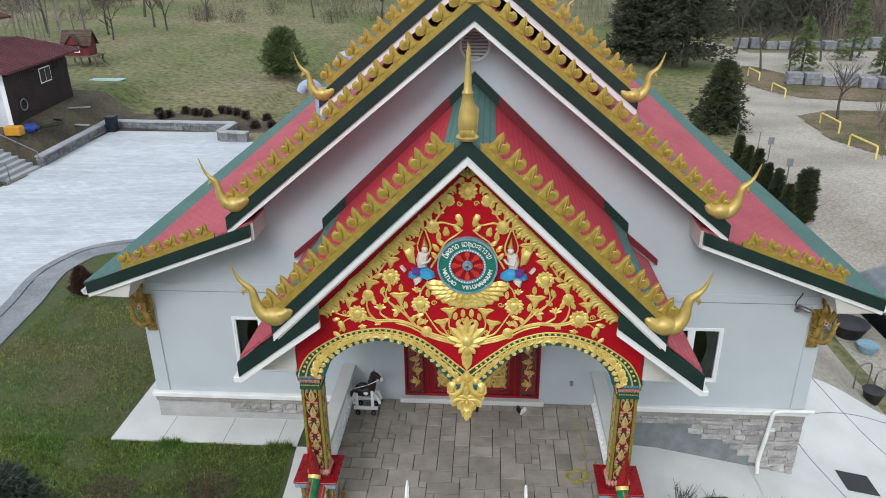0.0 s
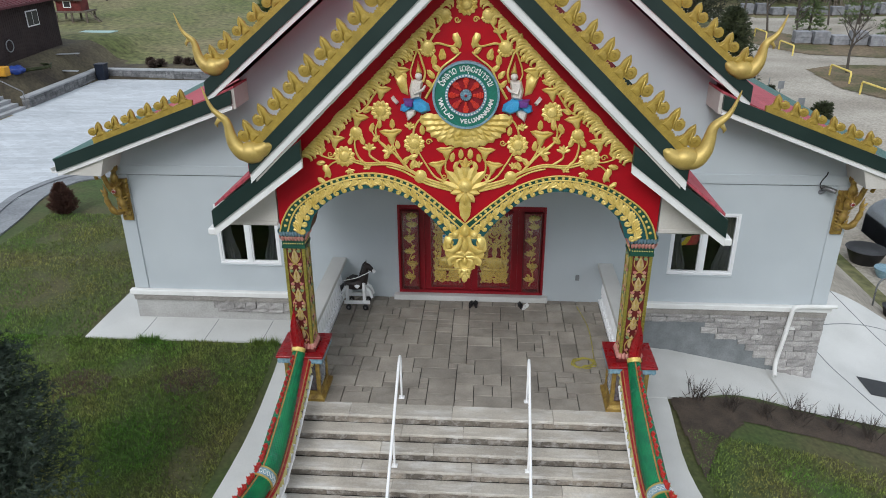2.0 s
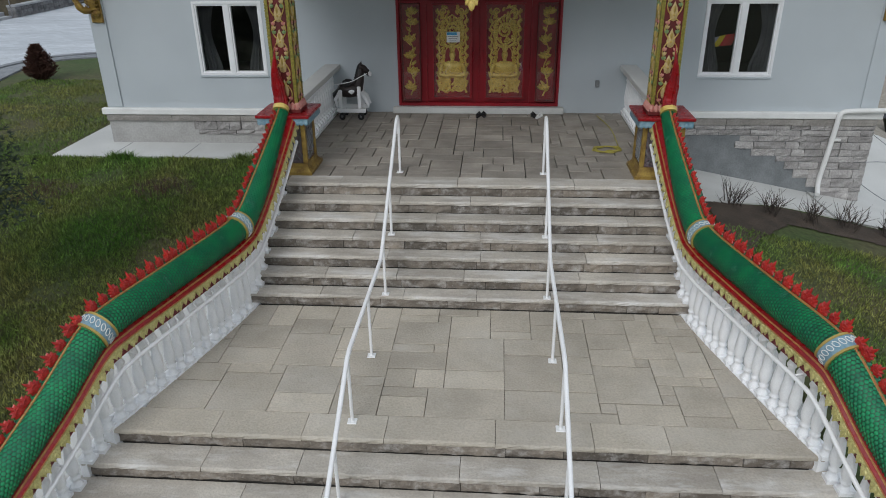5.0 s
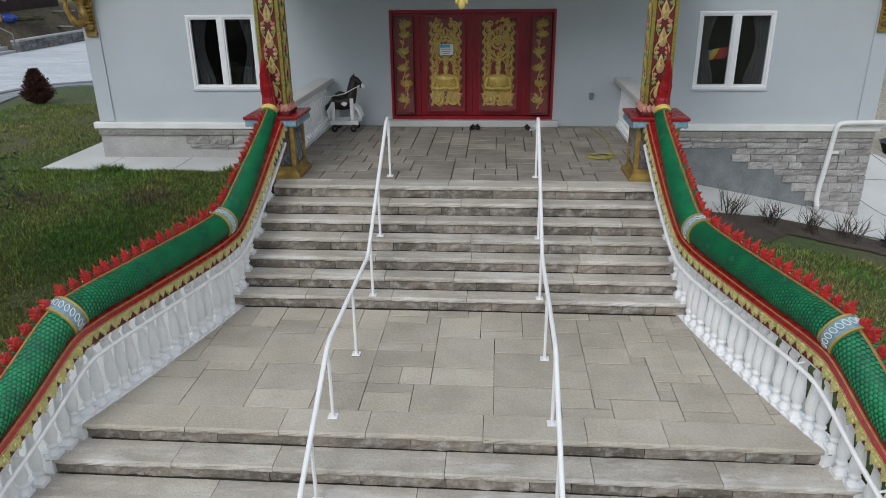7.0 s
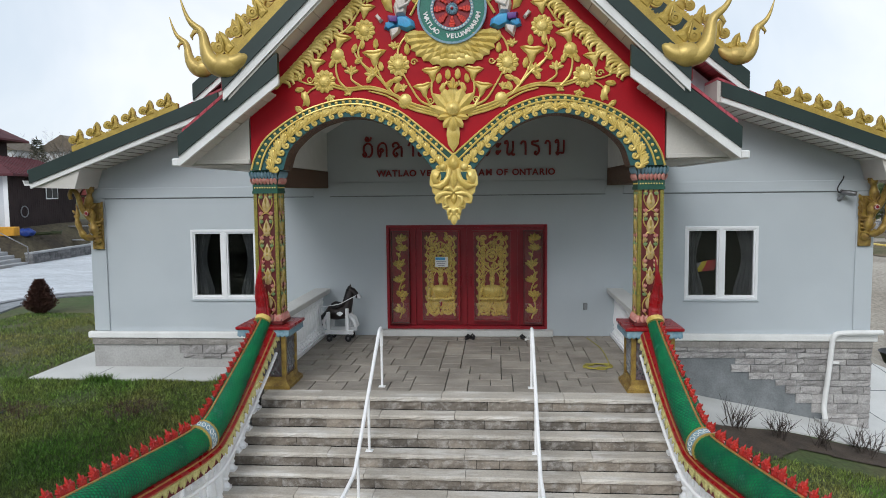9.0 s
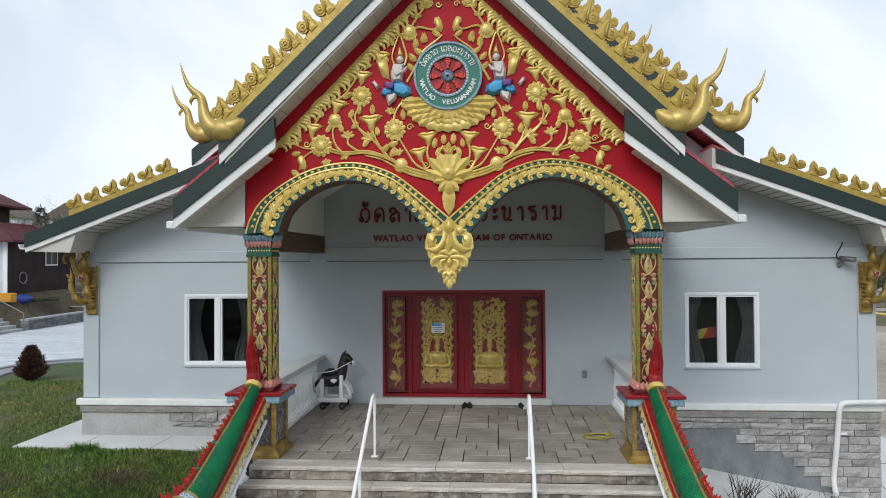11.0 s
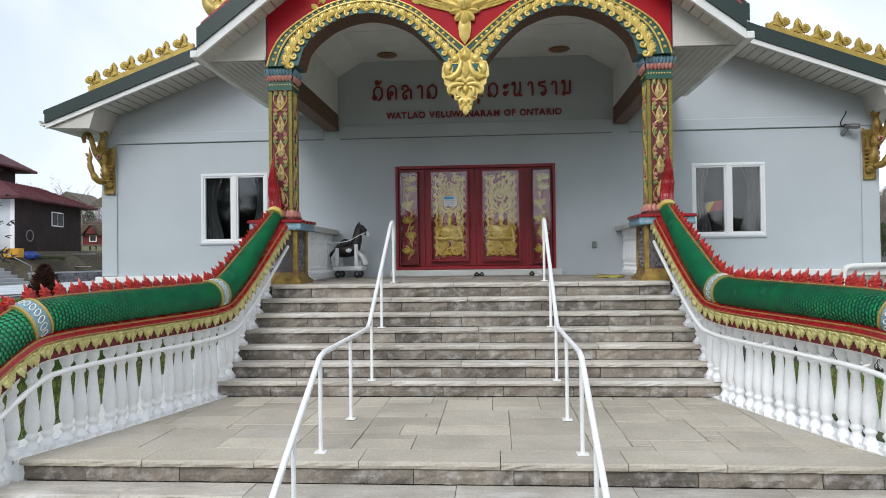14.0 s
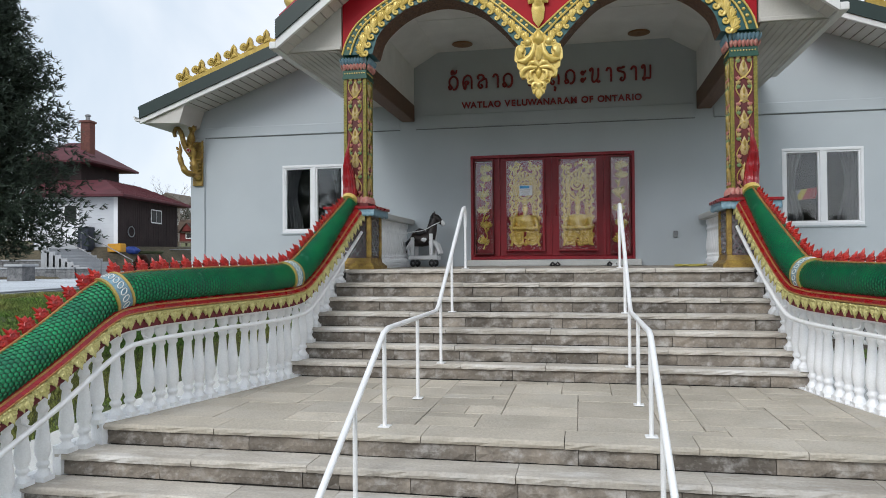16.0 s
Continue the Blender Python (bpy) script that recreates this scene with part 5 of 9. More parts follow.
def flat_on_wall(x, y, z):
    return Matrix.Translation((x, y, z)) @ Matrix.Rotation(radians(90), 4, "X")


WZ = 5.44
wheel = thing("wheel_emblem", "round green emblem with a red eight-spoked wheel and white lettering", "emblem", at=(0, PY - .06, WZ))


def disc(bm, r0, r1, y0, y1, seg=48, z=WZ):
    rings = [[bm.verts.new((r * math.cos(k * 2 * math.pi / seg), y, z + r * math.sin(k * 2 * math.pi / seg))) for k in range(seg)] for r, y in ((r0, y0), (r1, y0), (r1, y1), (r0, y1))]
    for i in range(4):
        a, b = rings[i], rings[(i + 1) % 4]
        for k in range(seg):
            bm.faces.new((a[k], a[(k + 1) % seg], b[(k + 1) % seg], b[k]))
    return fix(bm)


M["wgreen"] = mat("emblem_green", (0.02, 0.17, 0.12), (0.016, 0.14, 0.10), rough=0.35, scale=5)
M["spoke"] = mat("wheel_red", (0.62, 0.04, 0.02), (0.5, 0.03, 0.02), rough=0.4, scale=8)
part("rim", disc(bmesh.new(), .455, .485, PY - .1, PY - .0), M["blueband"], wheel, "pale blue rim", True)
part("ring", disc(bmesh.new(), .30, .456, PY - .08, PY - .0), M["wgreen"], wheel, "green lettered ring", True)
part("inner_rim", disc(bmesh.new(), .262, .302, PY - .095, PY - .0), M["blueband"], wheel, "pale blue beaded rim", True)
part("disc", disc(bmesh.new(), .001, .263, PY - .05, PY - .0), M["dred"], wheel, "dark red disc", True)
bm = bmesh.new()
for i in range(40):
    a_ = i * 2 * math.pi / 40
    dome(bm, .014, .014, (.282 * math.cos(a_), WZ + .282 * math.sin(a_)), 6)
bmesh.ops.translate(bm, verts=list(bm.verts), vec=(0, PY - .095, 0))
part("beads", fix(bm), M["white"], wheel, "row of white beads", True)
for i in range(8):
    bm = bmesh.new()
    m_ = Matrix.Translation((0, PY - .05, WZ)) @ Matrix.Rotation(radians(45 * i), 4, "Y")
    for x0, x1, w_ in ((.10, .15, .02), (.15, .19, .033), (.19, .225, .045), (.225, .255, .034)):
        box(bm, x0, x1, -.035, 0, -w_, w_, m_)
    part("spoke", bevel_all(bm, .006), M["spoke"], wheel, "scarlet spoke")
bm = bmesh.new()
dome(bm, .085, .05, (0, WZ), 16)
for i in range(14):
    petal(bm, .045, .03, .02, i * 360 / 14, .04, (0, WZ), rise=.035)
bmesh.ops.translate(bm, verts=list(bm.verts), vec=(0, PY - .05, 0))
part("hub", fix(bm), M["blueband"], wheel, "pale blue flower hub", True)
bm = bmesh.new()
dome(bm, .022, .02, (0, WZ), 10)
bmesh.ops.translate(bm, verts=list(bm.verts), vec=(0, PY - .1, 0))
part("hub_centre", fix(bm), M["dred"], wheel, "dark centre of the hub")
cache = {}
word = "WATLAO  VELUWANARAM"
for i, ch in enumerate(word):
    if ch == " ":
        continue
    a_ = radians(193 + 154 * i / (len(word) - 1))
    me = cache.setdefault(ch, text_mesh(ch, .088, .006, M["white"]))
    m_ = Matrix.Translation((.378 * math.cos(a_), PY - .083, WZ + .378 * math.sin(a_))) @ Matrix.Rotation(-(a_ + math.pi / 2), 4, "Y") @ Matrix.Rotation(radians(90), 4, "X")
    piece("letter", me, m_, wheel)
total = sum(w for _, w in LAO_LINE)
u = 0.0
for key, w in LAO_LINE:
    if key != " ":
        uu = u if w else u - .72
        a_ = radians(158 - 138 * (uu + .3) / total)
        me = cache.setdefault(key, lao_mesh(key, .085, .0075, M["white"], .3))
        m_ = Matrix.Translation((.345 * math.cos(a_), PY - .084, WZ + .345 * math.sin(a_))) @ Matrix.Rotation(-(a_ - math.pi / 2), 4, "Y")
        piece("letter", me, m_, wheel)
    u += w


# ---- painted relief figures beside the wheel, kept plain ----
def kneeling_figure(s):
    bm = bmesh.new()
    X = lambda x: -s * x
    mi = {"skin": 0, "gold": 1, "blue": 2, "violet": 3}
    dome(bm, .055, .06, (X(-.685), 5.70), 9, 0, .02)
    puff(bm, [(X(-.79), 5.65), (X(-.62), 5.65), (X(-.64), 5.5), (X(-.66), 5.38), (X(-.80), 5.36), (X(-.83), 5.5)], .08, .7, mi=0)
    tube(bm, [(X(-.77), -.05, 5.58), (X(-.73), -.09, 5.47), (X(-.62), -.09, 5.52), (X(-.58), -.08, 5.58)], [.03, .028, .024, .015], 7, 0)
    puff(bm, [(X(-.73), 5.74), (X(-.63), 5.74), (X(-.66), 5.82), (X(-.69), 5.92), (X(-.71), 5.82)], .06, .6, mi=1)
    vine(bm, [(X(-.62), 5.62), (X(-.59), 5.75), (X(-.63), 5.9), (X(-.69), 6.05), (X(-.76), 5.9), (X(-.80), 5.74), (X(-.76), 5.62)], .018, mi=1, y=-.02)
    puff(bm, [(X(-.82), 5.38), (X(-.66), 5.38), (X(-.54), 5.30), (X(-.52), 5.20), (X(-.64), 5.15), (X(-.8), 5.22)], .09, .65, mi=2)
    puff(bm, [(X(-.95), 5.29), (X(-.82), 5.33), (X(-.78), 5.24), (X(-.90), 5.17), (X(-.97), 5.20)], .07, .65, mi=2)
    puff(bm, [(X(-.92), 5.38), (X(-.74), 5.37), (X(-.76), 5.26), (X(-.9), 5.27)], .11, .7, mi=3)
    puff(bm, [(X(-.90), 5.20), (X(-.72), 5.24), (X(-.74), 5.14), (X(-.86), 5.04)], .08, .6, mi=0)
    puff(bm, [(X(-1.02), 5.28), (X(-1.10), 5.38), (X(-1.06), 5.42), (X(-.98), 5.32)], .06, .6, mi=0)
    puff(bm, [(X(-.86), 5.66), (X(-.92), 5.74), (X(-1.04), 5.70), (X(-1.0), 5.58), (X(-.94), 5.46), (X(-.84), 5.42)], .05, .6, mi=1)
    bmesh.ops.translate(bm, verts=list(bm.verts), vec=(0, PY - .01, 0))
    return fix(bm)


M["skin"] = mat("painted_white", (0.68, 0.62, 0.56), (0.6, 0.55, 0.5), rough=0.5)
M["blue"] = mat("sky_blue_paint", (0.06, 0.36, 0.62), (0.03, 0.24, 0.50), rough=0.4)
M["violet"] = mat("violet_paint", (0.14, 0.05, 0.25), rough=0.4)
for s in (-1, 1):
    tagged(part("relief_figure", kneeling_figure(s), [M["skin"], M["palegold"], M["blue"], M["violet"]], None, "painted relief figure kneeling, in blue and gold", True), "", "relief", "kneeling figures")

# ---- pedestals and carved pillars ----
def square(bm, cx, cy, h, z0, z1, mi=0, h1=None):
    """Square block, half width h below and h1 above."""
    h1 = h if h1 is None else h1
    a = [bm.verts.new((cx + x * h, cy + y * h, z0)) for x, y in ((-1, -1), (1, -1), (1, 1), (-1, 1))]
    b = [bm.verts.new((cx + x * h1, cy + y * h1, z1)) for x, y in ((-1, -1), (1, -1), (1, 1), (-1, 1))]
    for k in range(4):
        bm.faces.new((a[k], a[(k + 1) % 4], b[(k + 1) % 4], b[k])).material_index = mi
    bm.faces.new(a[::-1]).material_index = mi
    bm.faces.new(b).material_index = mi
    return bm


def face_pose(cx, cy, h, q):
    """Pose that carries relief drawn in x and z onto side q of a square pillar."""
    return Matrix.Translation((cx, cy, 0)) @ Matrix.Rotation(radians(90 * q), 4, "Z") @ Matrix.Translation((0, -h, 0))


M["mosaic"] = mat("dark_mosaic", (0.05, 0.05, 0.05), (0.16, 0.10, 0.12), rough=0.3, scale=30, fine=80, bump=0.3, var=0.4)
M["pinkp"] = mat("rose_paint", (0.48, 0.16, 0.14), (0.55, 0.3, 0.24), rough=0.5, scale=20)
M["ltgreen"] = mat("leaf_green_paint", (0.16, 0.26, 0.10), (0.22, 0.3, 0.15), rough=0.5, scale=20)
M["silver"] = mat("mirror_strip", (0.55, 0.58, 0.6), rough=0.25, metal=0.7)


def pillar_relief():
    """Scrolling vine with teardrop medallions and small lotus flowers, 1.9 high."""
    bm = bmesh.new()
    for s in (-1, 1):
        pts = [(s * (.03 + .095 * abs(math.sin(i * math.pi / 8))) * (1 if (i // 8) % 2 == 0 else -1), 1.08 + i * 1.86 / 48) for i in range(49)]
        tube(bm, [(x, -.012, z) for x, z in pts], .011, 5, 0)
    for k in range(5):
        z = 1.30 + k * .36
        puff(bm, [(0, .15), (-.05, .06), (-.075, -.02), (-.05, -.1), (0, -.12), (.05, -.1), (.075, -.02), (.05, .06)], .022, .7, (0, z), 1)
        dome(bm, .028, .04, (0, z - .03), 7, 0)
        petal(bm, .1, .05, .03, 90, 0, (0, z), 0, rise=.02)
        for s in (-1, 1):
            for dz, mi in ((.17, 1), (.11, 2), (-.13, 3)):
                for a in (50, 90, 130):
                    petal(bm, .06, .035, .02, a if s > 0 else 180 - a, 0, (s * .09, z + dz - .03), mi, rise=.012)
    for i in range(3):
        petal(bm, .1, .06, .02, 90, 0, (-.09 + .09 * i, 2.84), 0)
    return mesh_of("carving", fix(bm), [M["gold"], M["cream"], M["ltgreen"], M["pinkp"]], True)


def petal_row(n, w, z, hgt, lean, material):
    bm = bmesh.new()
    for i in range(n):
        x = -w + 2 * w * (i + .5) / n
        petal(bm, hgt, 2.1 * w / n, .03, 90, 0, (x, z), point=1.3)
    for v in bm.verts:
        v.co.y -= (v.co.z - z) * lean
    return mesh_of("petals", fix(bm), material, True)


CARVE = pillar_relief()
PETALS_PINK, PETALS_BLUE = petal_row(7, .21, 3.03, .12, .25, M["pinkp"]), petal_row(8, .225, 3.11, .14, .3, M["blueband"])
PETALS_BASE = petal_row(6, .23, .98, .13, -.2, M["pinkp"])
DRIP = mesh_of("drip", petal(bmesh.new(), .07, .07, .012, -90), M["blueband"], True)

for s in (-1, 1):
    cx, cy = s * 2.83, -3.68
    ped = thing("pedestal", "gilded pedestal with mosaic panels and a red top slab", "pedestal", "porch pedestals", at=(cx, cy, 0))
    bm = bmesh.new()
    square(bm, cx, cy, .37, 0.0, .05)
    square(bm, cx, cy, .36, .05, .10, h1=.31)
    square(bm, cx, cy, .31, .10, .17, h1=.30)
    part("base", bm, M["antique"], ped, "gilded moulded base")
    part("panel", square(bmesh.new(), cx, cy, .275, .17, .80), M["mosaic"], ped, "dark mosaic panel")
    for ax in (-1, 1):
        for ay in (-1, 1):
            part("corner_post", bevel_all(square(bmesh.new(), cx + ax * .27, cy + ay * .27, .035, .17, .80), .008), M["antique"], ped, "gilded corner post")
    bm = bmesh.new()
    for q in range(4):
        m_ = face_pose(cx, cy, .278, q)
        for k in range(-3, 4):
            for d in (-1, 1):
                pts_ = [(k * .09 - d * .2, .2), (k * .09 + d * .2, .76)]
                (xa, za), (xb, zb) = pts_
                xa2, xb2 = max(-.235, min(.235, xa)), max(-.235, min(.235, xb))
                if xa != xb:
                    za, zb = za + (xa2 - xa) / (xb - xa) * (.56), zb + (xb2 - xb) / (xb - xa) * (.56)
                if abs(xa2 - xb2) > .05:
                    tube(bm, [m_ @ Vector((xa2, -.004, za)), m_ @ Vector((xb2, -.004, zb))], .007, 4)
    part("lattice", fix(bm), M["silver"], ped, "lattice of mirror strips")
    bm = bmesh.new()
    square(bm, cx, cy, .33, .80, .84, h1=.375)
    square(bm, cx, cy, .385, .84, .90)
    part("cornice", bm, M["blueband"], ped, "pale blue cornice")
    for q in range(4):
        m_ = face_pose(cx, cy, .385, q)
        for k in range(12):
            piece("drip", DRIP, m_ @ Matrix.Translation((-.352 + .064 * k, -.004, .86)), ped)
    part("top_slab", bevel_all(square(bmesh.new(), cx, cy, .41, .90, .945), .008), M["nagared"], ped, "red painted top slab")

    px, py_ = s * 2.79, -3.72
    pil = thing("pillar", "square carved pillar with gilded vines on red and a lotus capital", "pillar", "porch pillars", at=(px, py_, .955))
    part("shaft", square(bmesh.new(), px, py_, .160, .955, 3.0), M["brownred"], pil, "red-brown shaft")
    for ax in (-1, 1):
        for ay in (-1, 1):
            bm = bmesh.new()
            square(bm, px + ax * .152, py_ + ay * .152, .022, 1.08, 2.92)
            for i in range(46):
                square(bm, px + ax * .154, py_ + ay * .154, .026, 1.09 + i * .04, 1.112 + i * .04)
            part("corner_moulding", bm, M["olive"], pil, "olive-gold beaded corner moulding")
    for q in range(4):
        slim = Matrix.Diagonal((.82, 1, 1, 1))
        piece("carving", CARVE, face_pose(px, py_, .160, q) @ slim, pil)
        piece("lotus_petals", PETALS_PINK, face_pose(px, py_, .185, q) @ Matrix.Diagonal((.88, 1, .8, 1)) @ Matrix.Translation((0, 0, .76)), pil)
        piece("lotus_petals", PETALS_BLUE, face_pose(px, py_, .19, q) @ Matrix.Diagonal((.88, 1, .8, 1)) @ Matrix.Translation((0, 0, .78)), pil)
        piece("lotus_petals", PETALS_BASE, face_pose(px, py_, .2, q) @ slim, pil)
    bm = bmesh.new()
    square(bm, px, py_, .215, .955, 1.0)
    square(bm, px, py_, .20, 1.0, 1.08, h1=.172)
    part("foot", bm, M["brownred"], pil, "moulded foot of the pillar")
    bm = bmesh.new()
    square(bm, px, py_, .192, 2.90, 2.94)
    square(bm, px, py_, .184, 2.94, 3.03)
    square(bm, px, py_, .17, 3.03, 3.235, h1=.21)
    part("capital", bm, M["dgreen"], pil, "dark green banded capital")
    bm = bmesh.new()
    for q in range(4):
        m_ = face_pose(px, py_, .185, q)
        for k in range(9):
            lathe(bm, [(.012, 0), (.011, .006), (.004, .009)], 6, m_ @ Matrix.Translation((-.152 + .038 * k, 0, 2.985)) @ Matrix.Rotation(radians(90), 4, "X"))
    part("capital_dots", fix(bm), M["palegold"], pil, "gilt dots")


# ---- side parapets of the porch ----
BAL = [(.064, .042), (.062, .06), (.043, .085), (.036, .105), (.040, .118), (.053, .135), (.054, .15), (.042, .168), (.040, .178), (.056, .215), (.064, .265), (.063, .31), (.055, .39), (.045, .48), (.038, .56), (.036, .595), (.048, .61), (.052, .628), (.047, .645), (.036, .66), (.036, .69), (.050, .71), (.058, .73), (.058, .80)]


def baluster_mesh(height):
    bm = bmesh.new()
    k = height / .80
    box(bm, -.064, .064, -.064, .064, 0, .044 * k)
    lathe(bm, [(r, z * k) for r, z in BAL], 14)
    return mesh_of("baluster", fix(bm), M["plaster"], True)


BAL_ME = baluster_mesh(0.80)
for s in (-1, 1):
    par = thing("parapet", "low white balustrade with a grey stone cap at the porch side", "balustrade", "porch side balustrades", at=(s * 2.95, -1.7, 0))
    part("cap", bevel_all(box(bmesh.new(), *sorted((s * 2.78, s * 3.1)), -3.2, -0.003, .86, .96), .012), M["concrete"], par, "grey stone cap")
    part("plinth", box(bmesh.new(), *sorted((s * 2.86, s * 3.04)), -3.2, -0.003, 0.0, .06), M["plaster"], par, "white plinth")
    for i in range(18):
        piece("baluster", BAL_ME, Matrix.Translation((s * 2.95, -.13 - i * .17, .06)), par)

# ---- serpent railings down the stairs ----
SP = [(2.84, -3.98, 1.10), (2.855, -4.45, .83), (2.91, -5.2, .36), (2.97, -5.75, .04), (3.02, -6.05, -.035), (3.12, -6.5, -.06), (3.38, -7.5, -.08), (3.60, -8.25, -.11), (3.70, -8.55, -.20), (3.88, -9.1, -.585), (4.20, -10.0, -1.16), (4.40, -10.55, -1.52)]


def serpent_path():
    return resample(curve([Vector(p) for p in SP], 8), 150)


PATH_R = serpent_path()


def tread_height(y):
    if y > NOSE:
        return 0.0
    if y > LAND_Y0 - 0.02:
        return -RISER * math.ceil((NOSE - y) / TREAD - 1e-6) if y > LAND_Y0 else LAND_Z
    if y > LAND_Y1:
        return LAND_Z
    return LAND_Z - RISER * math.ceil((LAND_Y1 - y) / LT)


def crest_flame_me():
    """A curling flame bud with spiral relief on both faces."""
    bm = bmesh.new()
    out = [(-.060, 0), (-.075, .025), (-.062, .05), (-.085, .075), (-.054, .085), (-.062, .118), (-.03, .112), (-.030, .150), (-.022, .195), (.004, .135), (.036, .14), (.034, .105), (.062, .105), (.052, .075), (.074, .055), (.058, .03), (.06, 0)]
    n = len(out)
    rows = []
    for k, y in ((1.0, 0.0), (.86, .013), (.52, .022)):
        rows.append([[bm.verts.new((x * k, sg * y, .06 + (z - .06) * k if z > 0 else 0)) for x, z in out] for sg in (-1, 1)])
    for sg in (0, 1):
        for a, b in ((rows[0][sg], rows[1][sg]), (rows[1][sg], rows[2][sg])):
            for i in range(n - 1):
                bm.faces.new((a[i], a[i + 1], b[i + 1], b[i]))
        bm.faces.new(rows[2][sg])
    for sg in (-1, 1):
        tube(bm, [(-.004 + (.040 - .0032 * i) * math.cos(i * .75 + 1), sg * .024, .052 + (.040 - .0032 * i) * math.sin(i * .75 + 1)) for i in range(12)], [.009 - .0005 * i for i in range(12)], 5)
        for x0, z0, x1, z1 in ((-.045, .05, -.078, .075), (-.035, .08, -.056, .114), (-.008, .10, -.021, .185), (.018, .09, .033, .134), (.04, .07, .06, .10)):
            tube(bm, [(x0, sg * .02, z0), (.5 * (x0 + x1), sg * .015, .5 * (z0 + z1)), (x1, sg * .003, z1)], [.010, .008, .002], 5)
    bmesh.ops.remove_doubles(bm, verts=list(bm.verts), dist=1e-5)
    return mesh_of("crest_flame", fix(bm), M["flame"])


def gold_drop_me():
    """A pointed leaf with a rib and two side lobes."""
    bm = bmesh.new()
    puff(bm, [(-.054, 0), (.054, 0), (.054, -.034), (.044, -.044), (.044, -.062), (.031, -.072), (.029, -.092), (.014, -.106), (0, -.138), (-.014, -.106), (-.029, -.092), (-.031, -.072), (-.044, -.062), (-.044, -.044), (-.054, -.034)], .014, .9)
    petal(bm, .085, .028, .012, -90, 0, (0, -.03), rise=.014)
    for s in (-1, 1):
        petal(bm, .042, .022, .010, -90 + s * 42, 0, (s * .012, -.008), rise=.014)
        petal(bm, .034, .018, .009, -90 + s * 35, 0, (s * .008, -.05), rise=.014)
    dome(bm, .016, .016, (0, -.018), 8, rise=.012)
    return mesh_of("gold_leaf", fix(bm), M["leafgold"], True)


FLAME_ME, DROP_ME = crest_flame_me(), gold_drop_me()


def scale_geometry(path, rad, s):
    """Overlapping shield scales round the upper body, as one mesh."""
    V, F = [], []
    d = [0.0]
    for a, b in zip(path, path[1:]):
        d.append(d[-1] + (b - a).length)
    step, na = .036, 26
    row = 0
    u = .03
    while u < d[-1] - .04:
        j = max(k for k in range(len(d)) if d[k] <= u)
        j = min(j, len(path) - 2)
        p = path[j].lerp(path[j + 1], (u - d[j]) / (d[j + 1] - d[j]))
        t = (path[j + 1] - path[j]).normalized()
        sd = t.cross(Vector((0, 0, 1))).normalized()
        up = sd.cross(t).normalized()
        r = rad(u)
        w = 2 * math.pi * r / na * .46
        for k in range(na):
            a = 2 * math.pi * (k + .5 * (row % 2)) / na
            if -math.pi * .35 > math.atan2(math.sin(a), 1) or math.sin(a) < -.62:
                continue
            n = sd * math.cos(a) + up * math.sin(a)
            tg = -sd * math.sin(a) + up * math.cos(a)
            base = len(V)
            for lu, lw, h in ((-.021, 0, .0), (-.012, -.9, .001), (-.012, .9, .001), (.006, -1, .0035), (.006, 1, .0035), (.014, -.66, .0065), (.014, .66, .0065), (.0195, 0, .0085), (.000, 0, .0085)):
                V.append(p + n * (r + h) + tg * lw * w + t * lu)
            F += [tuple(base + i for i in f) for f in ((0, 1, 8), (2, 0, 8), (1, 3, 8), (4, 2, 8), (3, 5, 8), (6, 4, 8), (5, 7, 8), (7, 6, 8))]
        u += step
        row += 1
    return V, F


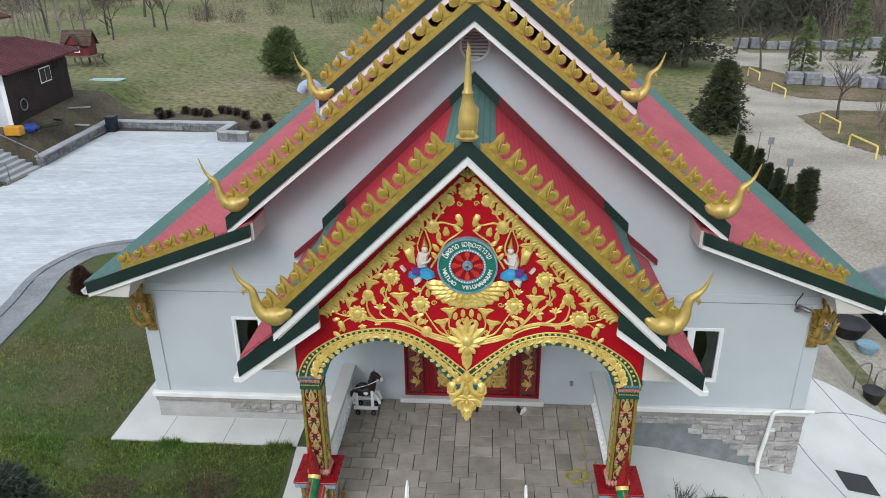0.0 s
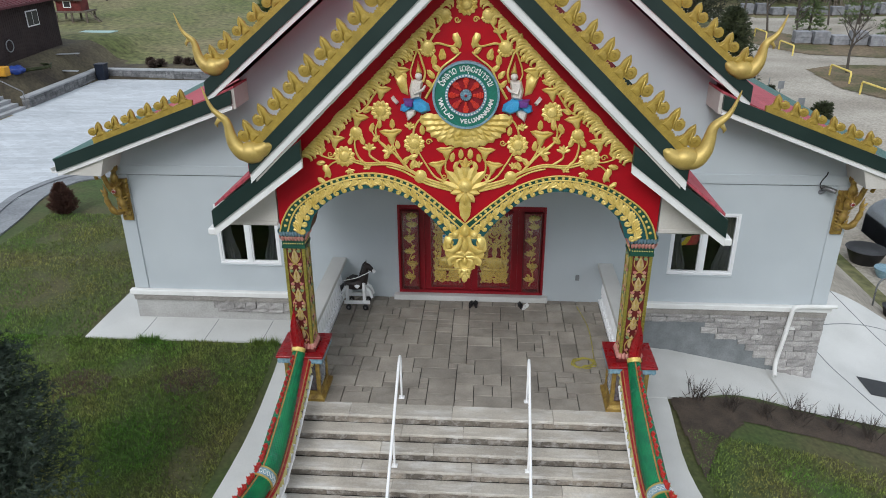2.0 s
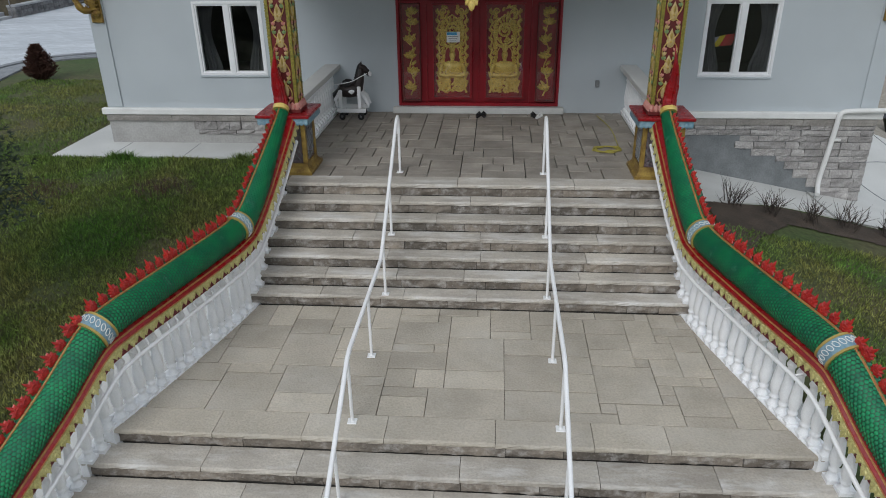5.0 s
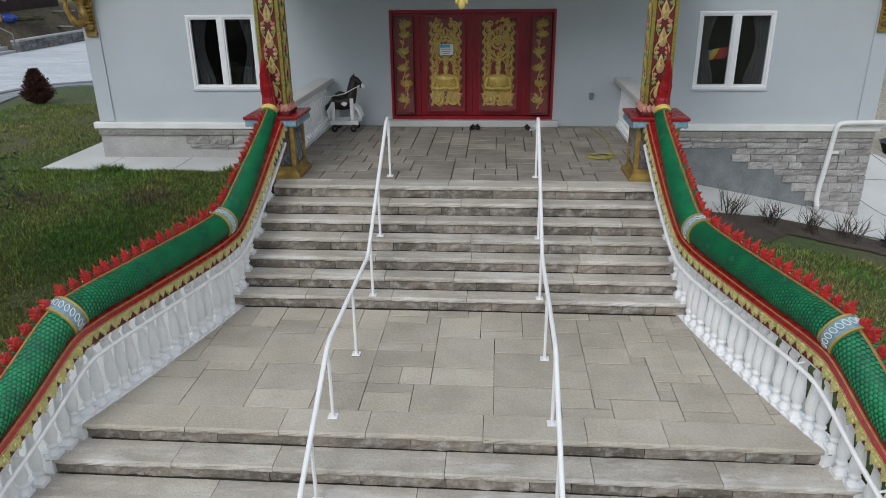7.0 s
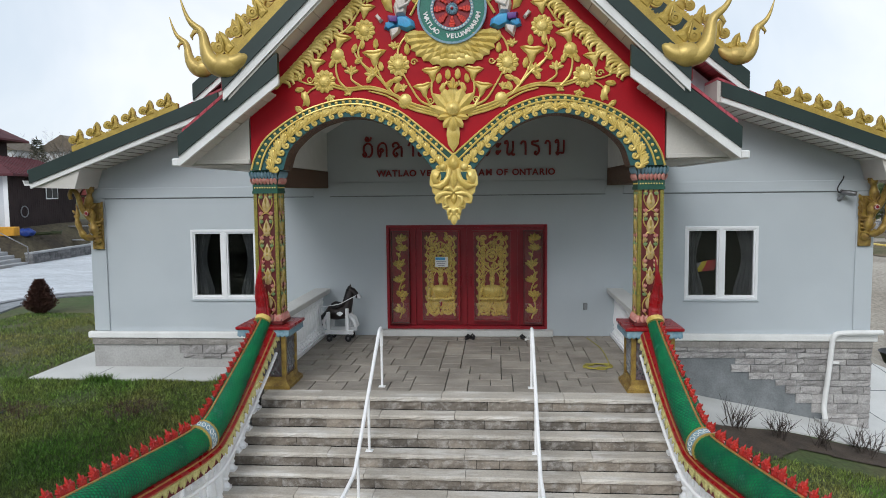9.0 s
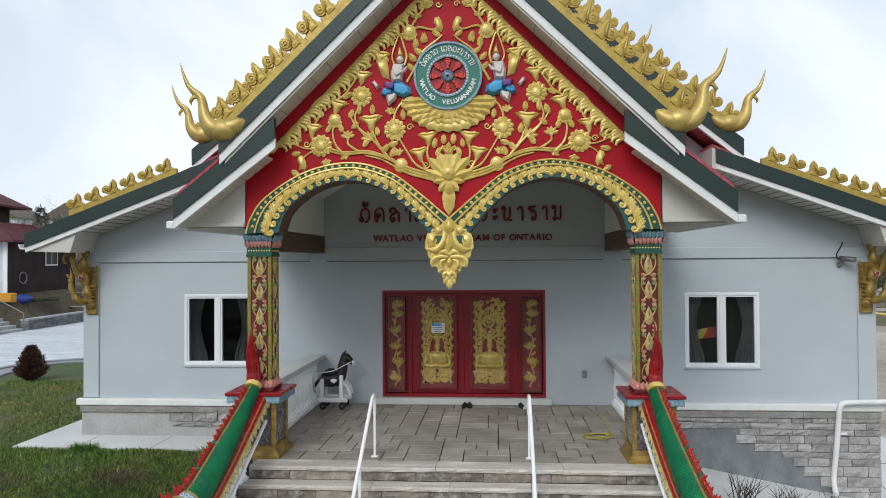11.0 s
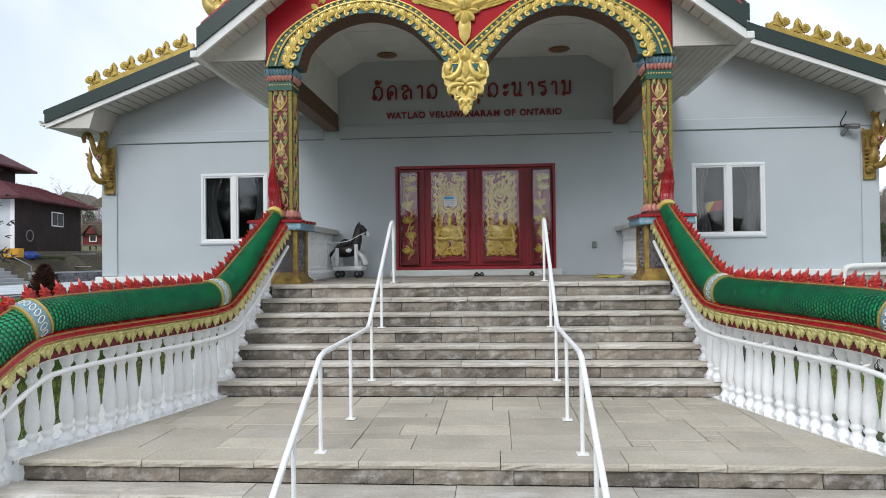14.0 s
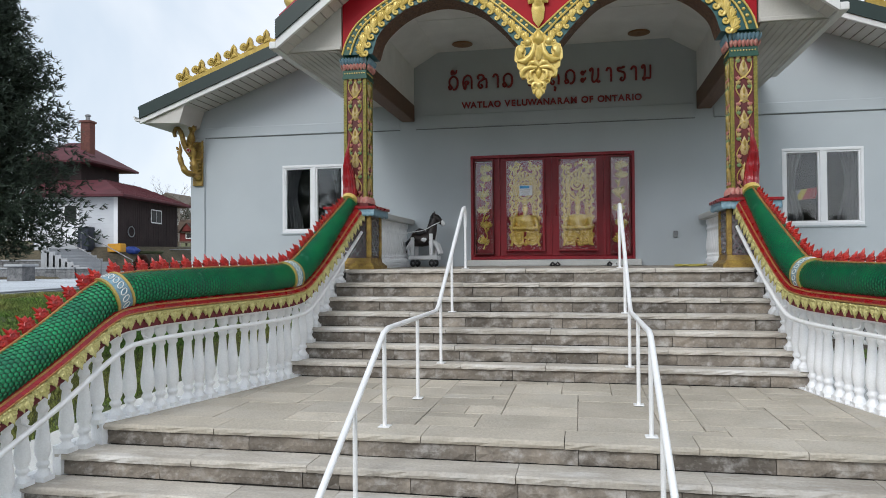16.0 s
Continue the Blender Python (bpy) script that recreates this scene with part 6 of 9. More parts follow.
for s in (-1, 1):
    path = [Vector((s * p.x, p.y, p.z)) for p in PATH_R]
    cum = [0.0]
    for a, b in zip(path, path[1:]):
        cum.append(cum[-1] + (b - a).length)
    rad = lambda u: .098 + .076 * smooth01(u, 0, 1.9)
    side = s          # side axis of frames() points to -x; times s it points to the stairs
    bal = thing("balustrade", "white stair balustrade with turned balusters under the serpent rail", "balustrade", "stair balustrades", at=(s * 3.1, -6, LAND_Z))
    part("top_rail", run(bmesh.new(), path, [(side * a, b) for a, b in ((-.11, -.40), (.13, -.40), (.15, -.34), (.13, -.15), (-.11, -.15))]), M["plaster"], bal, "white top rail")
    frs = frames(path)
    spine = [q + f[3] * (-.07 + .03 * smooth01(c, 0, 1.9)) for q, f, c in zip(path, frs, cum)]
    u = .35
    while u < cum[-1] - .1:
        j = max(k for k in range(len(cum)) if cum[k] <= u)
        p = path[j]
        zt, zb = p.z - .39, tread_height(p.y)
        if p.y < NOSE + .05:
            hgt = zt - zb
            piece("baluster", BAL_ME, Matrix.Translation((p.x, p.y, zb)) @ Matrix.Diagonal((1.0, 1.0, hgt / .80, 1)), bal)
        slope = frs[j][1]
        u += .168 / max(.7, math.hypot(slope.x, slope.y))
    base_path = [Vector((q.x, q.y, LAND_Z)) for q in path if LAND_Y1 - .02 < q.y < LAND_Y0 + .1]
    part("plinth", run(bmesh.new(), base_path, [(side * a, b) for a, b in ((-.09, -.3), (.068, -.3), (.068, .008), (.06, .012), (-.05, .012), (-.055, .06), (-.09, .06))]), M["plaster"], bal, "white plinth on the landing")
    for a_, b_, k in ((-4.38, -5.82, 7), (LAND_Y1, LAND_Y1 - 6 * LT, 6)):
        for i in range(k):
            y1, y0 = a_ + (b_ - a_) * i / k, a_ + (b_ - a_) * (i + 1) / k
            j = min(range(len(path)), key=lambda n: abs(path[n].y - .5 * (y0 + y1)))
            zz = tread_height(.5 * (y0 + y1))
            part("plinth", box(bmesh.new(), *sorted((path[j].x + s * .05, path[j].x + s * .13)), y0 + .002, y1 - .002, zz - .40, zz + .06), M["plaster"], bal, "white stepped plinth")
    hand = [q + Vector((-s * .20, 0, -.50)) for q in path[2:]]
    bm = tube(bmesh.new(), hand, .024, 10)
    for j in range(12, len(hand), 26):
        tube(bm, [hand[j], hand[j] + Vector((s * .10, 0, .03)), hand[j] + Vector((s * .12, 0, .12))], .012, 6)
    tagged(part("handrail", fix(bm), M["rail"], None, "white tubular wall handrail beside the balustrade", True), "", "handrail", "side handrails")

    nag = thing("serpent_rail", "green scaled serpent railing with red flame crest along the stairs", "railing", "serpent railings", at=(s * 3.0, -6, 0))
    part("body", tube(bmesh.new(), spine, [rad(c) for c in cum], 20), M["nagashade"], nag, "body darkened to shade the grooves between the scales", True)
    V, F = scale_geometry(spine, rad, s)
    me = bpy.data.meshes.new("scale_skin")
    me.from_pydata(V, [], F)
    me.materials.append(M["naga"])
    sc = new("scale_skin", me)
    sc.parent, sc.matrix_parent_inverse = nag, Matrix.Translation(-nag.location)
    tagged(sc, "overlapping green scales", kind="stuff")
    part("red_ledge", run(bmesh.new(), path, [(side * a, b) for a, b in ((-.14, -.15), (.08, -.125), (.165, -.165), (.205, -.205), (.21, -.225), (.185, -.232), (.15, -.24), (-.14, -.2))]), M["nagared"], nag, "red moulded ledge")
    part("leaf_board", run(bmesh.new(), path, [(side * a, b) for a, b in ((.10, -.236), (.182, -.236), (.182, -.372), (.10, -.372))]), M["maroon"], nag, "maroon board behind the gilt leaves")
    for a_, b_, r_ in ((.172, -.178, .012), (.205, -.222, .009)):
        bm = tube(bmesh.new(), [q + f[2] * side * a_ + Vector((0, 0, b_)) for q, f in zip(path, frames(path))], r_, 6)
        part("gilt_cord", bm, M["copper"], nag, "copper-gilt cord", True)
    fr = frames(path)
    u, big = .06, True
    while u < cum[-1] - .05:
        j = max(k for k in range(len(cum)) if cum[k] <= u)
        p, t, sd, up = fr[j]
        inw = sd * side
        q = p + inw * .19 + Vector((0, 0, -.232))
        lev = Vector((t.x, t.y, t.z))
        m_ = Matrix((lev, -inw, Vector((0, 0, 1)))).transposed().to_4x4()
        piece("gold_leaf", DROP_ME, Matrix.Translation(q) @ m_ @ Matrix.Diagonal((1.2, 1, 1.0, 1) if big else (.95, .9, .82, 1)), nag)
        u += .079
        big = not big
    # crest on the outer shoulder
    u, nflame = .25, 0
    while u < cum[-1] - .1:
        j = max(k for k in range(len(cum)) if cum[k] <= u)
        t, sd, up = fr[j][1:]
        p = spine[j]
        out = -sd * side
        n_ = (out * .28 + up * .96).normalized()
        sidev = t.cross(n_).normalized()
        m_ = Matrix((-t, -sidev, n_)).transposed().to_4x4()
        k_ = .98 * (.62 + .3 * smooth01(u, .5, 4.0)) * (1.0 if nflame % 2 else .86)
        nflame += 1
        piece("crest_flame", FLAME_ME, Matrix.Translation(p + n_ * (rad(u) - .004)) @ m_ @ Matrix.Diagonal((k_ * 1.12, k_, k_, 1)), nag)
        u += .122 * (.85 + .3 * smooth01(u, .5, 4.0))
    shoulder = [p + ((-sd * side) * .02 + up * 1.0) * (rad(c) + .004) for p, (_q, t, sd, up), c in zip(spine, fr, cum)]
    part("gilt_cord", tube(bmesh.new(), shoulder, .014, 6), M["copper"], nag, "copper-gilt cord", True)
    # patterned collars at the bends
    for yb in (-5.98, -8.42, -10.2):
        j = min(range(len(path)), key=lambda n: abs(path[n].y - yb))
        c0, c1 = max(0, j - 1), min(len(path) - 1, j + 2)
        dirn = (spine[c1] - spine[c0]).normalized()
        bm = tube(bmesh.new(), [spine[j] + dirn * e_ for e_ in (-.075, -.04, .04, .075)], [rad(cum[j]) + .018] * 4, 24)
        col = part("collar", bm, M["blueband"], nag, "pale blue patterned collar", True)
        for e_ in (-.078, .078):
            bm = tube(bmesh.new(), [spine[j] + dirn * (e_ - .012), spine[j] + dirn * (e_ + .012)], rad(cum[j]) + .026, 24)
            part("gilt_edge", bm, M["gold"], col, "gilt edge", True)
        bm = bmesh.new()
        p, t, sd, up = fr[j]
        for i in range(13):
            a_ = math.pi * (-.15 + 1.3 * i / 12)
            n_ = sd * math.cos(a_) + up * math.sin(a_)
            c_ = spine[j] + n_ * (rad(cum[j]) + .02)
            tg = -sd * math.sin(a_) + up * math.cos(a_)
            tube(bm, [c_ + dirn * (.036 * math.cos(q * .785)) + tg * (.024 * math.sin(q * .785) + .012 * math.cos(q * .785)) for q in range(9)], .0048, 5)
        part("pattern", fix(bm), M["white"], col, "white linked-loop pattern", True)
    # red flame at the upper end
    bm = bmesh.new()
    fl = curve([Vector((s * 2.84, -4.0, 1.06)), Vector((s * 2.845, -3.98, 1.22)), Vector((s * 2.86, -4.0, 1.42)), Vector((s * 2.865, -4.05, 1.58)), Vector((s * 2.845, -4.08, 1.76)), Vector((s * 2.815, -4.07, 1.98))], 8)
    nfl = len(fl)
    rr = []
    for i in range(nfl):
        f_ = i / (nfl - 1)
        rr.append(max(.006, (.108 - .035 * f_) * (1 - max(0, (f_ - .35) / .65) ** 1.15) * (1 + .07 * ((i % 8) / 8 - .4))))
    tube(bm, fl, rr, 16, flat=.85)
    for d_ in (-.95, -.5, 0.0, .5, .95):
        ridge = [c + Vector((math.sin(d_) * r * .93, -math.cos(d_) * r * .80, .0)) for c, r in zip(fl[2:-5], rr[2:-5])]
        tube(bm, ridge, [max(.004, r * .17) for r in rr[2:-5]], 6)
    part("flame_tail", fix(bm), M["nagared"], nag, "glossy red flame-shaped tail", True)
    part("gilt_ring", tube(bmesh.new(), [Vector((s * 2.84, -4.0, 1.065)), Vector((s * 2.845, -4.05, 1.015))], .118, 20), M["palegold"], nag, "gilt ring", True)

# ---- white tubular stair rails ----
for s in (-1, 1):
    rail = thing("stair_rail", "white painted steel handrail on slim posts down the stairs", "handrail", "stair handrails", at=(s * 1.11, -6, LAND_Z))
    x = s * 1.11
    pts = [(x, -3.84, .62), (x, -3.84, .82), (x, -3.90, .90), (x, -4.02, .88), (x, -4.15, .80), (x, -5.90, -.42), (x, -6.05, -.47), (x, -8.15, -.47), (x, -8.3, -.50), (x, -10.4, -1.72)]
    bm = tube(bmesh.new(), pts, .025, 10)
    part("top_tube", fix(bm), M["rail"], rail, "", True)
    for y_, z_ in ((-3.84, 0.0), (-4.98, -3 * RISER), (-5.76, -6 * RISER), (-7.01, LAND_Z), (-8.28, LAND_Z), (-9.1, LAND_Z - 2 * RISER), (-10.0, LAND_Z - 5 * RISER)):
        zt = None
        for (x0, ya, za), (x1, yb, zb) in zip(pts[1:], pts[2:]):
            if yb <= y_ <= ya and ya != yb:
                zt = za + (zb - za) * (y_ - ya) / (yb - ya)
        zt = .64 if zt is None or y_ == -3.84 else zt
        post = part("post", tube(bmesh.new(), [(x, y_, z_), (x, y_, zt)], .019, 8), M["rail"], rail, "", True)
        part("foot_plate", bevel_all(box(bmesh.new(), x - .05, x + .05, y_ - .05, y_ + .05, z_ + .0005, z_ + .012), .003), M["rail"], post, "square foot plate")

# ---- windows ----
M["frame"] = mat("white_vinyl", (0.80, 0.81, 0.82), (0.77, 0.78, 0.79), rough=0.4, scale=3, fine=60, bump=0.02, var=0.03)


def window(name, x0, x1, z0, z1):
    w = thing(name, "white vinyl two-pane window in the front wall", "window", kind="structure", at=(x0, 0, z0))
    t = .055
    for a in ((x0, x1, z0, z0 + t), (x0, x1, z1 - t, z1), (x0, x0 + t, z0 + t, z1 - t), (x1 - t, x1, z0 + t, z1 - t), ((x0 + x1) / 2 - .05, (x0 + x1) / 2 + .05, z0 + t, z1 - t)):
        part("window_frame", bevel_all(box(bmesh.new(), a[0], a[1], -.012, .09, a[2], a[3]), .006), M["frame"], w)
    mid = (x0 + x1) / 2
    for a, b in ((x0 + t, mid - .05), (mid + .05, x1 - t)):
        for c in ((a, b, z0 + t, z0 + t + .03), (a, b, z1 - t - .03, z1 - t), (a, a + .03, z0 + t + .03, z1 - t - .03), (b - .03, b, z0 + t + .03, z1 - t - .03)):
            part("sash", box(bmesh.new(), c[0], c[1], .008, .07, c[2], c[3]), M["frame"], w)
        g = part("pane", box(bmesh.new(), a + .02, b - .02, .035, .041, z0 + t + .02, z1 - t - .02), M["glass"], w, "clear glass pane")
    return w


def curtain(x0, x1, z0, z1, y, tie):
    """Hanging cloth with folds, drawn to one side at mid height."""
    bm = bmesh.new()
    rows = []
    for j in range(13):
        f = j / 12
        k = 1 - .38 * math.sin(math.pi * min(1, f * 1.15)) ** 1.5 if tie else 1
        row = []
        for i in range(25):
            g = i / 24
            x = (x0 + (x1 - x0) * g * k) if tie >= 0 else (x1 - (x1 - x0) * g * k)
            row.append(bm.verts.new((x, y + .03 * math.sin(g * 34) + .01 * math.sin(g * 13 + f * 3), z1 - (z1 - z0) * f)))
        rows.append(row)
    for a, b in zip(rows, rows[1:]):
        for i in range(24):
            bm.faces.new((a[i], a[i + 1], b[i + 1], b[i]))
    bmesh.ops.solidify(bm, geom=list(bm.faces), thickness=.004)
    return tagged(part("curtain", bm, M["curtain"], None, "grey curtain tied back inside the window", True), "", "curtain", "curtains")


for n, s in ((1, -1), (2, 1)):
    a, b = sorted((s * WIN[0], s * WIN[1]))
    window("window_%d" % n, a, b, WIN[2], WIN[3])
    curtain(a + .02, a + .42, WIN[2] - .1, WIN[3] + .1, .14, 1)
    curtain(b - .42, b - .02, WIN[2] - .1, WIN[3] + .1, .14, -1)
    setting("window_sill", bevel_all(box(bmesh.new(), a - .02, b + .02, -.03, .0, WIN[2] - .035, WIN[2] - .001), .006), M["wall"], "stucco sill under the window")

# a striped cloth hanging behind the other window
bm = bmesh.new()
for i in range(5):
    a0, a1 = i / 5, (i + 1) / 5
    for j in range(5):
        q = [bm.verts.new((4.36 + .62 * u + .12 * v, .46 + .03 * math.sin(6 * u + 3 * v), 1.14 + .22 * u + .22 * v - .10 * u * u)) for u, v in ((a0, j / 5), (a1, j / 5), (a1, j / 5 + .2), (a0, j / 5 + .2))]
        bm.faces.new(q).material_index = i
bmesh.ops.remove_doubles(bm, verts=list(bm.verts), dist=1e-4)
bmesh.ops.solidify(bm, geom=list(bm.faces), thickness=.004)
stripes = [mat("cloth_%d" % i, c, rough=.8) for i, c in enumerate(((.03, .05, .35), (.25, .25, .3), (.55, .42, .02), (.4, .03, .03), (.3, .03, .03)))]
tagged(part("striped_cloth", bm, stripes, None, "blue, yellow and red striped cloth behind the glass", True), "", "flag")

# ---- carved double door with side panels ----
M["giltwood"] = mat("gilded_carving", (0.86, 0.64, 0.17), (0.70, 0.46, 0.09), rough=0.36, metal=0.15, scale=12, fine=90, bump=0.1, var=0.16)
door = thing("door_1", "dark red double door with gilded carved panels behind glass", "door", kind="structure", at=(0, 0, .13))
DZ0, DZ1 = .13, 2.235
for a in ((-1.61, -1.55), (1.55, 1.61)):
    part("door_frame", bevel_all(box(bmesh.new(), *a, -.02, .12, DZ0, DZ1), .006), M["dred"], door)
part("door_frame", bevel_all(box(bmesh.new(), -1.549, 1.549, -.02, .12, DZ1 - .06, DZ1), .006), M["dred"], door)
part("door_frame", bevel_all(box(bmesh.new(), -1.549, 1.549, -.02, .12, DZ0, DZ0 + .07), .006), M["dred"], door)
part("threshold", bevel_all(box(bmesh.new(), -1.72, 1.72, -.16, -.002, .0, .125), .012), M["concrete"], door, "worn pale stone threshold")


def door_relief(w, h, rngn):
    """Scroll border, spirals and foliage of one leaf, middle at 0, bottom at 0."""
    bm = bmesh.new()
    r_ = random.Random(rngn)
    for s in (-1, 1):
        pts = [(s * (w - .045 - .03 * (i % 2)), .04 + i * (h - .08) / 18) for i in range(19)]
        vine(bm, pts, .026, n=3, y=-.016)
        for i in range(1, 19):
            z = .03 + i * (h - .1) / 19
            petal(bm, .13, .075, .035, 90 + s * (35 if i % 2 else -45), 0, (s * (w - .10), z), rise=.006)
            petal(bm, .09, .06, .03, 90 + s * (100 if i % 2 else 70), 0, (s * (w - .11), z + .03), rise=.008)
        vine(bm, [(s * .03, h - .78), (s * .17, h - .68), (s * .21, h - .5), (s * .15, h - .28), (0, h - .16)], .026, n=4, y=-.018)
        vine(bm, [(s * .02, .98), (s * .12, 1.06), (s * .16, 1.2), (s * .08, 1.3), (s * .02, 1.22)], .022, n=4, y=-.018)
        vine(bm, spiral(s * .16, h - .10, .085, 1.2, -math.pi / 2, s), .018, n=2, y=-.015)
        vine(bm, spiral(s * .16, .16, .13, 1.4, math.pi / 2, s), .026, n=2, y=-.02)
        vine(bm, spiral(s * .12, .40, .09, 1.2, -math.pi / 2, -s), .02, n=2, y=-.02)
        for k in range(7):
            petal(bm, .12, .07, .035, 90 + s * (70 - 22 * k), .02, (s * .16, .17 + .01 * k), rise=.01)
        for k in range(6):
            petal(bm, .11, .06, .03, 90 - s * (20 * k - 10), .16, (0, h - .45), rise=.008)
    vine(bm, spiral(0, h - .45, .15, 1.9, 0, 1), .03, n=2, y=-.022)
    for a_ in range(0, 360, 40):
        petal(bm, .09, .055, .03, a_, .15, (0, h - .45), rise=.008)
    for i in range(90):
        x, z = r_.uniform(-w + .1, w - .1), r_.choice((r_.uniform(.02, .28), r_.uniform(.90, h - .03)))
        petal(bm, r_.uniform(.06, .11), .055, .026, r_.uniform(20, 160), 0, (x, z), rise=.002)
    return mesh_of("carving", fix(bm), M["giltwood"], True)


def bust(bm, z):
    """Plain seated shape of the carving."""
    puff(bm, [(-.10, .02), (.10, .02), (.14, .16), (.225, .26), (.215, .32), (.08, .365), (-.08, .365), (-.215, .32), (-.225, .26), (-.14, .16)], .05, .7, (0, z))
    puff(bm, [(-.04, .34), (.04, .34), (.036, .43), (-.036, .43)], .05, .8, (0, z))
    puff(bm, [(-.045, .41), (0, .385), (.045, .41), (.062, .47), (.052, .54), (0, .565), (-.052, .54), (-.062, .47)], .062, .62, (0, z))
    petal(bm, .20, .12, .035, 90, 0, (0, z + .53), rise=.015)
    vine(bm, [(.15 * math.cos(a_ * .35), z + .48 + .19 * math.sin(a_ * .35)) for a_ in range(-1, 11)], .013, n=2, y=-.012)
    for s in (-1, 1):
        tube(bm, [(s * .205, -.025, z + .30), (s * .245, -.038, z + .20), (s * .245, -.05, z + .10), (s * .11, -.068, z + .08), (-s * .05, -.075, z + .115)], [.046, .046, .043, .036, .024], 8)
        for k in range(4):
            petal(bm, .15, .075, .03, -90 + s * (10 + 30 * k), 0, (s * .05, z + .03), rise=.02)
            petal(bm, .10, .06, .025, -90 + s * (25 + 30 * k), .10, (s * .05, z + .03), rise=.012)
    return bm


for s in (-1, 1):
    a, b = sorted((s * .015, s * 1.02))
    leaf = part("door_leaf", bevel_all(box(bmesh.new(), a, b, .03, .075, DZ0 + .075, DZ1 - .065), .004), M["dred"], door, "dark red door leaf")
    c0 = (a + b) / 2 - s * .0
    part("panel", box(bmesh.new(), c0 - .36, c0 + .36, .022, .0305, .32, 2.10), M["dred"], leaf, "red-brown panel")
    piece("carving", door_relief(.33, 1.70, 5 + s), Matrix.Translation((c0, .02, .36)), leaf)
    bm = bust(bmesh.new(), .66)
    bmesh.ops.translate(bm, verts=list(bm.verts), vec=(c0, .015, 0))
    part("carved_figure", fix(bm), M["giltwood"], leaf, "plain gilded seated figure", True)
    for q in ((c0 - .39, c0 - .36, .30, 2.12), (c0 + .36, c0 + .39, .30, 2.12), (c0 - .36, c0 + .36, .30, .32), (c0 - .36, c0 + .36, 2.10, 2.12)):
        part("glazing_bead", box(bmesh.new(), q[0], q[1], -.108, .0295, q[2], q[3]), M["dred"], leaf)
    part("pane", box(bmesh.new(), c0 - .358, c0 + .358, -.102, -.096, .322, 2.098), M["glass"], leaf, "glass over the carving")
    bm = bmesh.new()
    tube(bm, [(s * .10, -.02, 1.0), (s * .10, -.14, 1.02), (s * .10, -.14, 1.22), (s * .10, -.02, 1.24)], .012, 8)
    part("pull_handle", fix(bm), M["dred"], leaf, "slim pull handle", True)
    # side panels
    a, b = sorted((s * 1.06, s * 1.545))
    sl = part("side_panel", bevel_all(box(bmesh.new(), a, b, .03, .075, DZ0 + .075, DZ1 - .065), .004), M["dred"], door, "fixed side panel")
    c1 = s * 1.33
    part("panel", box(bmesh.new(), c1 - .17, c1 + .17, .022, .0305, .26, 2.10), M["dred"], sl, "red-brown panel")
    bm = bmesh.new()
    vine(bm, [(c1 - .03, .34), (c1 + .05, .6), (c1 - .04, .9), (c1 + .05, 1.2), (c1 - .04, 1.5), (c1 + .02, 1.8), (c1, 2.0)], .016, y=-.01)
    for i in range(12):
        petal(bm, .13, .06, .03, 90 + (45 if i % 2 else -45), 0, (c1, .42 + i * .13))
    for z_ in (.46, .78, 1.08, 1.40, 1.72, 1.92):
        dome(bm, .05, .04, (c1 + (.03 if int(z_ * 10) % 2 else -.03), z_ + .06), 8, rise=.01)
        for a_ in (30, 55, 90, 125, 150):
            petal(bm, .15, .075, .045, a_, 0, (c1 + (.03 if int(z_ * 10) % 2 else -.03), z_), rise=.01)
    bmesh.ops.translate(bm, verts=list(bm.verts), vec=(0, .02, 0))
    part("carving", fix(bm), M["giltwood"], sl, "gilded flower carving", True)
    for q in ((c1 - .19, c1 - .17, .24, 2.12), (c1 + .17, c1 + .19, .24, 2.12), (c1 - .17, c1 + .17, .24, .26), (c1 - .17, c1 + .17, 2.10, 2.12)):
        part("glazing_bead", box(bmesh.new(), q[0], q[1], -.108, .0295, q[2], q[3]), M["brownred"], sl)
    part("pane", box(bmesh.new(), c1 - .168, c1 + .168, -.102, -.096, .262, 2.098), M["glass"], sl, "glass over the carving")

for s in (-1, 1):
    part("mullion", box(bmesh.new(), *sorted((s * 1.0205, s * 1.0595)), -.015, .1, DZ0 + .07, DZ1 - .06), M["dred"], door)
part("meeting_stile", box(bmesh.new(), -.0145, .0145, .0, .078, DZ0 + .075, DZ1 - .065), M["dred"], door)
notice = thing("paper_notice", "small white notice with a blue heading taped to the door", "notice", at=(-.48, -.106, 1.51))
part("sheet", box(bmesh.new(), -.62, -.36, -.1065, -.1025, 1.40, 1.60), M["white"], notice)
part("heading", box(bmesh.new(), -.61, -.42, -.109, -.1067, 1.54, 1.59), M["blue"], notice, "blue heading bar")
M["ink"] = mat("grey_ink", (.2, .2, .22))
for i in range(3):
    part("text_bar", box(bmesh.new(), -.60 + .02 * i, -.40 - .015 * i, -.109, -.1067, 1.505 - .04 * i, 1.515 - .04 * i), M["ink"], notice)

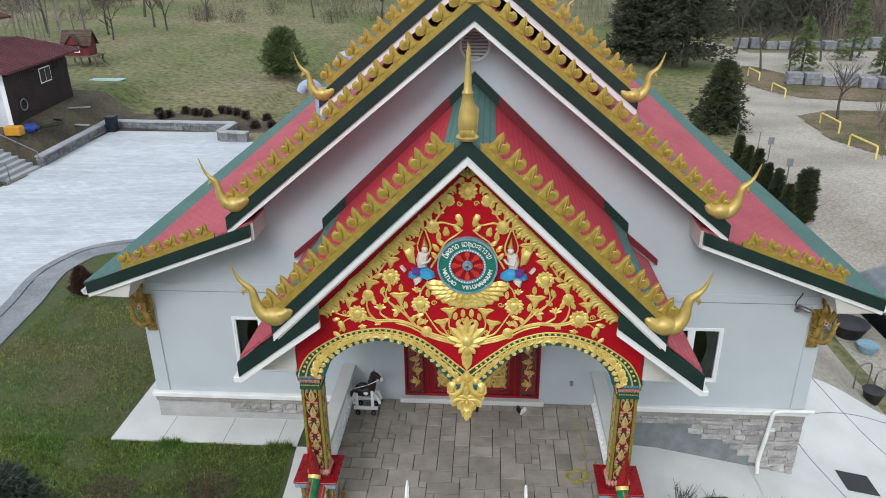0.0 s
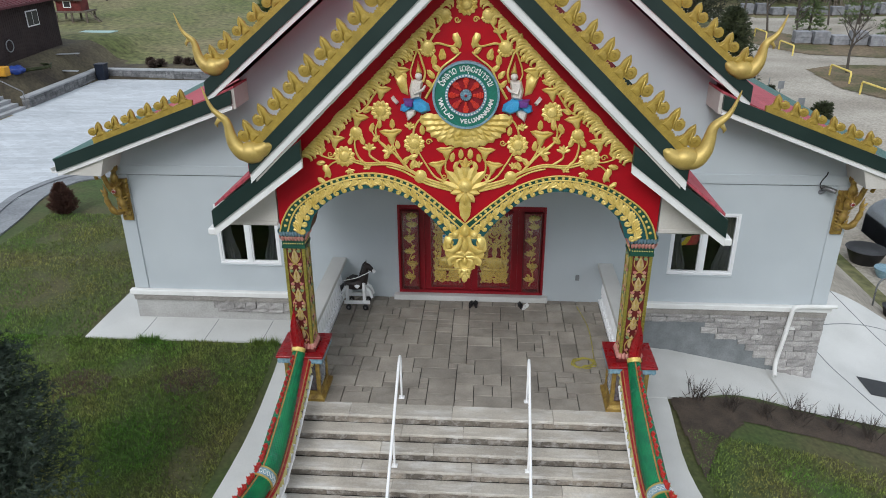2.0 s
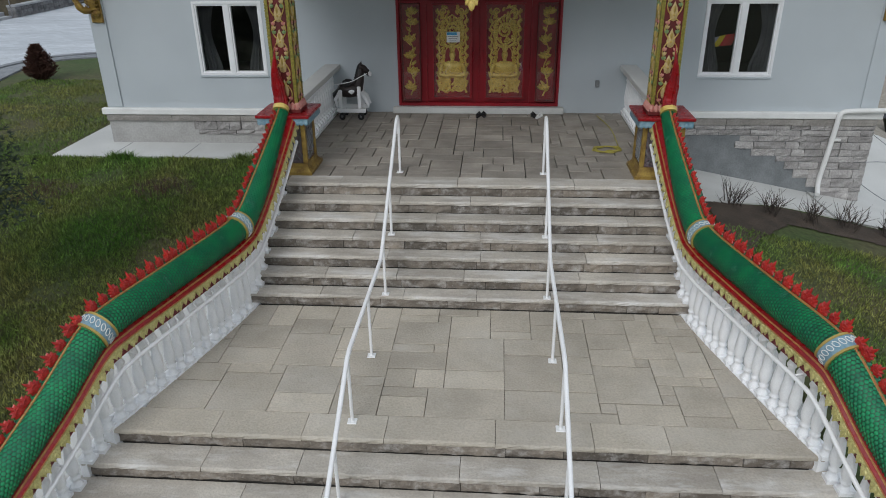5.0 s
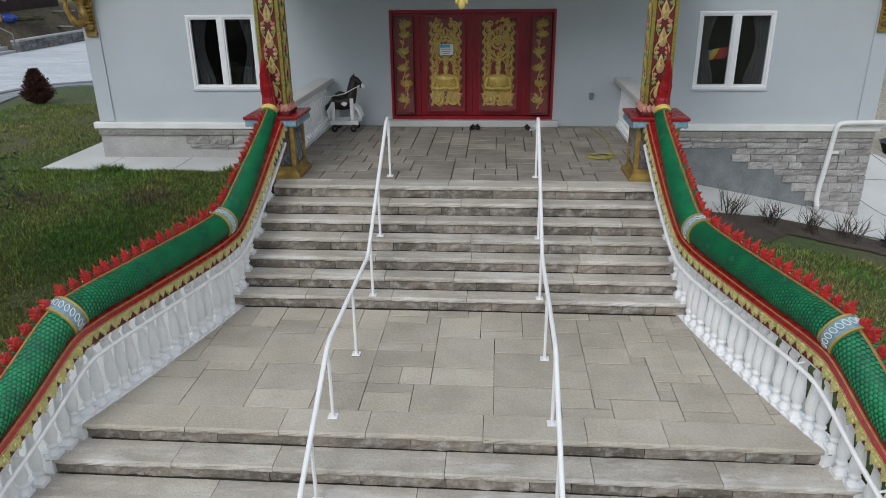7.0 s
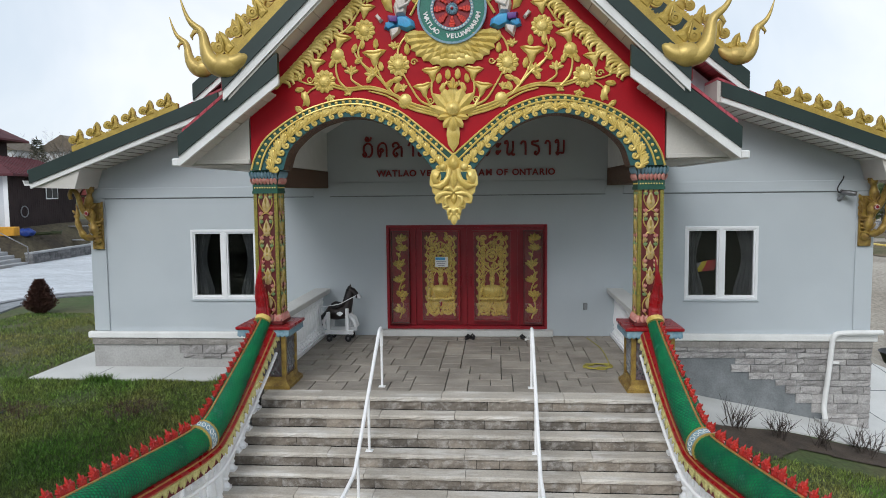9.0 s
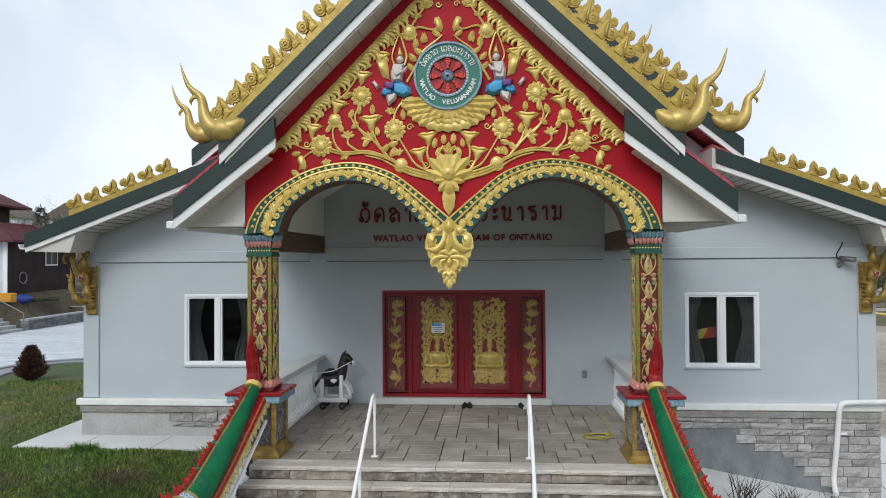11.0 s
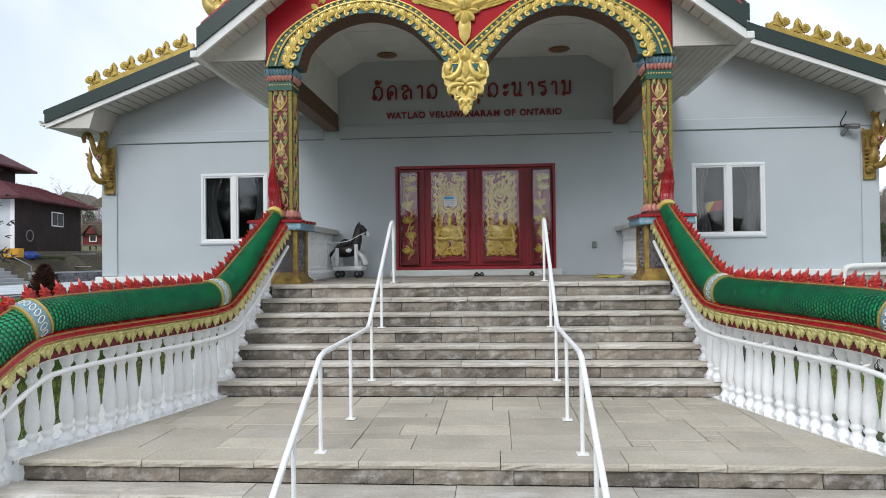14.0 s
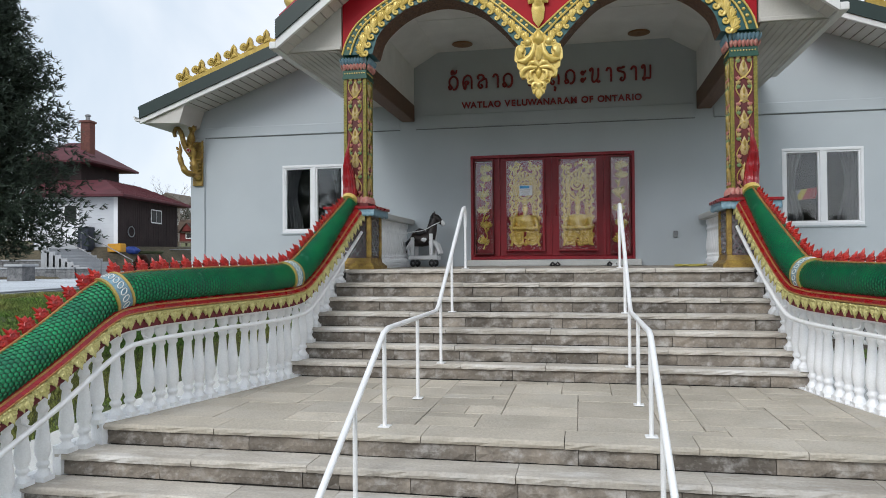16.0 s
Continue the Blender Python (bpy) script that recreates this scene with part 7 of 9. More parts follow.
# ---- sign lettering on the wall ----
M["sign"] = mat("sign_maroon", (0.27, 0.022, 0.026), (0.22, 0.018, 0.02), rough=0.4, scale=4)
sign = thing("wall_sign", "raised maroon sign lettering over the doors", "sign", at=(0, 0, 3.5))
cache2 = {}
line = "WATLAO VELUWANARAM OF ONTARIO"
wid = {" ": .5, "I": .4, "W": 1.25, "M": 1.15, "L": .78, "E": .82, "F": .78, "T": .85, "O": 1.05, "N": 1.0, "A": .98, "V": .95, "U": .98, "R": .95}
tw = sum(wid[c] for c in line)
u = 0.0
for ch in line:
    if ch != " ":
        me = cache2.setdefault(ch, text_mesh(ch, .172, .016, M["sign"]))
        piece("letter", me, flat_on_wall(-1.77 + 3.53 * (u + wid[ch] / 2) / tw, -.02, 3.265), sign)
    u += wid[ch]
u = 0.0
total = sum(w for _, w in LAO_LINE)
for key, w in LAO_LINE:
    if key != " ":
        uu = u if w else u - .73
        me = cache2.setdefault("lao" + key, lao_mesh(key, .31, .026, M["sign"]))
        piece("letter", me, Matrix.Translation((-2.05 + 4.1 * uu / total, -.02, 3.60)), sign)
    u += w

# ---- small fixtures ----
for s in (-1, 1):
    lamp = thing("ceiling_light", "round recessed ceiling light with a copper-brown trim", "ceiling light", "porch ceiling lights", at=(s * 1.68, -.5, 4.37))
    part("trim_ring", lathe(bmesh.new(), [(.10, 4.382), (.20, 4.380), (.205, 4.37), (.19, 4.362), (.11, 4.37)], 24, Matrix.Translation((s * 1.68, -.5, 0))), mat("copper_trim", (.32, .17, .08), (.25, .12, .05), rough=.4, metal=.3), lamp, "copper-brown trim", True)
    part("bulb", lathe(bmesh.new(), [(.01, 4.379), (.09, 4.378), (.07, 4.372), (.02, 4.37)], 16, Matrix.Translation((s * 1.68, -.5, 0))), M["dark"], lamp, "unlit bulb", True)
M["greyplastic"] = mat("grey_plastic", (.22, .23, .24), rough=.5)
outlet = thing("outlet_cover", "grey weatherproof outlet cover on the wall", "outlet", at=(2.36, 0, .59))
part("box", bevel_all(box(bmesh.new(), 2.32, 2.40, -.045, -.001, .53, .66), .008), M["greyplastic"], outlet)

cam_ = thing("security_camera", "silver bullet security camera with a black cable", "security camera", at=(7.24, -.03, 2.82))
M["silverpaint"] = mat("silver_paint", (.26, .265, .27), (.2, .205, .21), rough=.3, metal=.8)
bm = bmesh.new()
d_ = Vector((.75, -.62, -.2)).normalized()
c_ = Vector((7.22, -.16, 2.80))
tube(bm, [c_ - d_ * .12, c_ - d_ * .1, c_ + d_ * .12, c_ + d_ * .13], [.035, .048, .048, .044], 14)
part("housing", bm, M["silverpaint"], cam_, "", True)
part("lens", tube(bmesh.new(), [c_ + d_ * .12, c_ + d_ * .134], .036, 12), M["black"], cam_, "dark lens")
part("visor", tube(bmesh.new(), [c_ + d_ * .02 + Vector((0, 0, .012)), c_ + d_ * .17 + Vector((0, 0, .012))], .05, 14, flat=.9), M["silverpaint"], cam_, "", True)
part("bracket", tube(bmesh.new(), [(7.16, -.003, 2.68), (7.16, -.05, 2.68), (7.2, -.13, 2.76)], [.05, .025, .02], 10), M["greyplastic"], cam_, "", True)
part("cable", tube(bmesh.new(), curve([(7.16, -.15, 2.84), (7.10, -.12, 2.80), (7.10, -.06, 2.90), (7.20, -.04, 3.06), (7.22, -.02, 3.12)], 5), .012, 6), M["black"], cam_, "black cable", True)

# downpipe along the stone base
pipe = thing("downpipe", "white downpipe running down the stone base", "downpipe", at=(7.1, -.1, 0))
part("pipe", tube(bmesh.new(), curve([(7.95, -.2, .13), (7.4, -.2, .12), (7.12, -.2, .10), (7.05, -.2, .02), (7.03, -.2, -.12), (6.98, -.2, -.7), (6.92, -.2, -1.3), (6.84, -.45, -1.52)], 5), .05, 10), M["white"], pipe, "", True)
part("clip", box(bmesh.new(), 7.0, 7.2, -.15, -.06, -.5, -.46), M["white"], pipe)


# ---- gilded serpent brackets at the corners ----
def bracket(s):
    br = thing("eave_bracket", "antique gilded serpent bracket under the eave corner", "bracket", "eave brackets", at=(s * 7.7, -.1, 1.9))
    X = lambda x: s * (x if x < 7.72 else 7.72 + (x - 7.72) * .66)
    part("backboard", bevel_all(box(bmesh.new(), *sorted((X(7.50), X(7.74))), -.09, -.034, 1.78, 2.74), .012), M["antique"], br, "gilded backboard")
    bm = bmesh.new()
    tube(bm, curve([(X(7.60), -.10, 1.92), (X(7.62), -.17, 2.15), (X(7.66), -.20, 2.45), (X(7.70), -.20, 2.75), (X(7.66), -.22, 3.0), (X(7.64), -.24, 3.06)], 5), [.07 + .022 * math.sin(i * 1.3) for i in range(26)], 10)
    bmesh.ops.create_icosphere(bm, subdivisions=2, radius=.075, matrix=Matrix.Translation((X(7.65), -.25, 3.02)))
    part("stem", fix(bm), M["antique"], br, "ridged stem", True)
    bm = bmesh.new()
    tube(bm, curve([(X(7.68), -.22, 2.42), (X(7.82), -.30, 2.62), (X(7.88), -.34, 2.82), (X(7.95), -.36, 2.96), (X(8.06), -.37, 3.0), (X(8.13), -.38, 2.92), (X(8.10), -.38, 2.82)], 5), [.062 - .0008 * i for i in range(31)], 9)
    part("coil", fix(bm), M["antique"], br, "arched tail", True)
    bm = bmesh.new()
    tube(bm, curve([(X(7.66), -.2, 2.02), (X(7.76), -.32, 2.06), (X(7.86), -.36, 2.2), (X(7.93), -.38, 2.38), (X(7.90), -.39, 2.54), (X(7.93), -.40, 2.72)], 5), [.055, .062, .068, .07, .066, .06, .066, .07, .066, .058, .05, .052, .056, .06, .058, .05, .042, .036, .04, .044, .04, .032, .024, .018, .012, .006], 9)
    for k in range(5):
        petal(bm, .11, .06, .03, 90 - s * (10 + 8 * k), 0, (X(7.84 + .025 * k), 2.12 + .1 * k), rise=.40)
    part("finial", fix(bm), M["antique"], br, "upright leaf finial", True)
    bm = bmesh.new()
    dome(bm, .085, .10, (X(7.70), 2.56), 12, rise=.22)
    for k in range(5):
        petal(bm, .17, .06, .04, 90 + s * (50 - 25 * k), .05, (X(7.70), 2.58), rise=.23)
    for d in (-1, 1):
        dome(bm, .022, .03, (X(7.70 + d * .04), 2.61), 7, rise=.29)
    part("head", fix(bm), M["antique"], br, "serpent head", True)
    part("mouth", fix(dome(bmesh.new(), .05, .05, (X(7.70), 2.53), 10, rise=.29)), M["nagared"], br, "open red mouth", True)
    bm = bmesh.new()
    for k in range(9):
        dome(bm, .009, .016, (X(7.70) + .04 * math.cos(k * .7), 2.53 + .04 * math.sin(k * .7)), 5, rise=.325)
    part("teeth", fix(bm), M["white"], br, "white teeth", True)
    for k in range(6):
        part("belly_plate", tube(bmesh.new(), [(X(7.52), -.12, 1.98 + k * .075), (X(7.61), -.22, 1.965 + k * .075), (X(7.71), -.13, 1.98 + k * .075)], .02, 6), M["antique"], br, "", True)
    bm = bmesh.new()
    for k in range(4):
        petal(bm, .16, .07, .03, 90 + s * 25, 0, (X(7.54), 2.3 + .11 * k), rise=.10)
        petal(bm, .14, .06, .03, 90 - s * 30, 0, (X(7.72), 2.0 + .1 * k), rise=.11)
    part("leaf_carving", fix(bm), M["antique"], br, "carved leaves", True, kind="stuff")
    return br


bracket(-1)
bracket(1)

# vent high in the gable
vent = thing("gable_vent", "round white louvred vent in the gable", "vent", at=(-.03, -.03, 8.36))
bm = bmesh.new()
disc(bm, .26, .31, -.05, -.001, 32, 8.36)
part("ring", bm, M["white"], vent, "", True)
part("backing", disc(bmesh.new(), .001, .262, -.012, -.002, 32, 8.36), M["greyplastic"], vent)
for i in range(8):
    z_ = 8.13 + .064 * i
    w_ = math.sqrt(max(.001, .25 ** 2 - (z_ - 8.36) ** 2))
    part("slat", box(bmesh.new(), -w_, w_, -.02, .02, -.004, .004, Matrix.Translation((0, -.03, z_)) @ Matrix.Rotation(radians(38), 4, "X")), M["white"], vent)


# ---- gilded spires on the ridge ends ----
def spire(x, y, z, k, label):
    bm = bmesh.new()
    lathe(bm, [(.16 * k, 0), (.18 * k, .04 * k), (.13 * k, .09 * k), (.15 * k, .2 * k), (.14 * k, .34 * k), (.10 * k, .52 * k), (.075 * k, .66 * k), (.09 * k, .70 * k), (.06 * k, .74 * k), (.05 * k, .95 * k), (.025 * k, 1.2 * k), (.006, 1.42 * k)], 14, Matrix.Translation((x, y, z)))
    for i in range(5):
        petal(bm, .12 * k, .07 * k, .02, 90, 0, (x - .08 * k + .04 * k * i, z + .06 * k), rise=-(y - .15 * k))
    tube(bm, curve([(x, y + .1, z + .1), (x, y + .3 * k, z + .5 * k), (x, y + .22 * k, z + .9 * k), (x, y + .3 * k, z + 1.35 * k)], 5), [.07 * k] * 6 + [.05 * k] * 5 + [.035 * k] * 4 + [.01], 8)
    return tagged(part("ridge_finial", fix(bm), M["gold"], None, label, True), "", "finial")


spire(0, -4.40, 7.60, .95, "gilded spire finial on the porch ridge")
spire(0, -.75, 9.19, .9, "gilded spire finial on the main ridge")
bm = yprism(bmesh.new(), [(-.13, 7.58), (0, 7.72), (.13, 7.58), (.13, 7.54), (-.13, 7.54)], -4.2, -2.2)
setting("ridge_cap", fix(bm), M["gold"], "gilded ridge board of the porch roof")

# ---- rocking horse, footwear and rope on the porch ----
horse = thing("toy_horse", "brown and white toy horse on a white wheeled frame", "toy horse", at=(-2.55, -.45, 0))
M["horse"] = mat("dark_brown_horse", (.022, .013, .011), (.014, .009, .008), rough=.45, scale=6)
HX, HY = -2.62, -.45
for y_ in (HY - .17, HY + .17):
    part("frame_rail", bevel_all(box(bmesh.new(), HX - .22, HX + .36, y_ - .025, y_ + .025, .12, .19), .008), M["frame"], horse, "white frame rail")
    for x_ in (HX - .14, HX + .24):
        part("frame_post", bevel_all(box(bmesh.new(), x_ - .035, x_ + .035, y_ - .022, y_ + .022, .19, .56 if x_ > HX else .50), .008), M["frame"], horse, "white frame post")
        whl = part("wheel", lathe(bmesh.new(), [(.05, -.018), (.062, -.012), (.062, .012), (.05, .018)], 16, Matrix.Translation((x_ + .02, y_ - .03, .062)) @ Matrix.Rotation(radians(90), 4, "X")), M["black"], horse, "black castor wheel", True)
        part("hub", lathe(bmesh.new(), [(.001, -.022), (.022, -.02), (.022, .02), (.001, .022)], 10, Matrix.Translation((x_ + .02, y_ - .03, .062)) @ Matrix.Rotation(radians(90), 4, "X")), M["silverpaint"], whl, "", True)
bm = bmesh.new()
tube(bm, [(HX - .22, HY, .44), (HX - .16, HY, .47), (HX, HY, .45), (HX + .16, HY, .48), (HX + .24, HY, .52)], [.06, .12, .11, .12, .07], 12)
tube(bm, [(HX + .18, HY, .50), (HX + .24, HY, .66), (HX + .27, HY, .80), (HX + .30, HY, .86)], [.11, .085, .065, .05], 10)
tube(bm, [(HX + .25, HY, .86), (HX + .33, HY, .83), (HX + .42, HY, .75), (HX + .455, HY, .72)], [.055, .06, .045, .035], 10)
for d in (-1, 1):
    tube(bm, [(HX + .27, HY + d * .035, .88), (HX + .275, HY + d * .045, .95)], [.02, .004], 6)
part("body", fix(bm), M["horse"], horse, "dark brown body", True)
for d in (-1, 1):
    part("leg", fix(tube(bmesh.new(), [(HX + .20, HY + d * .07, .44), (HX + .34, HY + d * .09, .36), (HX + .40, HY + d * .09, .22)], [.055, .04, .035], 8)), M["frame"], horse, "white bent leg", True)
    part("leg", fix(tube(bmesh.new(), [(HX - .16, HY + d * .07, .42), (HX - .26, HY + d * .09, .32), (HX - .22, HY + d * .09, .2)], [.06, .042, .035], 8)), M["frame"], horse, "white bent leg", True)
    part("patch", fix(tube(bmesh.new(), [(HX + .02, HY + d * .085, .47), (HX + .08, HY + d * .10, .46), (HX + .15, HY + d * .09, .48)], [.03, .055, .02], 8, flat=.7)), M["frame"], horse, "white coat patch", True)
part("muzzle", fix(tube(bmesh.new(), [(HX + .41, HY, .765), (HX + .455, HY, .725), (HX + .468, HY, .71)], [.046, .042, .03], 10)), M["frame"], horse, "white muzzle", True)
bm = bmesh.new()
for k in range(7):
    f = k / 6
    tube(bm, [(HX + .16 + .10 * f, HY, .62 + .28 * f), (HX + .10 + .10 * f, HY + .03, .58 + .26 * f), (HX + .09 + .1 * f, HY + .05, .5 + .26 * f)], [.03, .026, .006], 6)
part("tail", fix(tube(bmesh.new(), [(HX - .22, HY, .47), (HX - .30, HY, .40), (HX - .31, HY, .24)], [.03, .04, .012], 8)), M["black"], horse, "black tail", True)
part("mane", fix(bm), M["black"], horse, "black mane", True)
part("saddle", tube(bmesh.new(), [(HX - .10, HY, .55), (HX - .02, HY, .565), (HX + .08, HY, .58)], [.07, .09, .06], 10, flat=1.2), M["black"], horse, "black saddle", True)
part("bridle", tube(bmesh.new(), curve([(HX + .40, HY - .05, .76), (HX + .25, HY - .08, .70), (HX + .05, HY - .08, .62), (HX - .3, HY - .16, .58)], 4), .008, 6), M["frame"], horse, "white rope bridle", True)
horse.location = (-2.47, -.47, 0)
horse.scale = (.98, 1.1, 1.16)


def shoe(x, y, a, material, label):
    bm = bmesh.new()
    m_ = Matrix.Translation((x, y, .002)) @ Matrix.Rotation(radians(a), 4, "Z")
    out = [(.14 * math.cos(t), .045 * math.sin(t) * (1.15 if math.cos(t) > 0 else .9)) for t in [i * math.pi / 8 for i in range(16)]]
    prism(bm, out, lambda p: m_ @ Vector((p[0], p[1], 0)), lambda p: m_ @ Vector((p[0] * .97, p[1] * .95, .025)))
    for k in range(3):
        tube(bm, [m_ @ Vector((.03 + .03 * k, -.045, .02)), m_ @ Vector((.03 + .03 * k, 0, .07)), m_ @ Vector((.03 + .03 * k, .045, .02))], .016, 6)
    return tagged(part("shoe", fix(bm), material, None, label, True), "", "shoe", "shoes by the door")


shoe(.02, -.34, 80, M["black"], "black slip-on shoe on the porch floor")
shoe(.13, -.32, 95, M["black"], "black slip-on shoe on the porch floor")
shoe(1.12, -.33, 100, M["black"], "black slip-on shoe beside the threshold")
shoe(1.22, -.38, 60, M["white"], "worn white slipper on the porch floor")
rr = random.Random(9)
pts = [(2.25 + .20 * math.cos(i * .7) + rr.uniform(-.05, .05), -2.55 + .16 * math.sin(i * .7) + rr.uniform(-.05, .05), .012 + .006 * (i // 9)) for i in range(38)]
M["yellowcord"] = mat("yellow_cord", (.42, .36, .06), (.3, .26, .05), rough=.6)
tagged(part("extension_cord", tube(bmesh.new(), curve([(2.36, -.3, .02), (2.5, -1.2, .012), (2.48, -2.2, .012)] + pts, 4), .009, 5), M["yellowcord"], None, "loosely coiled yellow extension cord on the porch floor", True), "", "cord")


# ---- plants ----
def bare_tree_bm(bm, base, h, rnd, depth=3, seg=4, spread=.55):
    def limb(p, d, length, r, lev):
        n = 3
        pts, rad_ = [p], [r]
        q, dd = p.copy(), d.copy()
        for i in range(n):
            dd = (dd + Vector((rnd.uniform(-.18, .18), rnd.uniform(-.18, .18), rnd.uniform(-.02, .16)))).normalized()
            q = q + dd * length / n
            pts.append(q.copy())
            rad_.append(r * (1 - .7 * (i + 1) / n))
        tube(bm, pts, rad_, seg if lev < 2 else 3)
        if lev >= depth:
            return
        for k in range(rnd.randint(4, 6) if lev else rnd.randint(7, 9)):
            f = rnd.uniform(.3, 1.0)
            j = min(n - 1, int(f * n))
            o = pts[j].lerp(pts[j + 1], f * n - j)
            a = rnd.uniform(0, 6.283)
            nd = (dd * .7 + Vector((math.cos(a), math.sin(a), rnd.uniform(0, .5))) * spread * 1.3).normalized()
            limb(o, nd, length * rnd.uniform(.35, .55), max(.006, r * (1 - .75 * f) * .75), lev + 1)
    limb(Vector(base), Vector((0, 0, 1)), h * .75, h * .022, 0)
    return bm


def bare_tree(x, y, h, seed, label="bare grey-brown deciduous tree in the field", group="bare trees"):
    rnd = random.Random(seed)
    z = gz(x, y) - .05
    t = thing("tree", label, "tree", group, at=(x, y, z))
    part("trunk", bare_tree_bm(bmesh.new(), (x, y, z), h, rnd), M["bark"], t, "", True)
    return t


def needles(V, F, p, d, size, rnd, n=6):
    for _ in range(n):
        w = (d + Vector((rnd.gauss(0, .6), rnd.gauss(0, .6), rnd.gauss(0, .5)))).normalized()
        s_ = w.orthogonal().normalized() * size * .11
        b = len(V)
        V += [p - s_, p + s_, p + w * size + s_ * .3, p + w * size - s_ * .3]
        F.append((b, b + 1, b + 2, b + 3))


def conifer(x, y, h, r, seed, material, label, whorls=26, per=9, tufts=9, size=.22, group="conifers", power=.9, droop=-.15, base=.08):
    rnd = random.Random(seed)
    z = gz(x, y) - .05
    t = thing("tree", label, "conifer", group, at=(x, y, z))
    part("trunk", tube(bmesh.new(), [(x, y, z), (x, y, z + h * .5), (x, y, z + h * .97)], [h * .022, h * .014, .01], 7), M["bark"], t, "", True)
    V, F = [], []
    for i in range(whorls):
        f = base + (1 - base) * (i + rnd.uniform(-.3, .3)) / whorls
        rad_ = r * max(.04, (1 - f)) ** power
        for k in range(per):
            a = rnd.uniform(0, 6.283)
            L_ = rad_ * rnd.uniform(.6, 1.12)
            d = Vector((math.cos(a), math.sin(a), droop + rnd.uniform(-.1, .25))).normalized()
            o = Vector((x, y, z + h * f))
            for m in range(tufts):
                q = o + d * L_ * (.15 + .85 * (m + rnd.random()) / tufts) + Vector((rnd.gauss(0, .05), rnd.gauss(0, .05), rnd.gauss(0, .06))) * r * .6
                needles(V, F, q, d, size * rnd.uniform(.7, 1.2), rnd, 5)
    me = bpy.data.meshes.new("crown")
    me.from_pydata(V, [], F)
    me.materials.append(material)
    ob = new("crown", me)
    ob.parent, ob.matrix_parent_inverse = t, Matrix.Translation(-t.location)
    return t


conifer(-6.35, -7.0, 5.0, 1.62, 3, M["pine"], "dark dense pine beside the stairs", whorls=46, per=18, tufts=20, size=.075, power=.55, droop=.22, group="pines", base=.36)
# extra pine out of view, placed so the left window reflects dark
conifer(-8.9, -8.7, 5.4, 1.7, 4, M["pine"], "unseen pine added to darken the reflection in the window", whorls=30, per=12, tufts=12, size=.12, power=.55, droop=.22, group="pines", base=.12)
conifer(19.0, 57, 15, 4.6, 5, M["conifer"], "tall dark spruce beyond the hall", whorls=34, per=11, tufts=15, size=.42, group="spruces", power=.7)
conifer(15.2, 60, 13, 4.2, 6, M["conifer"], "tall dark spruce beyond the hall", whorls=42, per=14, tufts=15, size=.42, group="spruces", power=.7)
conifer(15.2, 32.4, 4.6, 2.1, 7, M["cedar"], "dull green cedar at the drive's edge", whorls=30, per=13, tufts=12, size=.24, group="cedars", power=.55)
conifer(-16.4, 43.2, 3.9, 2.2, 8, M["pinegreen"], "rounded green pine bush in the field", whorls=26, per=16, tufts=12, size=.28, group="pine bushes", power=.45, droop=.2)
for i in range(6):
    conifer(12.95 + .15 * i, 21.5 - .97 * i, 2.35 - (.25 if i % 2 else 0), .56, 20 + i, M["cedar"], "slim pointed cedar in a close row", whorls=24, per=9, tufts=8, size=.17, group="cedar hedge", power=.62, droop=.7)
conifer(14.55, 16.9, 2.6, .66, 31, M["cedar"], "flat-topped columnar cedar by the drive", whorls=30, per=12, tufts=9, size=.17, group="cedar hedge", power=.22, droop=.7)
for i, (x, y, h) in enumerate(((29.1, 54.7, 5.2), (36.0, 60.3, 6.5), (35.0, 52.0, 4.2), (28.2, 33.5, 2.6), (44, 44, 4.5))):
    conifer(x, y, h, h * .32, 40 + i, M["pinegreen"], "small thin spruce among the pallets", whorls=13, per=6, tufts=7, size=.34, group="small spruces", power=.7)

for i, (x, y, h) in enumerate(((-39.6, 60.2, 5.5), (-37.2, 65.9, 6), (-37.6, 57.2, 4.6), (-35, 64.1, 5.5), (-33, 70.8, 5.5), (-46, 60, 7), (-52, 66, 7), (-22, 78, 7), (-14, 82, 7.5), (-58, 58, 8), (-42, 74, 8),
                             (24.0, 35.3, 4.8), (25.5, 54.9, 5.6), (27.9, 54.4, 4.2), (26.5, 65.5, 6.5), (30.5, 61.5, 5.5), (33, 60, 5), (38, 63, 5.5), (34.5, 51, 4.5), (31.5, 43.5, 3.2))):
    bare_tree(x, y, h, 60 + i)


def twig_bush(x, y, h, r, seed, material, name, label, cat, group, n=14, z=None, kind=""):
    rnd = random.Random(seed)
    z = gz(x, y) if z is None else z
    bm = bmesh.new()
    for _ in range(n):
        a, tilt = rnd.uniform(0, 6.283), rnd.uniform(.1, .9)
        d = Vector((math.cos(a) * tilt, math.sin(a) * tilt, 1)).normalized()
        p = Vector((x + rnd.gauss(0, r * .25), y + rnd.gauss(0, r * .25), z - .02))
        q = p + d * h * rnd.uniform(.5, 1) * .6
        e = q + (d + Vector((rnd.gauss(0, .4), rnd.gauss(0, .4), .1))).normalized() * h * .4
        tube(bm, [p, q, e], [.008, .006, .002], 3)
        for _k in range(3):
            o = p.lerp(q, rnd.uniform(.5, 1))
            tube(bm, [o, o + (d + Vector((rnd.gauss(0, .6), rnd.gauss(0, .6), .1))).normalized() * h * .3], [.004, .0015], 3)
    return tagged(part(name, bm, material, None, label), "", cat, group, kind)


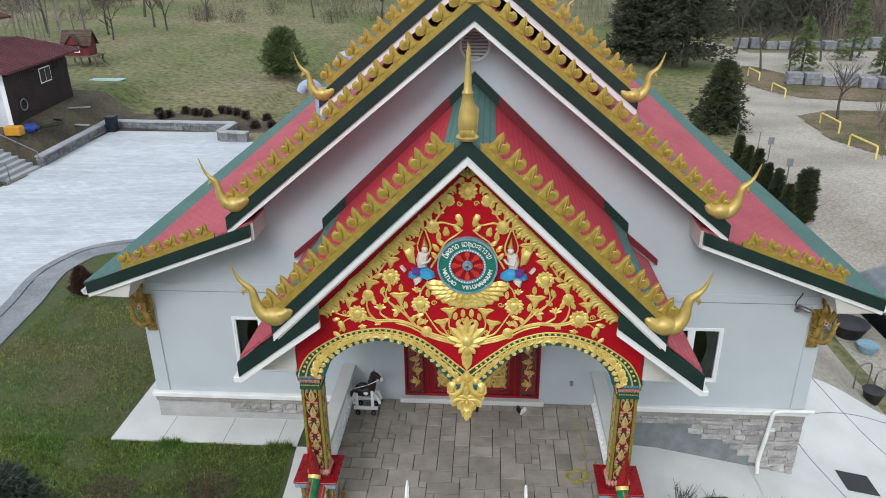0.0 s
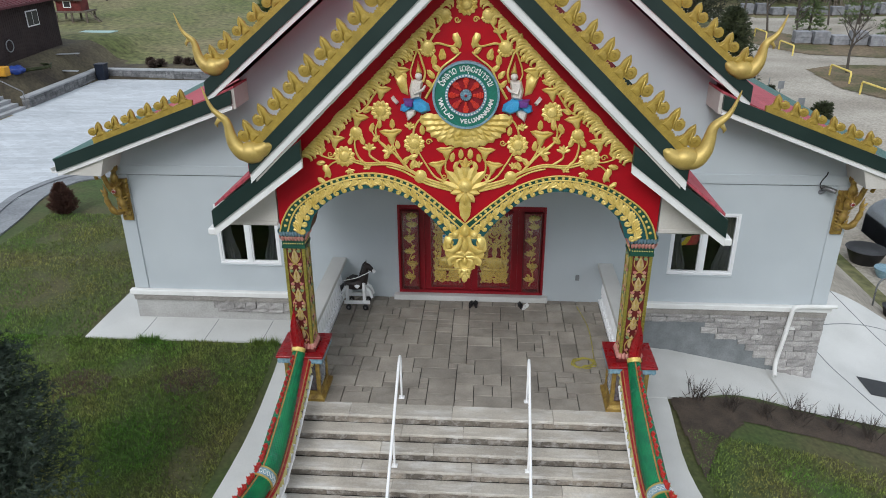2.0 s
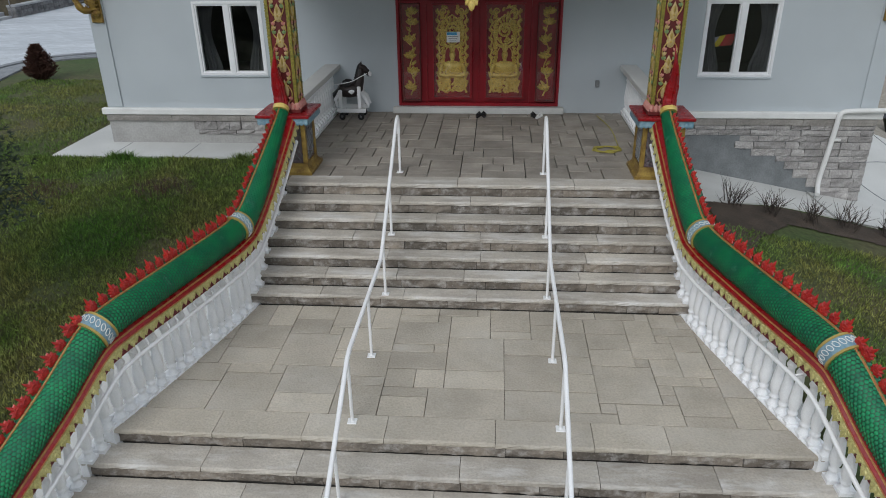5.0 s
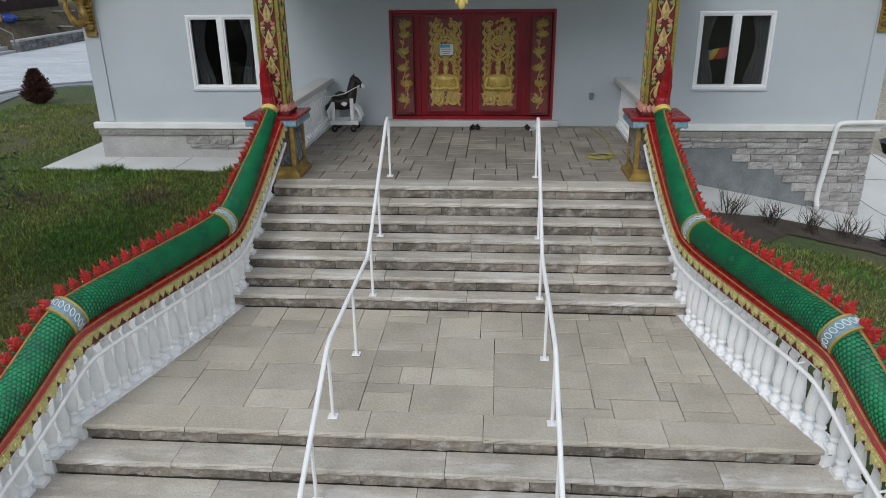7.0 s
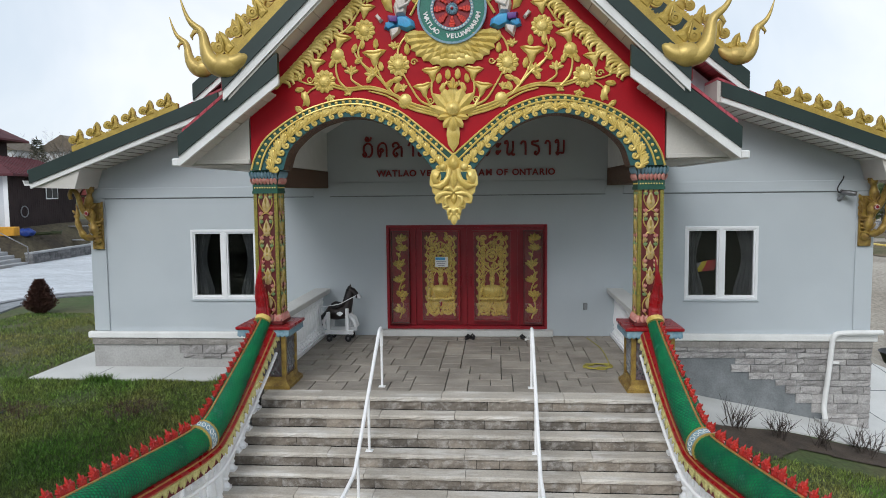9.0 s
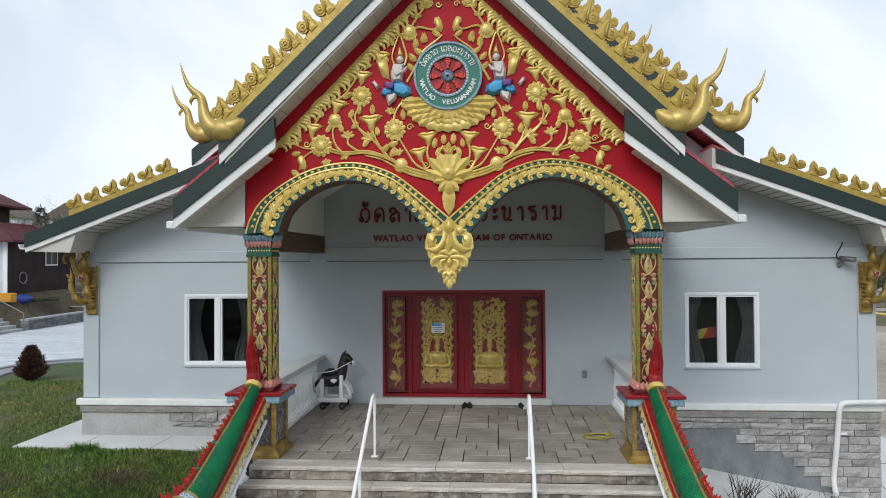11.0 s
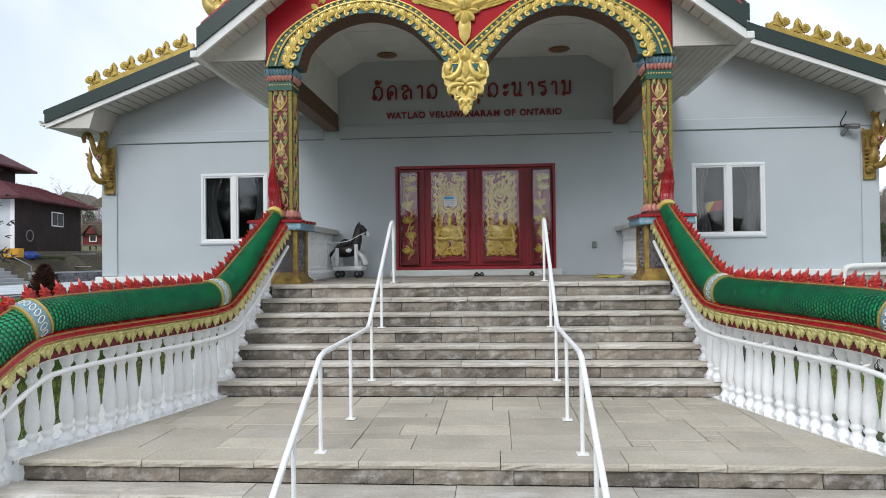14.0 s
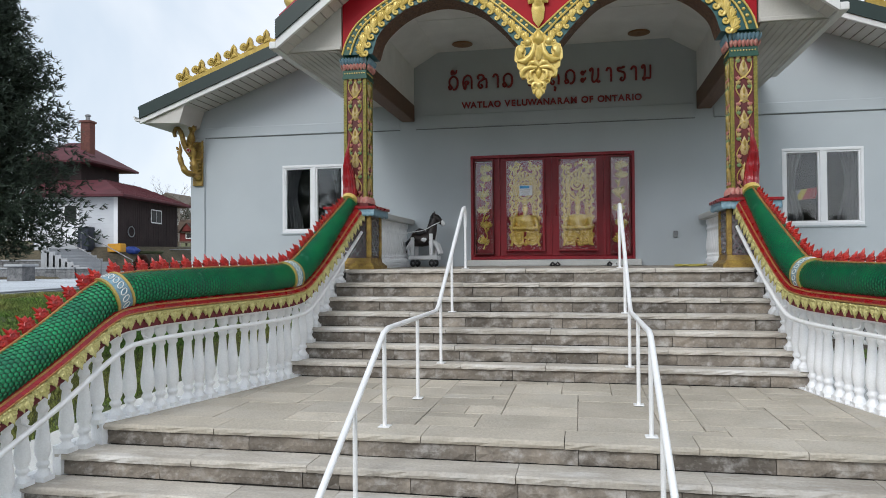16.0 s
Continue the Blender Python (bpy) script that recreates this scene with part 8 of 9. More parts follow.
M["twig"] = mat("grey_twig", (.07, .055, .045), (.05, .04, .035), rough=1)
for i in range(13):
    x = 4.7 + i * .72
    twig_bush(x, -1.85 - .05 * (i % 3) - max(0, (i - 4)) * .06, .62, .35, 90 + i, M["twig"], "bare_shrub", "leafless twiggy shrub in the mulch bed", "shrub", "bed shrubs", 22)
M["dead"] = mat("dead_stems", (.13, .075, .05), (.09, .06, .045), rough=1)
for i, (x, y) in enumerate(((-5.75, -2.35), (-8.0, -2.5))):
    draped("mulch_bed", [(x + .62 * math.cos(a * .52) * (1 + .15 * math.sin(a * 2.3)), y + .42 * math.sin(a * .52)) for a in range(12)], .015, M["mulch"], .06, "bare brown patch in the lawn")
    twig_bush(x, y, .22, 1.1, 120 + i, M["dead"], "dead_plant", "flattened dead stems on a bare patch", "plant", "dead plants", 45, kind="stuff")
M["rust"] = mat("rusty_shrub", (.055, .022, .016), (.08, .035, .022), rough=1, scale=8, fine=30)
conifer(-13.4, 6.5, 1.05, .55, 77, M["rust"], "small egg-shaped rust-brown shrub by the patio", whorls=34, per=20, tufts=9, size=.075, group="rusty shrubs", power=.62, droop=.6, base=.02)


def grass_patch(name, areas, n, seed, h, label):
    """Many thin blades in one mesh."""
    rg = np.random.default_rng(seed)
    V, F = [], []
    for (x0, x1, y0, y1), share, keep in areas:
        k = int(n * share)
        xs, ys = rg.uniform(x0, x1, k), rg.uniform(y0, y1, k)
        for x, y in zip(xs, ys):
            if not keep(x, y):
                continue
            thick = noise.noise((x * .9, y * .9, 3.0))
            if thick < -.35 and rg.random() < .6:
                continue
            z = gz(x, y) - .005
            a, hh = rg.uniform(0, 6.283), h * rg.uniform(.5, 1.3) * (1 + .6 * thick)
            dx, dy = math.cos(a) * .009, math.sin(a) * .009
            lx, ly = rg.normal(0, .45) * hh, rg.normal(0, .45) * hh
            b = len(V)
            V += [(x - dx, y - dy, z), (x + dx, y + dy, z), (x + lx, y + ly, z + hh)]
            F.append((b, b + 1, b + 2))
    me = bpy.data.meshes.new(name)
    me.from_pydata(V, [], F)
    me.materials.append(M["blade"])
    return tagged(new(name, me), label, "grass", kind="stuff")


lawn_l = lambda x, y: -13.9 < x < -4.2 - .13 * max(0, -3 - y) and (y < -1.05 or x < -8.75)
lawn_r = lambda x, y: x > 4.3 + .12 * max(0, -4 - y) and y < -2.9
grass_patch("lawn_grass", [((-13, -4.1, -9.5, -1.0), .62, lawn_l), ((-16, -8.7, -2, 6.5), .16, lawn_l), ((4.2, 12, -9, -2.7), .22, lawn_r)], 300000, 2, .062, "short mown spring grass")
grass_patch("grass_tuft", [((-7.4, -6.9, -1.16, -1.02), .5, lambda x, y: True), ((-4.9, -4.2, -1.14, -1.02), .5, lambda x, y: True)], 900, 3, .16, "longer grass at the walk's edge")

# ---- left: retaining wall, bin, steps, house and playhouse ----
M["block"] = mat("retaining_block", (.20, .20, .20), (.12, .122, .125), rough=.95, scale=4, fine=14, bump=.6, var=.35, rand=.3)
M["cap"] = mat("block_cap", (.38, .39, .40), (.32, .33, .34), rough=.9, scale=1, fine=20, bump=.2, var=.1, rand=.1)


def retaining(points, h, label, up=0.0):
    th = thing("retaining_wall", label, "retaining wall", "patio walls", at=(*points[0], gz(*points[0])))
    unit = mesh_of("block", bevel_all(box(bmesh.new(), -.5, .5, -.5, .5, -.5, .5), .03), M["block"])
    capm = mesh_of("cap_block", bevel_all(box(bmesh.new(), -.5, .5, -.5, .5, -.5, .5), .03), M["cap"])
    for (x0, y0), (x1, y1) in zip(points, points[1:]):
        d = Vector((x1 - x0, y1 - y0, 0))
        n = max(1, round(d.length / .55))
        ang = math.atan2(d.y, d.x)
        for i in range(n):
            p = Vector((x0, y0, 0)) + d * (i + .5) / n
            z = -.72 + up
            for row in range(3):
                piece("block", unit, Matrix.Translation((p.x, p.y, z + h * (1 + 2 * row) / 6)) @ Matrix.Rotation(ang, 4, "Z") @ Matrix.Diagonal((d.length / n * .98, .4, h * .325, 1)), th)
            piece("cap_block", capm, Matrix.Translation((p.x, p.y, z + h + .04)) @ Matrix.Rotation(ang, 4, "Z") @ Matrix.Diagonal((d.length / n * .99, .5, .085, 1)), th)
    return th


retaining([(-23.95, 21.3), (-24.5, 29.9), (-16.0, 29.5), (-16.1, 27.2), (-14.3, 27.0)], .55, "low grey block retaining wall around the patio")
retaining([(-40, 17.5), (-24.6, 17.7), (-24.0, 17.9)], .55, "low grey block retaining wall beside the steps")
retaining([(-40, 21.2), (-27.2, 21.4)], .55, "upper grey block retaining wall before the house", .42)
bin_ = thing("wheelie_bin", "dark navy wheelie bin by the retaining wall", "bin", at=(-23.9, 29.2, -.7))
M["navy"] = mat("navy_plastic", (.012, .018, .035), rough=.5)
part("body", fix(prism(bmesh.new(), [(-.28, -.3), (.28, -.3), (.28, .3), (-.28, .3)], lambda p: (-23.9 + p[0] * .85, 29.2 + p[1] * .85, -.69), lambda p: (-23.9 + p[0], 29.2 + p[1], .25))), M["navy"], bin_)
part("lid", bevel_all(box(bmesh.new(), -24.22, -23.58, 28.86, 29.54, .25, .32), .02), M["navy"], bin_)
steps = thing("garden_steps", "grey concrete garden steps with a steel rail", "steps", at=(-25, 19.5, -.7))
for i in range(9):
    part("step", bevel_all(box(bmesh.new(), -24.3 - .36 * i, -23.8 - .36 * i, 18.2, 21.0, -.9, -.72 + .18 * (i + 1)), .015), M["cap"], steps)
for y_ in (18.3, 20.9):
    part("rail", tube(bmesh.new(), [(-23.7, y_, -.6), (-23.7, y_, .25), (-26.9, y_, 1.85), (-26.9, y_, .7)], .03, 8), M["silverpaint"], steps, "steel rail", True)
pier = thing("stone_pier", "short stone pier with a flat cap at the patio edge", "pier", at=(-24.6, 14, -.72))
part("body", bevel_all(box(bmesh.new(), -25.0, -24.2, 13.6, 14.4, -.74, -.03), .02), M["block"], pier)
part("cap", bevel_all(box(bmesh.new(), -25.1, -24.1, 13.5, 14.5, -.03, .08), .02), M["cap"], pier)
rs = random.Random(12)
M["dormant"] = mat("dormant_shrub", (.085, .058, .045), (.055, .04, .032), rough=1, scale=8, fine=30)
for i in range(16):
    x, y = -22.0 + i * .62 + rs.uniform(-.25, .25), 31.2 + rs.uniform(-.7, 1.6)
    conifer(x, y, .40, .30, 200 + i, M["dormant"], "small brown dormant shrub behind the retaining wall", whorls=8, per=8, tufts=4, size=.2, group="dormant shrubs", power=.4, droop=.5, base=.02)

house = thing("house", "brown house with white siding front and maroon roof", "house", at=(-26.2, 23.1, 1.0))
M["siding"] = mat("white_siding", (.62, .64, .66), (.55, .57, .6), rough=.6, scale=1, fine=30, bump=.05, var=.05)
part("wall", box(bmesh.new(), -26.4, -26.2, 23.1, 31.4, .5, 4.05), M["brownwall"], house, "brown side wall")
part("wall", box(bmesh.new(), -31.3, -26.4, 23.1, 23.3, .5, 4.05), M["siding"], house, "white siding front wall")
part("wall", box(bmesh.new(), -31.3, -26.4, 31.2, 31.4, .5, 4.05), M["brownwall"], house)
part("wall", box(bmesh.new(), -31.3, -31.1, 23.3, 31.2, .5, 4.05), M["brownwall"], house)
part("corner_board", box(bmesh.new(), -26.42, -26.18, 23.07, 23.099, .9, 4.0), M["frame"], house, "white corner board")
bm = bmesh.new()
for i in range(34):
    box(bm, -26.2, -26.188, 23.15 + i * .24, 23.17 + i * .24, .9, 4.02)
part("siding_batten", bm, M["brownwall"], house, "vertical battens", kind="stuff")
bm = bmesh.new()
for i in range(20):
    box(bm, -31.25, -26.43, 23.078, 23.1, .9 + i * .155, .925 + i * .155)
part("clapboard", bm, M["siding"], house, "horizontal clapboards", kind="stuff")


def hip_roof(x0, x1, y0, y1, z0, a0, a1, b0, b1, z1, th=.12):
    bm = bmesh.new()
    lo = [bm.verts.new((x, y, z0 - th)) for x, y in ((x0, y0), (x1, y0), (x1, y1), (x0, y1))]
    mid = [bm.verts.new((x, y, z0)) for x, y in ((x0, y0), (x1, y0), (x1, y1), (x0, y1))]
    hi = [bm.verts.new((x, y, z1)) for x, y in ((a0, b0), (a1, b0), (a1, b1), (a0, b1))]
    for a, b in ((lo, mid), (mid, hi)):
        for k in range(4):
            bm.faces.new((a[k], a[(k + 1) % 4], b[(k + 1) % 4], b[k]))
    bm.faces.new(lo[::-1])
    bm.faces.new(hi)
    return fix(bm)


part("lower_roof", hip_roof(-31.9, -25.5, 22.4, 32.5, 4.12, -31.4, -28.0, 25.0, 29.6, 5.25), M["redroof"], house, "maroon metal lower roof")
bm = bmesh.new()
for i in range(24):
    y = 22.5 + i * .43
    yb = min(max(y, 25.0), 29.6)
    f_ = 1 if 25.0 <= y <= 29.6 else max(0.0, 1 - abs(y - yb) / 2.7)
    if f_ > .05:
        tube(bm, [(-25.5, y, 4.14), (-25.5 - 2.5 * f_, y, 4.14 + 1.13 * f_)], .025, 4)
part("roof_rib", bm, M["redroof"], house, "standing roof ribs", kind="stuff")
part("upper_wall", box(bmesh.new(), -32.9, -29.5, 25.0, 29.6, 5.0, 6.45), M["brownwall"], house, "brown upper storey")
part("upper_roof", hip_roof(-33.7, -28.5, 24.2, 30.4, 6.4, -31.5, -30.7, 27.0, 27.6, 7.9), M["redroof"], house, "maroon upper roof")
M["chim"] = mat("chimney_brick", (.16, .06, .045), (.11, .045, .035), rough=.9, scale=8, fine=40, bump=.5)
ch = part("chimney", box(bmesh.new(), -30.0, -29.4, 25.8, 26.4, 6.5, 9.0), M["chim"], house, "red brick chimney")
part("chimney_crown", box(bmesh.new(), -30.07, -29.33, 25.73, 26.47, 9.0, 9.12), M["chim"], ch, "corbelled brick crown")
part("chimney_pot", lathe(bmesh.new(), [(.13, 9.12), (.13, 9.4), (.18, 9.42), (.18, 9.5), (.1, 9.55)], 10, Matrix.Translation((-29.7, 26.1, 0))), M["silverpaint"], ch, "", True)


def small_window(parent, x, y, z, w, h, axis):
    fr_ = part("window", box(bmesh.new(), *( (x - .02, x + .03, y - w / 2, y + w / 2) if axis == "x" else (x - w / 2, x + w / 2, y - .03, y + .02)), z, z + h), M["frame"], parent, "white framed window")
    part("pane", box(bmesh.new(), *((x + .031, x + .036, y - w / 2 + .07, y - .03) if axis == "x" else (x - w / 2 + .07, x - .03, y - .036, y - .031)), z + .07, z + h - .07), M["black"], fr_)
    part("pane", box(bmesh.new(), *((x + .031, x + .036, y + .03, y + w / 2 - .07) if axis == "x" else (x + .03, x + w / 2 - .07, y - .036, y - .031)), z + .07, z + h - .07), M["black"], fr_)


small_window(house, -26.2, 28.1, 2.68, 1.5, .9, "x")
dr_ = part("door", box(bmesh.new(), -29.5, -28.5, 23.04, 23.077, 1.45, 3.7), M["frame"], house, "white house door")
part("door_glass", box(bmesh.new(), -29.35, -28.65, 23.02, 23.039, 2.6, 3.5), M["black"], dr_)
part("stoop", box(bmesh.new(), -29.8, -28.2, 22.3, 23.05, .8, 1.42), M["cap"], house, "concrete stoop")
house.rotation_euler = (0, 0, radians(8))
bin2 = thing("wheelie_bin", "dark bin beside the house door", "bin", at=(-27.6, 22.6, 1.0))
part("body", bevel_all(box(bmesh.new(), -28.0, -27.3, 22.0, 22.6, gz(-27.6, 22.3), 2.2), .03), M["navy"], bin2)
M["yellow"] = mat("yellow_plastic", (.62, .30, .02), rough=.5)
tb = thing("sand_bin", "yellow sand bin on the bank", "bin", at=(-25.8, 22.6, .4))
part("body", bevel_all(box(bmesh.new(), -26.3, -25.4, 22.3, 22.8, gz(-25.8, 22.5), gz(-25.8, 22.5) + .5), .04), M["yellow"], tb)
tb = thing("tarp_bundle", "crumpled blue tarp on the bank", "tarp", at=(-25.6, 23.6, .4))
bm = bmesh.new()
bmesh.ops.create_icosphere(bm, subdivisions=3, radius=.4, matrix=Matrix.Translation((-25.7, 23.7, gz(-25.7, 23.7) + .12)) @ Matrix.Diagonal((1.1, 1, .6, 1)))
for v in bm.verts:
    v.co += .1 * noise.noise_vector(v.co * 4)
part("cover", bm, mat("blue_tarp", (.02, .06, .30), (.015, .04, .2), rough=.5), tb)
hr = random.Random(6)
hose = thing("hose", "tangled dark garden hose on the bank", "hose", at=(-25.6, 25.4, .8))
part("tube", tube(bmesh.new(), curve([(-25.6 + .75 * math.cos(i * .9) * hr.uniform(.6, 1.1), 25.5 + 1.1 * math.sin(i * .9) * hr.uniform(.6, 1.1), gz(-25.6, 25.5) + .05 + .005 * i) for i in range(30)], 3), .035, 5), M["cedar"], hose, "", True)
for x, y, a in ((-25.8, 28.6, 20), (-25.2, 27.4, -10)):
    tagged(part("plank", box(bmesh.new(), -.9, .9, -.12, .12, 0, .05, Matrix.Translation((x, y, gz(x, y) + .08)) @ Matrix.Rotation(radians(a), 4, "Z")), M["cap"], None, "pale plank lying on the dirt bank"), "", "plank", "planks")
tp = thing("ground_sheet", "pale teal plastic sheet lying in the field", "tarp", at=(-28.2, 37.3, .3))
part("sheet", box(bmesh.new(), -29.4, -26.9, 36.7, 37.9, gz(-28.2, 37.3) + .02, gz(-28.2, 37.3) + .07), mat("teal_sheet", (.25, .42, .40), (.35, .5, .48), rough=.4, scale=4), tp)
fan = thing("hose_reel", "grey hose reel on the brown wall", "hose reel", at=(-26.3, 24.6, 1.9))
part("reel", tube(bmesh.new(), [(-26.32, 24.6 + .32 * math.cos(i * .5), 2.0 + .32 * math.sin(i * .5)) for i in range(38)], .03, 5), M["greyplastic"], fan, "", True)

PXh, PYh, PZh = -34.1, 44.9, gz(-34.1, 44.9)
play = thing("playhouse", "small red wooden playhouse on posts with brown shingle roof", "playhouse", at=(PXh, PYh, PZh))
M["playred"] = mat("faded_red_wood", (.17, .028, .024), (.10, .018, .016), rough=.85, scale=2, fine=30)
M["woodgrey"] = mat("weathered_wood", (.16, .13, .10), (.11, .09, .07), rough=.9, scale=2, fine=30)
M["shingle"] = mat("brown_shingle", (.105, .07, .05), (.06, .042, .032), rough=.95, scale=3, fine=20, bump=.5, var=.3, island=.3)
PM = Matrix.Translation((PXh, PYh, PZh)) @ Matrix.Rotation(radians(6), 4, "Z") @ Matrix.Scale(.83, 4)
pw = lambda x, y, z: (PM @ Vector((x, y, z)))[:]
part("body", fix(prism(bmesh.new(), [(-.85, 1.0), (.85, 1.0), (.85, 2.1), (0, 3.3), (-.85, 2.1)], lambda p: pw(-1.15, p[0], p[1]), lambda p: pw(1.25, p[0], p[1]))), M["playred"], play)
for k in range(11):
    part("board", box(bmesh.new(), -1.12 + .222 * k, -1.08 + .222 * k, -.875, -.852, 1.02, 2.1, PM), M["playred"], play)
part("deck", box(bmesh.new(), -1.35, 1.9, -1.25, 1.05, .86, .998, PM), M["woodgrey"], play, "weathered plank deck")
for ax in (-1.2, .3, 1.7):
    for ay in (-1.1, .9):
        part("leg", box(bmesh.new(), ax - .08, ax + .08, ay - .08, ay + .08, -.25, .858, PM), M["woodgrey"], play)
for sy in (-1, 1):
    bm = bmesh.new()
    for k in range(7):
        f0, f1 = k / 7, (k + 1) / 7
        z0, z1 = 3.42 - 1.5 * f0, 3.42 - 1.5 * f1
        prism(bm, [(sy * 1.08 * f0, z0), (sy * 1.08 * f1, z1 + .05), (sy * 1.08 * f1, z1), (sy * 1.08 * f0, z0 - .06)], lambda p: pw(-1.5, p[0], p[1]), lambda p: pw(1.5, p[0], p[1]))
    part("roof", fix(bm), M["shingle"], play, "brown shingle roof")
part("dormer", fix(prism(bmesh.new(), [(-.55, 2.1), (.55, 2.1), (.42, 2.5), (0, 3.0), (-.42, 2.5)], lambda p: pw(-.2 + p[0], -1.18, p[1]), lambda p: pw(-.2 + p[0], -.35, p[1]))), M["playred"], play, "red dormer")
for sx in (-1, 1):
    part("dormer_roof", fix(prism(bmesh.new(), [(0, 3.06), (sx * .5, 2.5), (sx * .85, 2.02), (sx * .85, 1.96), (sx * .46, 2.48), (0, 2.99)], lambda p: pw(-.2 + p[0], -1.32, p[1]), lambda p: pw(-.2 + p[0], -.3, p[1]))), M["shingle"], play, "brown shingle dormer roof")
win = part("window", box(bmesh.new(), -.45, .3, -.91, -.88, 1.3, 1.95, PM), M["frame"], play, "white framed window")
part("pane", box(bmesh.new(), -.36, .21, -.918, -.911, 1.38, 1.87, PM), M["black"], win, "dark pane")
for ax in (-.95, -.45):
    part("ladder_rail", fix(prism(bmesh.new(), [(1.9, .95), (2.9, -.1), (2.78, -.1), (1.9, .82)], lambda p: pw(p[0], ax - .04, p[1]), lambda p: pw(p[0], ax + .04, p[1]))), M["woodgrey"], play)
for k in range(4):
    part("rung", box(bmesh.new(), 2.05 + .2 * k, 2.14 + .2 * k, -.95, -.45, .68 - .21 * k, .73 - .21 * k, PM), M["woodgrey"], play)

# ---- right: barriers, pallets, tubs, racks, shelter, fence ----
M["yellowpaint"] = mat("yellow_paint", (.80, .64, .18), (.7, .52, .12), rough=.5)


def barrier(x, y, a, L_=2.85):
    z = gz(x, y)
    d = Vector((math.cos(radians(a)), math.sin(radians(a)), 0)) * L_ / 2
    p = Vector((x, y, z - .05))
    pts = [p - d, p - d + Vector((0, 0, .70)), p - d * .94 + Vector((0, 0, .80)), p + d * .94 + Vector((0, 0, .80)), p + d + Vector((0, 0, .70)), p + d]
    return tagged(part("barrier", tube(bmesh.new(), pts, .06, 8), M["yellowpaint"], None, "yellow bent-pipe barrier beside the gravel drive", True), "", "barrier", "yellow barriers")


for x, y, a in ((24.8, 63.3, -90), (23.55, 51.0, -90), (23.1, 43.8, -90), (22.45, 32.9, -90), (21.8, 27.0, -86)):
    barrier(x, y, a)
M["bag"] = mat("pallet_wrap", (.27, .275, .29), (.17, .175, .19), rough=.6, scale=3, fine=12, bump=.5, var=.2, rand=.25)
bm = bmesh.new()
rings = []
for k in range(4):
    for h_, zz in ((.555, .125), (.56, .15), (.555, .31), (.535, .325)):
        w_ = h_ - .012 * (k % 2)
        rings.append([bm.verts.new((x_ * w_, y_ * w_, zz + .21 * k)) for x_, y_ in ((-1, -1), (1, -1), (1, 1), (-1, 1))])
for a_, b_ in zip(rings, rings[1:]):
    for k in range(4):
        bm.faces.new((a_[k], a_[(k + 1) % 4], b_[(k + 1) % 4], b_[k]))
bm.faces.new(rings[0][::-1])
bm.faces.new(rings[-1])
bag_me = mesh_of("load", fix(bm), M["bag"])
slat_me = mesh_of("slat", box(bmesh.new(), -.6, .6, -.05, .05, 0, .12), M["woodgrey"])
pr = random.Random(3)
for i in range(30):
    row = i // 16
    x, y = (25.9 + (i % 16) * 1.3, 48.2 - (i % 16) * .42) if row == 0 else (28 + (i % 16) * 1.5, 69 - (i % 16) * .2)
    z = gz(x, y)
    pl = thing("pallet_load", "shrink-wrapped pallet of grey landscaping stone", "pallet", "stone pallets", at=(x, y, z))
    pl.rotation_euler = (0, 0, pr.uniform(-.2, .2))
    for nm, me, dy in (("load", bag_me, 0), ("slat", slat_me, -.5), ("slat", slat_me, 0), ("slat", slat_me, .5)):
        o = new(nm, me)
        o.parent = pl
        o.location = (0, dy, 0)
        if nm == "load":
            o.scale = (1.1, 1, pr.uniform(.8, 1.3))
tub = thing("planter_tub", "round black planter tub by the drive", "planter", at=(13.2, 8.6, gz(13.2, 8.6)))
tz = gz(13.2, 8.6)
part("tub", lathe(bmesh.new(), [(.42, tz), (.62, tz + .5), (.66, tz + .52), (.6, tz + .5), (.5, tz + .4), (.05, tz + .4)], 18, Matrix.Translation((13.2, 8.6, 0))), M["black"], tub, "", True)
pot = thing("glazed_pot", "small blue and white glazed pot", "planter", at=(13.3, 7.4, gz(13.3, 7.4)))
tz = gz(13.3, 7.4)
part("bowl", lathe(bmesh.new(), [(.2, tz), (.34, tz + .25), (.36, tz + .34), (.3, tz + .33), (.05, tz + .28)], 16, Matrix.Translation((13.3, 7.4, 0))), M["blueband"], pot, "", True)
BPX, BPY = 11.9, 4.2
bp = thing("flower_pot", "black flower pot with soil beside the apron", "planter", at=(BPX, BPY, gz(BPX, BPY) + .01))
tz = gz(BPX, BPY) + .01
part("pot", lathe(bmesh.new(), [(.19, tz), (.30, tz + .40), (.325, tz + .42), (.28, tz + .40), (.02, tz + .37)], 16, Matrix.Translation((BPX, BPY, 0))), M["black"], bp, "", True)
for i in range(3):
    x, y = 11.4 + .9 * i, 4.4 + .5 * i
    z = gz(x, y)
    tagged(part("bike_rack", tube(bmesh.new(), curve([(x, y, z), (x, y, z + .7), (x + .25, y + .1, z + .85), (x + .5, y + .2, z + .7), (x + .5, y + .2, z)], 4), .025, 8), M["silverpaint"], None, "grey steel hoop rack on the paving", True), "", "rack", "hoop racks")
grate = thing("floor_mat", "black rubber mat lying on the concrete apron", "mat", at=(9.55, .1, gz(9.55, .1)))
bm = bevel_all(box(bmesh.new(), 9.15, 9.95, -.26, .46, .056, .07), .004)
for v in bm.verts:
    v.co.z += gz(v.co.x, v.co.y)
part("sheet", bm, M["black"], grate)
